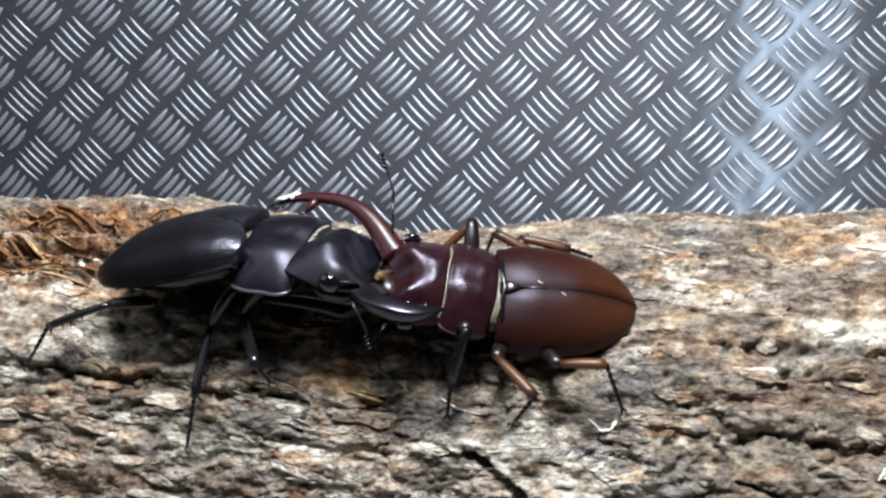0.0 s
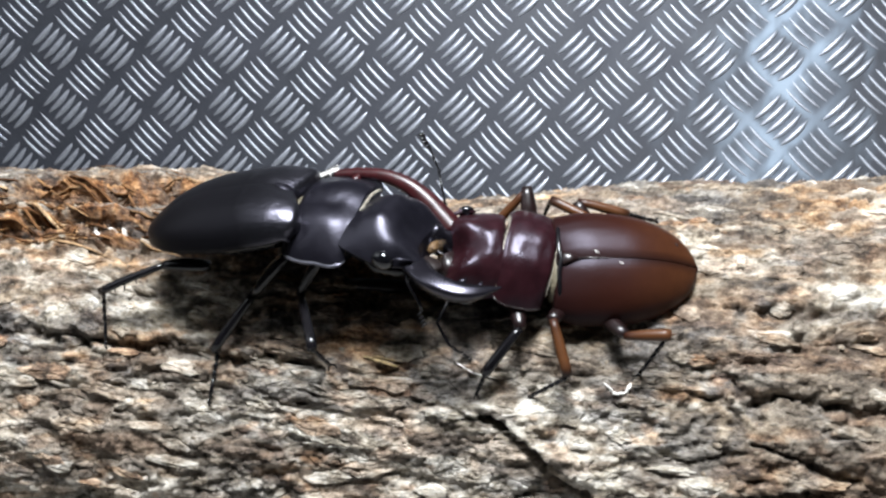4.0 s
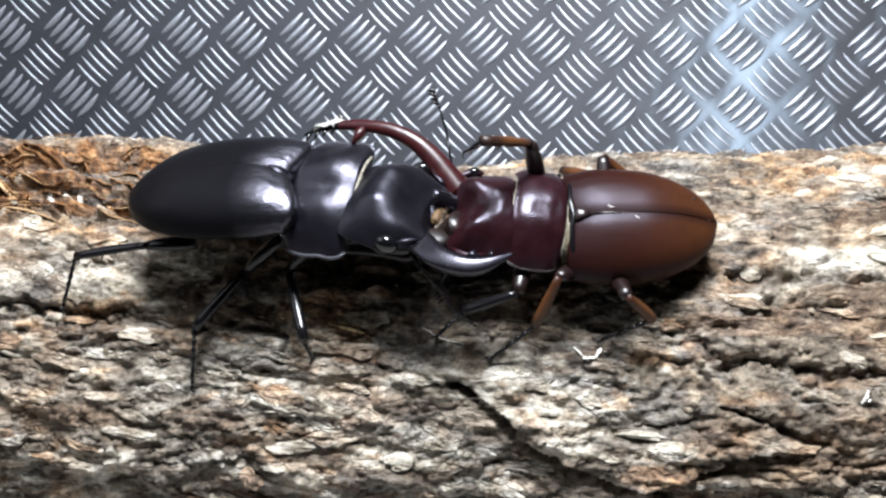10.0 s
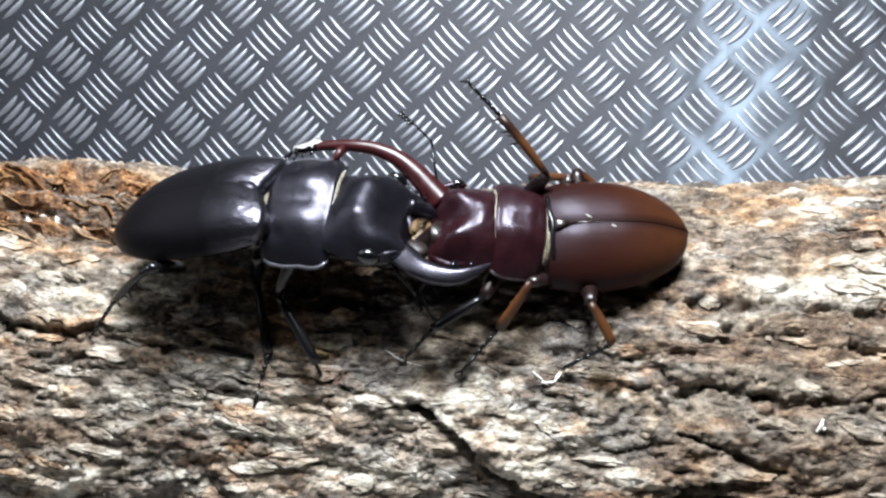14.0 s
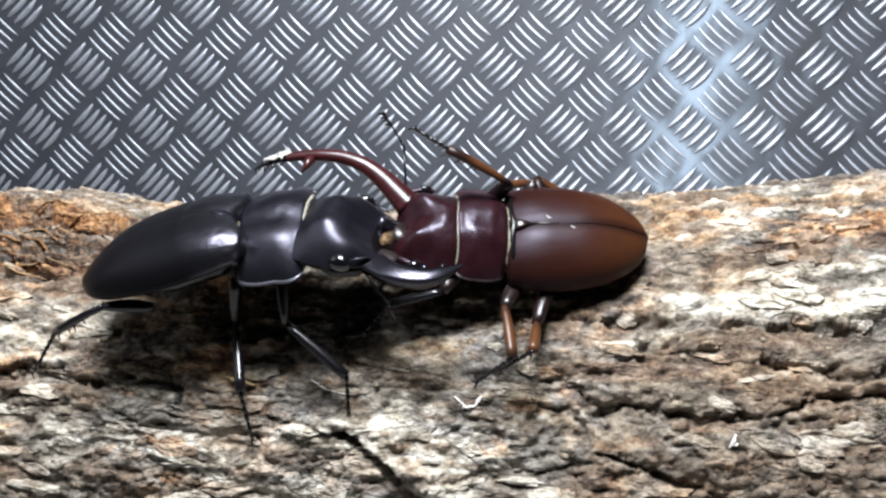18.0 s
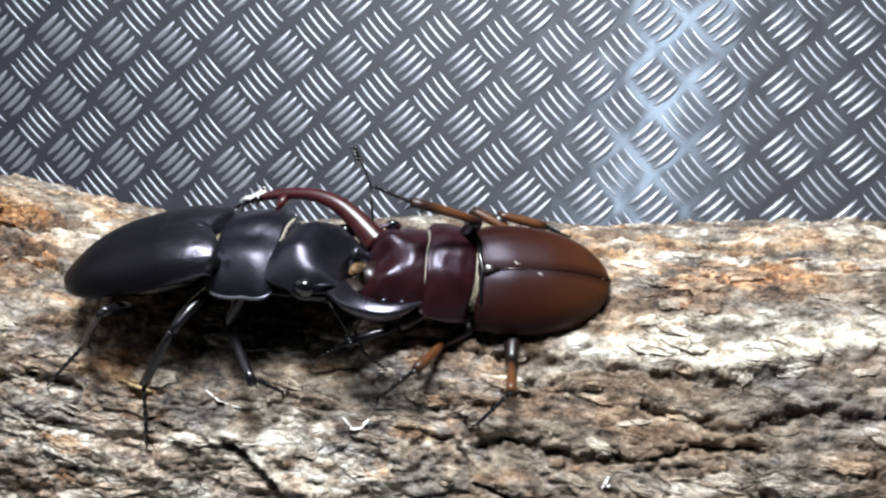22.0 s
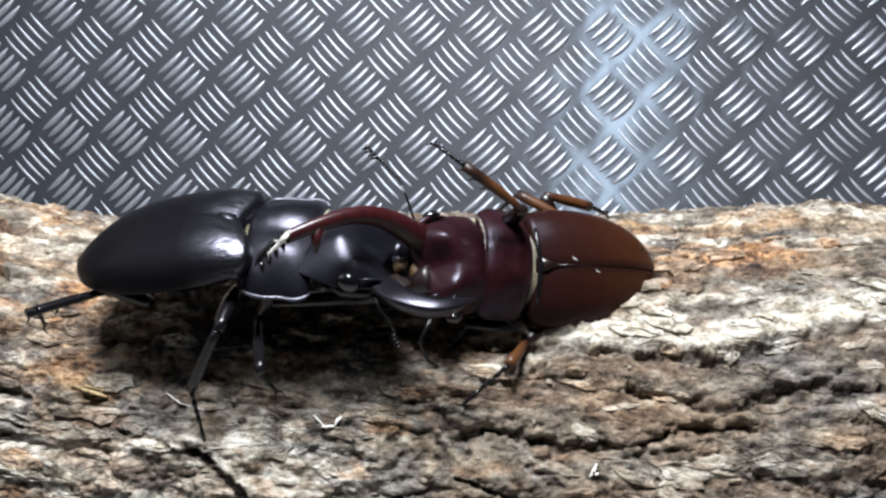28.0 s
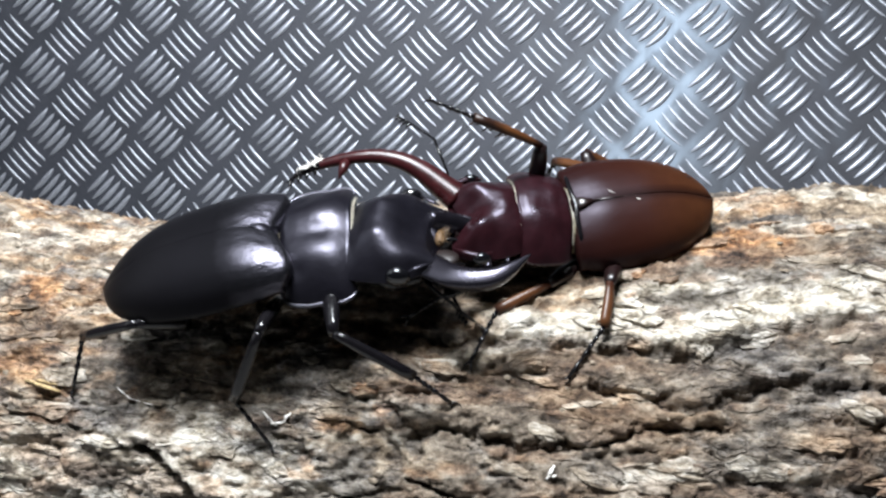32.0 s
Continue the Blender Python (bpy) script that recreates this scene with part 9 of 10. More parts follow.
    keyed(legs["front", -1][2], [
        (0, 14.72, -12.5, -8.03, -0.2, 46.8, -10.7), (1, 14.38, -11.11, -10.71, -0.1, 50.5, -9.5), (2, 14.56, -11.86, -8.95, -0.1, 50.4, -6.2),
        (3, 14.7, -12.29, -8.16, -0.1, 47.7, -5.2), (5.5, 14.57, -12.25, -9.5, -0.1, 42.8, -8.4), (6, 14.59, -11.94, -10.18, -0.1, 42.6, -8.4),
        (7, 14.62, -12.07, -9.81, -0.1, 42.2, -9.6), (8, 14.53, -12.12, -9.75, -0.1, 43.4, -8.9), (8.5, 14.67, -11.84, -9.8, -0.1, 42.5, -8.4),
        (9, 16.07, -12.24, 19.37, -0, 49.2, -68.8), (10, 19.16, -8.96, 20.88, 16.3, 66, -49.7), (11, 19.53, -6.96, 16.28, 5.2, 65, -62),
        (12, 17.42, -8.52, 16.8, 19.2, 63.9, -46.5), (13, 18.3, -13.18, 16.87, 16.9, 50.2, -49.2), (14, 10.7, -22.19, 14.68, 15.4, -2.4, -52.5),
        (17, 13.44, -19.84, 9.92, 15.3, 2, -35.2), (18, 14.84, -12.45, 16.55, 13.6, 14.5, -46.8), (19, 20.77, -9.87, 14.07, 21.6, 40.9, -30.3),
        (20, 19.65, -12.24, 10.25, 27.4, 34.2, -20.8), (21, 12.04, -17.37, 15.9, 22.1, -5, -40.5), (22, 17.12, -10.86, 16.1, 22.7, 29.7, -37.7),
        (22.5, 18.89, -15.94, 17.82, 37.1, 49, -15.5), (23, 13.57, -20.04, 16.16, 22.6, 10.9, -42.5), (24, 23.51, -12.69, 9.28, 28.4, 50.3, -31.9),
        (25, 13.21, -19.75, 17.96, 13, 6.8, -61.3), (26, 21.54, -14.14, 13.22, 24.8, 38.9, -32.7), (28.5, 20.16, -18.94, 14.9, 2.8, 47.6, -64.2),
        (29, 21.34, -17.39, 16.66, 10.5, 30.8, -52.2), (29.5, 19.28, -19.42, 15.73, 7.7, 10.1, -60.2), (30, 18.07, -12.31, -1.84, 9, 55, -30), (31, 20.84, -3.13, 14.39, 11, 51.3, -54.1),
        (32, 19.3, -16.78, 17.08, 17.8, 10, -41.6),
    ])  # tarsus
    keyed(legs["mid", 1][0], [
        (0, -2, 8.5, -5, 0, -43.9, 67.2), (1, -2, 8.5, -5, 9.3, -51.7, 54.7), (2, -2, 8.5, -5, 16.7, -51.4, 45.3), (3, -2, 8.5, -5, 9.9, -54.8, 53.8),
        (6, -2, 8.5, -5, 12.4, -52.8, 50.6), (7, -2, 8.5, -5, 19.8, -54.1, 41.4), (8, -2, 8.5, -5, 23.7, -52.7, 36.5), (9, -2, 8.5, -5, 20.1, -48.1, 41.2),
        (10, -2, 8.5, -5, 18.5, -49.2, 43.4), (11, -2, 8.5, -5, 19.2, -47.4, 42.4), (12, -2, 8.5, -5, 16.2, -43.7, 46.7), (13, -2, 8.5, -5, 20.2, -45, 40.9),
        (14, -2, 8.5, -5, 28.9, -41, 28.2), (17, -2, 8.5, -5, 7.1, -29, 65.2), (18, -2, 8.5, -5, 6.6, -23, 66.3), (19, -2, 8.5, -5, 13.2, -35.3, 52.8),
        (20, -2, 8.5, -5, 13.8, -32, 51.8), (21, -2, 8.5, -5, 8.5, -38.1, 60.9), (22, -2, 8.5, -5, 17.8, 4.5, 31.6), (22.5, -2, 8.5, -5, 17.7, -8.2, 33.8),
        (23, -2, 8.5, -5, 18.4, 2.2, 20.8), (24, -2, 8.5, -5, 18.4, -0.4, 20.8), (30, -2, 8.5, -5, 20.3, 15.6, 34.6), (32, -2, 8.5, -5, 20, -9.3, 28.9),
    ])  # femur
    keyed(legs["mid", 1][1], [
        (0, 1.08, 15.81, 2.62, 0, -15.4, 128.3), (1, 1.94, 14.06, 3.63, 2.3, 30.9, 144.1), (2, 2.82, 13.37, 3.6, 0.5, -19.3, 127.4),
        (3, 1.75, 13.61, 3.99, 5.3, -2.7, 102.9), (6, 2.22, 13.64, 3.77, 6.8, 28.1, 109.6), (7, 2.84, 12.77, 3.91, 4.5, 39.9, 105.5),
        (8, 3.35, 12.47, 3.75, -2.6, 40.6, 94.5), (9, 3.53, 13.34, 3.19, -27.3, 52.9, 61.3), (10, 3.22, 13.44, 3.33, -29.6, 44.5, 58.2),
        (11, 3.5, 13.53, 3.09, -29.7, 29.5, 58), (12, 3.46, 14.29, 2.59, -34.5, 45.7, 50.3), (13, 3.88, 13.59, 2.78, -31.7, 28.7, 54.8),
        (14, 5.32, 12.42, 2.21, -36, 39.5, 47.2), (17, 2.04, 17.24, 0.33, -20.4, -5.1, 93.7), (18, 2.06, 17.78, -0.71, -20.5, -5.2, 94.7),
        (19, 3.42, 15.65, 1.36, -20.2, -0.4, 87.9), (20, 3.77, 15.83, 0.83, -20.1, -0.7, 79.4), (21, 2.2, 16.06, 1.79, -21.5, 4.5, 39.3),
        (22, 7.34, 14.24, -5.86, -23.8, -29.3, 49.6), (22.5, 7.05, 14.55, -3.44, -15.7, -41.7, 35.8), (23, 8.28, 12.4, -5.42, -25, -28.5, 51.8),
        (24, 8.28, 12.41, -4.93, -22.6, -22.9, 46.1), (30, 6.72, 14.51, -7.97, -25.9, 4.3, 65.9), (32, 7.51, 13.74, -3.23, -29, 3.1, 19.8),
    ])  # tibia
    keyed(legs["mid", 1][2], [
        (0, -6.57, 25.5, 6.03, 0, 74.1, 38.5), (1, -6.96, 20.5, -2.94, 21, 42.1, 62.3), (2, -4.52, 22.97, 7.82, 4.4, 51.2, 39.6),
        (3, -1.1, 26.08, 4.6, -15.5, 53.2, 14.6), (6, -1.57, 24.28, -2.26, -12.8, 51.3, 18.1), (7, 0.22, 22.23, -4.31, -12.2, 48.7, 18.8),
        (8, 2.6, 22.16, -4.58, -11.7, 44.1, 19.4), (9, 7.24, 20.1, -7.03, -8.6, 42.4, 24), (10, 8.03, 21.19, -5.65, -6.7, 36.6, 27),
        (11, 9.39, 22.98, -3.21, -8.8, 38.9, 23.6), (12, 9.18, 21.16, -6.57, -8.3, 32, 24.5), (13, 10.35, 22.77, -3.36, -7.1, 35.2, 26.5),
        (14, 12.03, 19.67, -5.93, 1.8, 30, 43.1), (17, 1.22, 29.96, 1.47, -16.9, 53.8, 15.9), (18, 1.03, 30.48, 0.45, -21.4, 55.4, 10.3),
        (19, 3.89, 28.44, 1.46, -10.2, 48.9, 24.5), (20, 6.12, 28.41, 0.99, -15, 58.7, 18.5), (21, 12.08, 24.14, 0.78, -18.9, 47, 13.7),
        (22, 14.59, 22.74, 0.4, -7.3, 45.3, 29.8), (22.5, 14.81, 20.15, 5.07, -6.8, 36.5, 30.4), (23, 15.23, 21.24, 0.68, -11.2, 35.1, 23),
        (24, 16.45, 20.9, 0.06, -14.6, 37.9, 17.2), (30, 11.93, 26.17, -8.93, 14.4, 5.7, 85), (32, 19.53, 18.07, -3.92, 11.6, 4.8, 54.7),
    ])  # tarsus
    keyed(legs["mid", -1][0], [
        (0, -2, -8.5, -5, -0.2, -13.8, -159.9), (1, -2, -8.5, -5, -0.2, -43.2, -165), (2, -2, -8.5, -5, -0.2, -24.7, -160.6),
        (3, -2, -8.5, -5, -0.2, -20.7, -160.7), (5.5, -2, -8.5, -5, -0.1, -40.2, -170.1), (6, -2, -8.5, -5, -0.2, -48.6, -169.2),
        (7, -2, -8.5, -5, -0.1, -45.3, -170.7), (8, -2, -8.5, -5, -0.1, -40.1, -170), (8.5, -2, -8.5, -5, -0.1, -47.9, -170.3),
        (9, -2, -8.5, -5, -0.2, -55.7, -166.9), (10, -2, -8.5, -5, -0.2, -53.7, -168.5), (11, -2, -8.5, -5, -0.2, -53.9, -167.3),
        (12, -2, -8.5, -5, -0.2, -54.4, -170), (13, -2, -8.5, -5, -0.2, -54.7, -169.1), (13.5, -2, -8.5, -5, -0.7, -53.8, -132.6),
        (14, -2, -8.5, -5, -0.7, -53.1, -130.5), (14.5, -2, -8.5, -5, -0.7, -53.7, -128.7), (16.5, -2, -8.5, -5, -0.2, -55.2, -165.8),
        (17, -2, -8.5, -5, -0.7, -52.4, -130.7), (18, -2, -8.5, -5, -0.7, -52.2, -129.7), (19, -2, -8.5, -5, -0.2, -50.8, -167.1),
        (20, -2, -8.5, -5, -0.2, -43.6, -165.9), (20.5, -2, -8.5, -5, -0.2, -38, -166.2), (21, -2, -8.5, -5, -0.2, -47.5, -168.2),
        (22, -2, -8.5, -5, -0.2, -17.1, -161.2), (22.5, -2, -8.5, -5, -0.7, -52.7, -132.5), (23, -2, -8.5, -5, -0.2, -32.2, -167.1),
        (24, -2, -8.5, -5, -0.2, -27.2, -164.5), (25, -2, -8.5, -5, -0.5, 22.9, -132.5), (26, -2, -8.5, -5, -0.2, -25.7, -159.4),
        (26.5, -2, -8.5, -5, -0.2, -30.5, -162.1), (28.5, -2, -8.5, -5, -0.2, -40.4, -166.2), (29, -2, -8.5, -5, -0.2, -51.9, -166.3),
        (29.5, -2, -8.5, -5, -0.8, -53.2, -125.8), (30, -2, -8.5, -5, -0.8, -52.6, -122), (30.5, -2, -8.5, -5, -0.8, -52.5, -122.4),
        (31, -2, -8.5, -5, -0.8, -54.2, -126.3), (31.5, -2, -8.5, -5, -0.1, -57.4, -172.3), (32, -2, -8.5, -5, -0.1, -56.9, -174.3),
    ])  # femur
    keyed(legs["mid", -1][1], [
        (0, -11.12, -11.84, -2.62, -0.3, -2.4, -27.2), (1, -9.04, -10.38, 1.85, -0.4, 27.8, -34.3), (2, -10.57, -11.52, -0.82, -0.3, 8.1, -29.7),
        (3, -10.83, -11.6, -1.47, -0.3, 3.8, -29.8), (5.5, -9.52, -9.82, 1.45, -0.4, 23.9, -35.7), (6, -8.5, -9.74, 2.5, -0.4, 32.7, -37.9),
        (7, -8.94, -9.64, 2.11, -0.4, 29.2, -37.2), (8, -9.54, -9.83, 1.44, -0.4, 24, -35.2), (8.5, -8.61, -9.64, 2.42, -0.4, 31.8, -38),
        (9, -7.5, -9.78, 3.26, -0.5, 40.8, -40), (10, -7.8, -9.68, 3.06, -0.5, 38.6, -39.4), (11, -7.75, -9.8, 3.08, -0.5, 38.9, -39.3),
        (12, -7.73, -9.51, 3.13, -0.5, 38.4, -41.1), (13, -7.67, -9.59, 3.16, -0.5, 38.5, -41.5), (13.5, -6, -12.84, 3.07, -0.5, 44.8, -41.6),
        (14, -5.9, -13.06, 3, -0.5, 46.2, -39.6), (14.5, -5.71, -13.12, 3.06, -0.5, 48.3, -39.4), (16.5, -7.53, -9.9, 3.22, -0.5, 40.5, -39.7),
        (17, -5.98, -13.13, 2.92, -0.5, 45.4, -38.9), (18, -5.92, -13.22, 2.9, -0.5, 46.2, -37.9), (19, -8.16, -9.91, 2.75, -0.4, 35, -38.7),
        (20, -9.03, -10.27, 1.89, -0.4, 28, -34.9), (20.5, -9.65, -10.38, 1.16, -0.3, 21.7, -34.2), (21, -8.62, -9.88, 2.37, -0.4, 31.7, -37.3),
        (22, -11.05, -11.58, -2.05, -0.3, 0.2, -30.1), (22.5, -6.09, -12.97, 2.95, -0.5, 44.9, -38.9), (23, -10.25, -10.39, 0.33, -0.3, 15.3, -34.1),
        (24, -10.57, -10.88, -0.43, -0.3, 10.4, -32.2), (25, -8.23, -15.29, -8.88, -0.1, -46.4, -9.9), (26, -10.43, -11.67, -0.66, -0.3, 10.1, -27.5),
        (26.5, -10.2, -11.15, 0.08, -0.3, 15.7, -28.2), (28.5, -9.4, -10.32, 1.48, -0.4, 24.2, -34.8), (29, -7.99, -9.96, 2.87, -0.4, 37.4, -37.4),
        (29.5, -5.5, -13.36, 3.01, -0.5, 50.7, -37.3), (30, -5.22, -13.64, 2.95, -0.5, 54.5, -33.4), (30.5, -5.26, -13.64, 2.93, -0.5, 54, -33.5),
        (31, -5.46, -13.21, 3.11, -0.6, 50.2, -40.2), (31.5, -7.34, -9.22, 3.42, -0.5, 33.7, -52), (32, -7.43, -9.04, 3.38, -0.5, 33.5, -51.6),
    ])  # tibia
    keyed(legs["mid", -1][2], [
        (0, 0.88, -18, -2.05, 2.4, 86.6, 16.9), (1, 0.82, -17.11, -4.46, 7.6, 85.9, 80.2), (2, 1.04, -18.13, -2.74, 5.3, 83.9, 82.9),
        (3, 0.86, -18.3, -2.36, 4.2, 83.3, 62), (5.5, 0.5, -17.02, -4.01, 0.1, 83.6, 0.9), (6, 0.46, -16.72, -4.8, 0.5, 83.2, 6.2),
        (7, 0.45, -16.77, -4.47, -0.2, 82.9, -3.3), (8, 0.54, -16.94, -4.06, 0, 84.3, -0.3), (8.5, 0.42, -16.7, -4.7, 0.7, 82.6, 10.4),
        (9, 0.33, -16.33, -5.57, 1.1, 79.9, 20.4), (10, 0.36, -16.38, -5.35, 0.6, 81, 9.2), (11, 0.39, -16.45, -5.39, 1.6, 81.2, 27.5),
        (12, 0.24, -16.47, -5.25, 0.5, 78.3, 10.7), (13, 0.24, -16.59, -5.25, 1.1, 77.5, 25.3), (13.5, 1.17, -19.2, -6.44, 1.4, 66.7, 70),
        (14, 1.3, -19.02, -6.74, 1.5, 67.5, 78.5), (14.5, 1.24, -18.83, -7.02, 1.4, 68.3, 70.3), (16.5, 0.38, -16.45, -5.55, 2, 76.8, 54.2),
        (17, 1.4, -19.08, -6.69, 1.3, 64.3, 86.4), (18, 1.45, -18.96, -6.85, 1.3, 63.4, 91), (19, 0.47, -16.82, -5, 2.2, 76.7, 65.3),
        (20, 0.75, -17.09, -4.44, 3.1, 79.4, 83.9), (20.5, 0.72, -17.44, -3.83, 3.3, 80.6, 72.6), (21, 0.53, -16.84, -4.71, 2.8, 80.2, 59.2),
        (22, 0.63, -18.35, -2.1, 2.8, 81.4, 50.2), (22.5, 1.35, -18.98, -6.57, 1.5, 67.9, 80.6), (23, 0.54, -17.68, -3.23, 2.6, 80.9, 48.2),
        (24, 0.67, -17.95, -2.86, 3, 81.1, 58), (24.5, 0.8, -17.42, -0.98, -2.8, 80.7, -9.2), (25, 0.94, -16.89, 0.9, -3, 79.7, -70.8),
        (25.3333, 1.08, -17.2, -0.41, -6, 80.5, -14.7), (25.6667, 1.21, -17.5, -1.72, -3, 81.4, 47.2), (26, 1.35, -17.81, -3.03, 3.6, 81.4, 112.8),
        (26.5, 1.26, -17.3, -3.57, 4.4, 83.4, 122.5), (28.5, 0.72, -17.34, -4.05, 2.8, 78.8, 75.2), (29, 0.53, -16.47, -5.32, 2.3, 76.4, 74.4),
        (29.5, 1.3, -18.53, -7.44, 1, 55.8, 77.1), (30, 1.33, -17.96, -8.04, 1, 55.6, 82.6), (30.5, 1.36, -18.03, -7.98, 1.1, 57.7, 82.5),
        (31, 1.14, -18.79, -7.26, 0.9, 52.4, 68.7), (31.5, -0.42, -18.08, -4.06, 0.9, 63.2, 46.2), (32, -0.44, -17.86, -4.07, 0.8, 64.9, 38.5),
    ])  # tarsus
    keyed(legs["hind", 1][0], [
        (0, -9, 8.5, -5, 0, -45.4, 111), (1, -9, 8.5, -5, 3.7, -47.6, 105.9), (2, -9, 8.5, -5, -4.3, -49.7, 116.5), (3, -9, 8.5, -5, -7.3, -43.3, 120.7),
        (6, -9, 8.5, -5, -3.5, -40.5, 115), (7, -9, 8.5, -5, 4.3, -44.2, 103.4), (8, -9, 8.5, -5, 5.6, -45, 101.6), (9, -9, 8.5, -5, 15.2, -43.5, 87.9),
        (10, -9, 8.5, -5, 7.7, -42, 98.8), (11, -9, 8.5, -5, 23.7, -47.5, 76.4), (12, -9, 8.5, -5, 17, -40.5, 85.9), (13, -9, 8.5, -5, 20.5, -42.8, 80.7),
        (14, -9, 8.5, -5, 23, -41.6, 77), (17, -9, 8.5, -5, 25.2, -23.5, 72.8), (18, -9, 8.5, -5, 25.4, -9.9, 72.2), (19, -9, 8.5, -5, 28.3, -22.6, 62),
        (20, -9, 8.5, -5, 28.7, -8.1, 60.6), (21, -9, 8.5, -5, 22.8, -31, 77.8), (22, -9, 8.5, -5, 21.2, -22.4, 81.2), (22.5, -9, 8.5, -5, 23.9, -45, 76.5),
        (23, -9, 8.5, -5, 25.1, -32.3, 74.6), (24, -9, 8.5, -5, 37.3, -20.9, 47.8), (25, -9, 8.5, -5, 38.4, -14.2, 44.1), (26, -9, 8.5, -5, 40.4, -17.6, 37),
        (28.5, -9, 8.5, -5, 39.8, -14, 39.2), (29, -9, 8.5, -5, 38.6, -11.8, 44.4), (29.5, -9, 8.5, -5, 29.4, -32.6, 68.2),
        (30, -9, 8.5, -5, 23.3, -34.3, 79.2), (31, -9, 8.5, -5, 25.5, -20, 74.4), (32, -9, 8.5, -5, 31.3, -33.9, 61.7),
    ])  # femur
    keyed(legs["hind", 1][1], [
        (0, -12.27, 17.02, 4.26, 0, -17.6, 176.7), (1, -11.41, 16.93, 4.6, -1.6, -13.4, -177.5), (2, -12.76, 16.03, 4.91, -1.9, -15, -176.3),
        (3, -13.83, 16.63, 3.92, 1.5, -32.4, 175.4), (6, -13.19, 17.46, 3.44, 1.6, 6.1, 175.1), (7, -11.15, 17.57, 4.06, 1, 10.2, 171),
        (8, -10.84, 17.51, 4.19, -1.3, 12.5, 159.2), (9, -8.65, 17.93, 3.95, -3.9, 37.7, 153.3), (10, -10.48, 18.04, 3.7, 0.5, 47.4, 159.7),
        (11, -6.93, 17.03, 4.59, -13.9, 20.2, 134.9), (12, -8.3, 18.36, 3.45, -10.8, 38.2, 141.1), (13, -7.46, 17.92, 3.82, -16.8, 29.9, 130.4),
        (14, -6.81, 17.98, 3.62, -21.6, 22.7, 119.6), (17, -5.48, 19.89, 0.19, -27.7, -6.6, 79.2), (18, -5.09, 20.69, -2.77, -27.5, -26.5, 78.5),
        (19, -3.36, 19.1, -0.01, -24.5, -22.9, 71.4), (20, -2.68, 19.71, -3.17, -23.2, -25.2, 68.1), (21, -6.64, 19.39, 1.69, -29.7, -20.1, 84.9),
        (22, -7.16, 20.37, -0.04, -27.7, -33.9, 80.5), (22.5, -6.86, 17.44, 4.19, -22.1, -38.2, 71), (23, -6.08, 19.09, 1.95, -24.3, -15.3, 75.9),
        (24, -0.84, 17.49, -0.36, -20.2, -34.5, 66.3), (25, 0.05, 17.27, -1.81, -10.9, -34.8, 49.9), (26, 0.9, 15.95, -1.06, -11.5, -35.7, 51),
        (28.5, 0.77, 16.48, -1.86, -3.7, -34.2, 37.4), (29, 0.09, 17.4, -2.35, -7.8, -37.9, 44.5), (29.5, -4.93, 18.66, 2.01, -22.2, -13.2, 76.4),
        (30, -6.98, 19.05, 2.32, -23.5, 9.2, 111.3), (31, -5.72, 20.27, -0.55, -26.5, 12.7, 95.7), (32, -3.88, 18, 2.25, -29.8, 1.6, 70),
    ])  # tibia
    keyed(legs["hind", 1][2], [
        (0, -21.78, 17.58, 7.28, 0, 45.3, 130), (1, -21.13, 16.5, 6.91, 1.4, 44.9, 132), (2, -22.4, 15.41, 7.5, -29.2, 39.6, 87.7),
        (3, -22.25, 17.31, 9.28, -50.8, 51.2, 58), (6, -23.09, 18.31, 2.38, -61.9, 52.2, 43.8), (7, -20.87, 19.11, 2.29, -78, 58.2, 24.3),
        (8, -19.97, 20.98, 2.02, -81.5, 51.1, 20), (9, -15.71, 21.49, -2.17, -93.8, 46.2, 3.7), (10, -16.82, 20.39, -3.66, -88.1, 32.4, 12.7),
        (11, -13.56, 23.67, 1.13, -89.3, 43.9, 10.6), (12, -14.41, 23.3, -2.73, -91.5, 40.4, 7.4), (13, -13.08, 24.52, -1.16, -87.2, 35.4, 14.3),
        (14, -11.37, 26, -0.23, -87.9, 40.6, 13.2), (17, -3.63, 29.65, 1.33, -89.4, 43.5, 11), (18, -3.31, 29.46, 1.7, -93.1, 52.8, 6),
        (19, -0.42, 27.83, 3.87, -80.6, 51.2, 21.9), (20, 0.69, 28.11, 1.09, -88.1, 48.3, 12.1), (21, -5.82, 28.75, 5.12, -43.3, 71.6, 62.1),
        (22, -5.8, 28.56, 5.54, -63.6, 51.9, 39.4), (22.5, -4.3, 24.88, 10.37, -54.6, 32.5, 52.6), (23, -3.73, 28.44, 4.59, -70.8, 52.2, 29),
        (24, 2.48, 25.05, 5.3, -60.3, 46.2, 42.9), (25, 5.34, 23.55, 3.89, -54, 27.7, 53.2), (26, 6.01, 22.26, 4.77, -55.2, 20.1, 50.4),
        (28.5, 7.35, 21.5, 3.76, -60.5, 32.5, 38.5), (29, 5.73, 22.93, 3.8, -65, 39.1, 30.8), (29.5, -2.64, 28.12, 4.3, -54, 3.2, 59.3),
        (30, -10.57, 28.25, 0.72, -52.5, 17.4, 67.4), (31, -6.69, 29.97, -2.75, -57.8, 22.7, 52.1), (32, -0.47, 27.4, 1.97, -60.8, 18, 43.6),
    ])  # tarsus
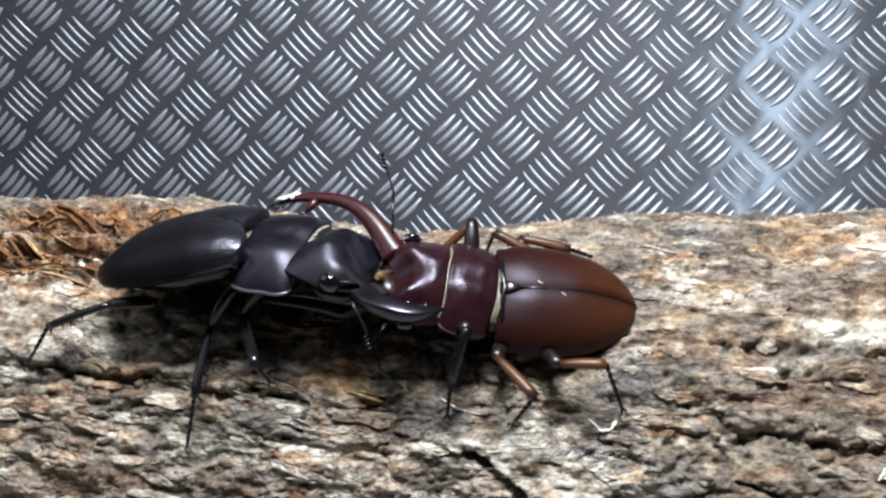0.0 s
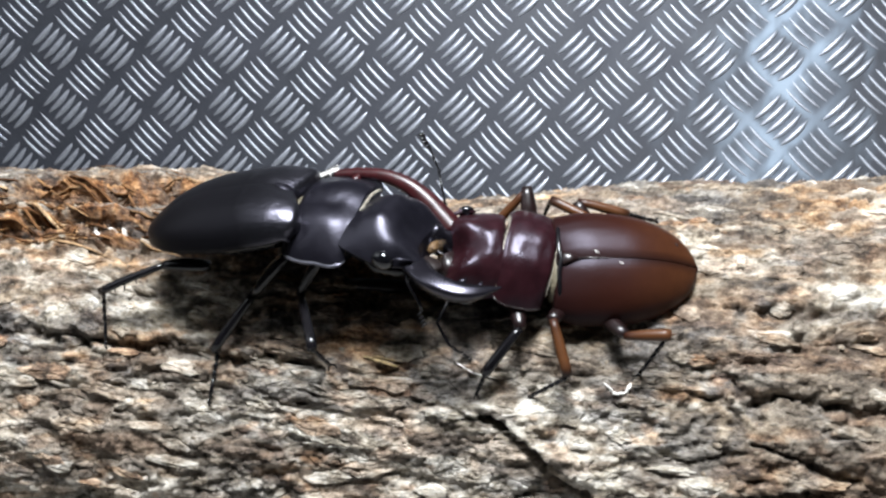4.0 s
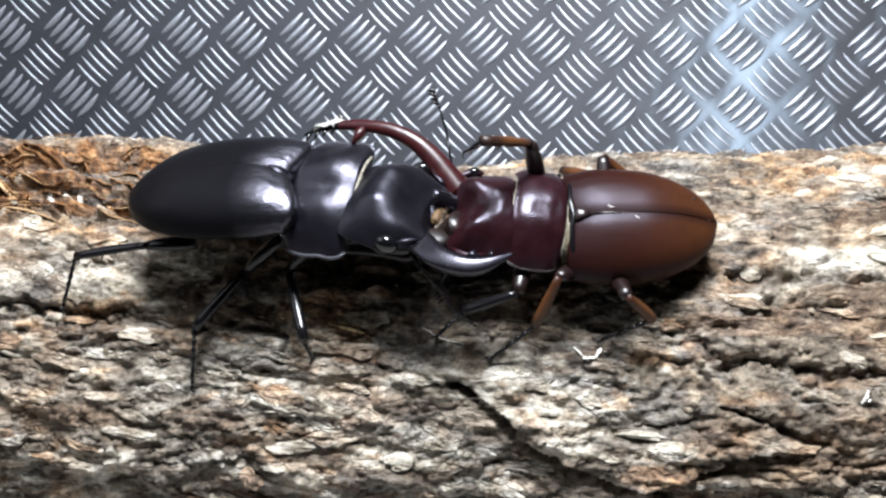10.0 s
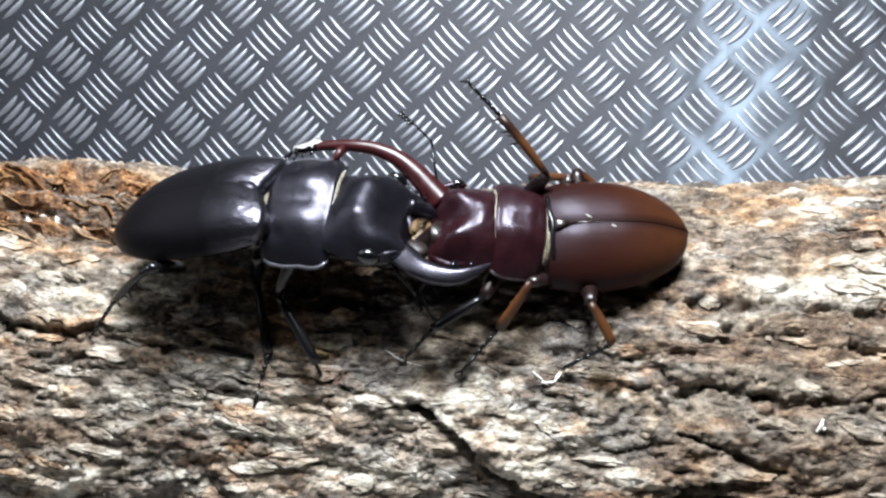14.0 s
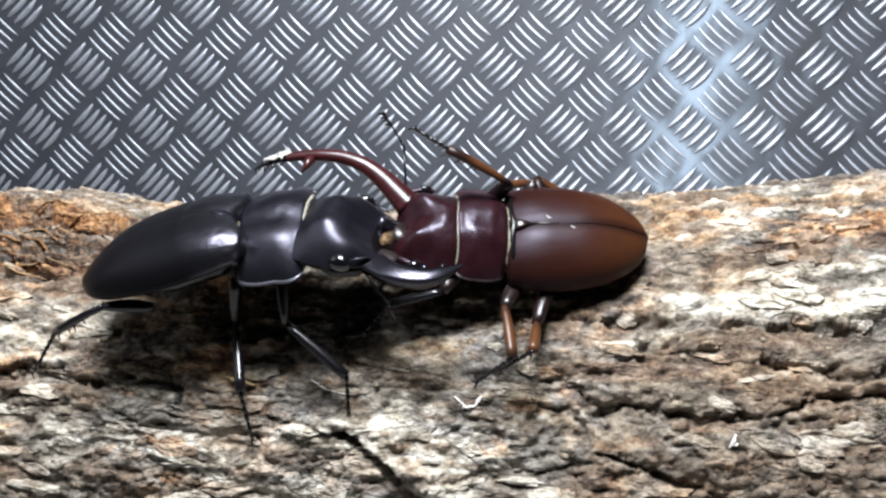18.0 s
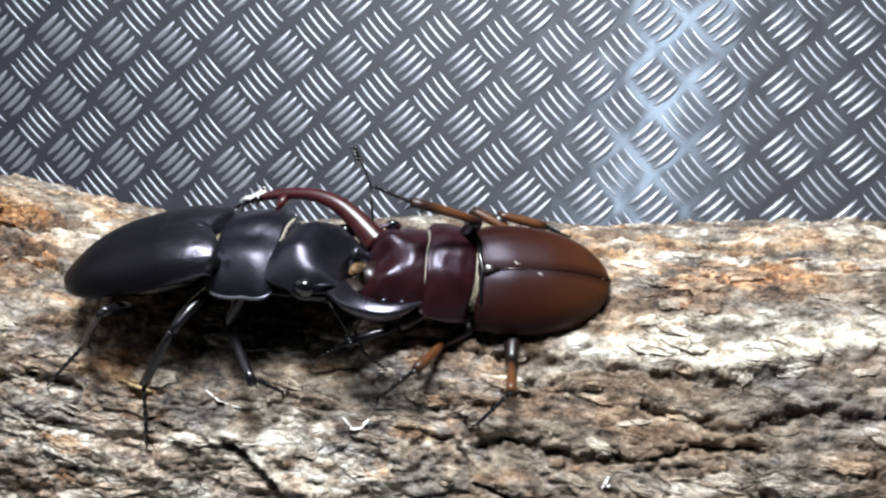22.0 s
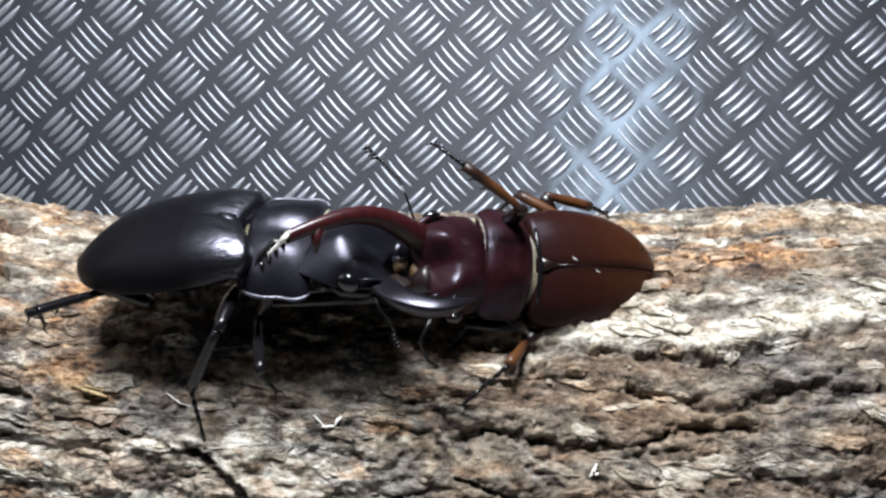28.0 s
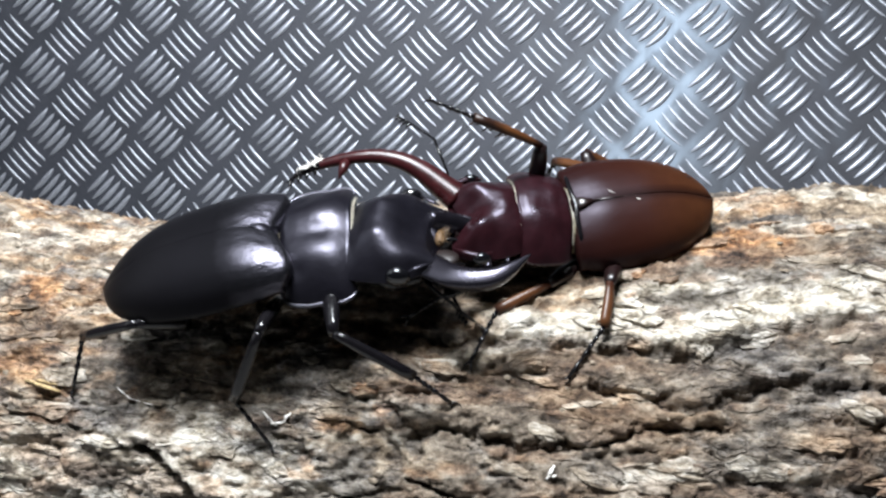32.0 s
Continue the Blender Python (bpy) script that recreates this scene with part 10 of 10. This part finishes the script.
    keyed(legs["hind", -1][0], [
        (0, -9, -8.5, -5, -0.5, -15.3, -65.4), (1, -9, -8.5, -5, -0.6, -19.1, -65.3), (2, -9, -8.5, -5, -0.5, -14.6, -62.6),
        (3, -9, -8.5, -5, -0.5, -16.3, -64.8), (5.5, -9, -8.5, -5, -0.6, -21.9, -75.1), (6, -9, -8.5, -5, -0.6, -22.2, -78.4),
        (7, -9, -8.5, -5, -0.6, -22.2, -78.7), (8, -9, -8.5, -5, -0.6, -21.9, -74.9), (8.5, -9, -8.5, -5, -0.6, -22, -81),
        (9, -9, -8.5, -5, -0.6, -19.9, -88.6), (10, -9, -8.5, -5, -0.6, -20.6, -86.9), (11, -9, -8.5, -5, -0.6, -21.7, -83),
        (12, -9, -8.5, -5, -0.6, -20, -88.6), (13, -9, -8.5, -5, -0.6, -20.8, -86.4), (13.5, -9, -8.5, -5, -0.6, -18.6, -91.3),
        (14, -9, -8.5, -5, -0.6, -20.4, -87.3), (14.5, -9, -8.5, -5, -0.6, -17.6, -93.1), (16.5, -9, -8.5, -5, -0.6, -22.4, -79.7),
        (17, -9, -8.5, -5, -0.6, -22.3, -79.9), (18, -9, -8.5, -5, -0.6, -22.6, -77.9), (19, -9, -8.5, -5, -0.6, -22.7, -74.9),
        (20, -9, -8.5, -5, -0.6, -21.6, -67.8), (20.5, -9, -8.5, -5, -0.6, -21.2, -68.4), (21, -9, -8.5, -5, -0.6, -22.5, -74.5),
        (22, -9, -8.5, -5, -0.6, -19.2, -67), (22.5, -9, -8.5, -5, -0.6, -21.2, -85), (23, -9, -8.5, -5, -0.6, -21.3, -70),
        (24, -9, -8.5, -5, -0.6, -20.2, -67.4), (25, -9, -8.5, -5, -0.5, -7.2, -66.3), (26, -9, -8.5, -5, -0.5, -15.3, -59.4),
        (26.5, -9, -8.5, -5, -0.5, -16.3, -59.9), (28.5, -9, -8.5, -5, -0.6, -21.2, -67.2), (29, -9, -8.5, -5, -0.6, -22.7, -72.1),
        (29.5, -9, -8.5, -5, -0.6, -21.8, -83.1), (30, -9, -8.5, -5, -0.6, -21.3, -84.5), (30.5, -9, -8.5, -5, -0.6, -21.6, -83.9),
        (31, -9, -8.5, -5, -0.6, -20.5, -87.4), (31.5, -9, -8.5, -5, -0.6, -22.4, -79.3), (32, -9, -8.5, -5, -0.6, -22.7, -78.4),
    ])  # femur
    keyed(legs["hind", -1][1], [
        (0, -4.99, -17.27, -2.35, 0.1, -2.2, 169.3), (1, -5.05, -17.09, -1.74, 0.1, 7.6, 168.6), (2, -4.55, -17.09, -2.48, 0.1, -4.2, 174.2),
        (3, -4.92, -17.19, -2.19, 0.1, -0.2, 171.6), (5.5, -6.62, -17.47, -1.27, 0.2, 19.5, 159.9), (6, -7.14, -17.57, -1.22, 0.2, 23.6, 157.3),
        (7, -7.18, -17.58, -1.23, 0.2, 23.7, 157), (8, -6.58, -17.45, -1.26, 0.2, 19.5, 160.1), (8.5, -7.55, -17.66, -1.25, 0.3, 26.1, 155),
        (9, -8.77, -17.9, -1.59, 0.4, 32.3, 147.5), (10, -8.49, -17.85, -1.48, 0.3, 31.2, 149.5), (11, -7.87, -17.72, -1.3, 0.3, 28, 153.1),
        (12, -8.77, -17.9, -1.59, 0.4, 32.7, 147), (13, -8.42, -17.83, -1.45, 0.3, 30.8, 149), (13.5, -9.21, -17.97, -1.81, 0.4, 33.9, 142.9),
        (14, -8.56, -17.86, -1.51, 0.4, 31, 148.2), (14.5, -9.51, -18.02, -1.98, 0.4, 34.7, 140.9), (16.5, -7.34, -17.6, -1.19, 0.3, 25.9, 156.1),
        (17, -7.38, -17.61, -1.2, 0.3, 26, 156), (18, -7.07, -17.53, -1.16, 0.2, 24.6, 158.3), (19, -6.6, -17.41, -1.15, 0.2, 21.9, 161.8),
        (20, -5.49, -17.11, -1.33, 0.1, 14.3, 168.4), (20.5, -5.57, -17.17, -1.38, 0.1, 13.5, 167.7), (21, -6.53, -17.41, -1.18, 0.2, 20.8, 161.7),
        (22, -5.31, -17.19, -1.71, 0.1, 6.9, 171.1), (22.5, -8.19, -17.79, -1.38, 0.3, 29.5, 150.1), (23, -5.82, -17.26, -1.37, 0.1, 14, 167.2),
        (24, -5.39, -17.17, -1.55, 0.1, 9.7, 170.4), (25, -5.01, -17.58, -3.74, 0, -26.7, -176), (26, -4.09, -16.8, -2.36, 0, -2.9, 179.7),
        (26.5, -4.18, -16.8, -2.2, 0, -0.2, 176.9), (28.5, -5.39, -17.1, -1.38, 0.1, 12.4, 171.4), (29, -6.16, -17.28, -1.14, 0.2, 19.6, 165),
        (29.5, -7.89, -17.72, -1.28, 0.3, 29.2, 148.5), (30, -8.11, -17.77, -1.36, 0.3, 29.1, 148.9), (30.5, -8.01, -17.75, -1.33, 0.3, 29.1, 149),
        (31, -8.57, -17.86, -1.5, 0.4, 31.7, 139.8), (31.5, -7.28, -17.58, -1.18, 0.3, 26, 154.5), (32, -7.14, -17.53, -1.14, 0.3, 26.2, 154.4),
    ])  # tibia
    keyed(legs["hind", -1][2], [
        (0, -17.26, -14.94, -1.87, -0.2, 38.7, -167), (1, -17.2, -14.64, -3.39, -0.1, 37.3, -169.4), (2, -16.95, -15.83, -1.56, -0.1, 37.7, -171.2),
        (3, -17.29, -15.36, -2.14, -0.1, 39.6, -171), (5.5, -17.69, -13.42, -5.44, -0.2, 41.2, -166.4), (6, -17.71, -13.14, -6.22, -0.2, 41.8, -167.4),
        (7, -17.72, -13.11, -6.25, -0.2, 41.8, -166.5), (8, -17.66, -13.44, -5.43, -0.2, 40.7, -166.9), (8.5, -17.73, -12.92, -6.75, -0.2, 42.4, -168.1),
        (9, -17.68, -12.22, -8.28, -0.1, 44.8, -170.8), (10, -17.7, -12.41, -7.96, -0.2, 43.9, -168.7), (11, -17.72, -12.73, -7.16, -0.1, 43.6, -172.8),
        (12, -17.6, -12.17, -8.33, -0.1, 46.7, -171.8), (13, -17.62, -12.31, -7.86, -0.1, 46.8, -175.9), (13.5, -17.5, -11.72, -8.77, 0, 47.6, -177.8),
        (14, -17.67, -12.21, -7.95, 0, 44.8, -177.4), (14.5, -17.49, -11.54, -9.1, 0, 47.2, -177.6), (16.5, -17.62, -13.04, -6.65, 0.1, 44.4, 174.2),
        (17, -17.64, -13.04, -6.68, 0.1, 43, 175.4), (18, -17.63, -13.33, -6.36, 0.1, 41.3, 175.9), (19, -17.62, -13.79, -5.8, 0.1, 42.2, 175.5),
        (20, -17.36, -14.68, -4.41, 0, 38.5, -177.4), (20.5, -17.44, -14.59, -4.31, -0.1, 39.7, -176.1), (21, -17.63, -13.75, -5.63, 0, 41.8, -178.9),
        (22, -17.57, -15.27, -3.22, 0, 42.3, -177.3), (22.5, -17.62, -12.37, -7.54, 0, 44.7, 178.9), (23, -17.64, -14.57, -4.4, 0, 43.1, -179.1),
        (24, -17.54, -15.11, -3.66, 0, 41.8, -178.5), (25, -16.14, -18.36, 1.89, -0.1, 36.7, -172.6), (26, -16.57, -16.73, -1.71, -0.1, 35.8, -175.8),
        (26.5, -16.66, -16.13, -2.16, -0.1, 35.6, -174.1), (28.5, -17.46, -15.27, -4.07, 0, 40.8, 176.3), (29, -17.53, -14.23, -5.34, 0.1, 40.7, 174.2),
        (29.5, -17.19, -12.01, -7.38, 0.3, 44.9, 159.8), (30, -17.45, -12.13, -7.45, 0.2, 42.5, 164.9), (30.5, -17.37, -12.13, -7.41, 0.2, 43.5, 163.4),
        (31, -16.69, -10.99, -8.07, 0.4, 47.6, 154.9), (31.5, -17.43, -12.75, -6.65, 0.2, 50.3, 166.4), (32, -17.25, -12.68, -6.66, 0.3, 51.2, 162.3),
    ])  # tarsus


motions()
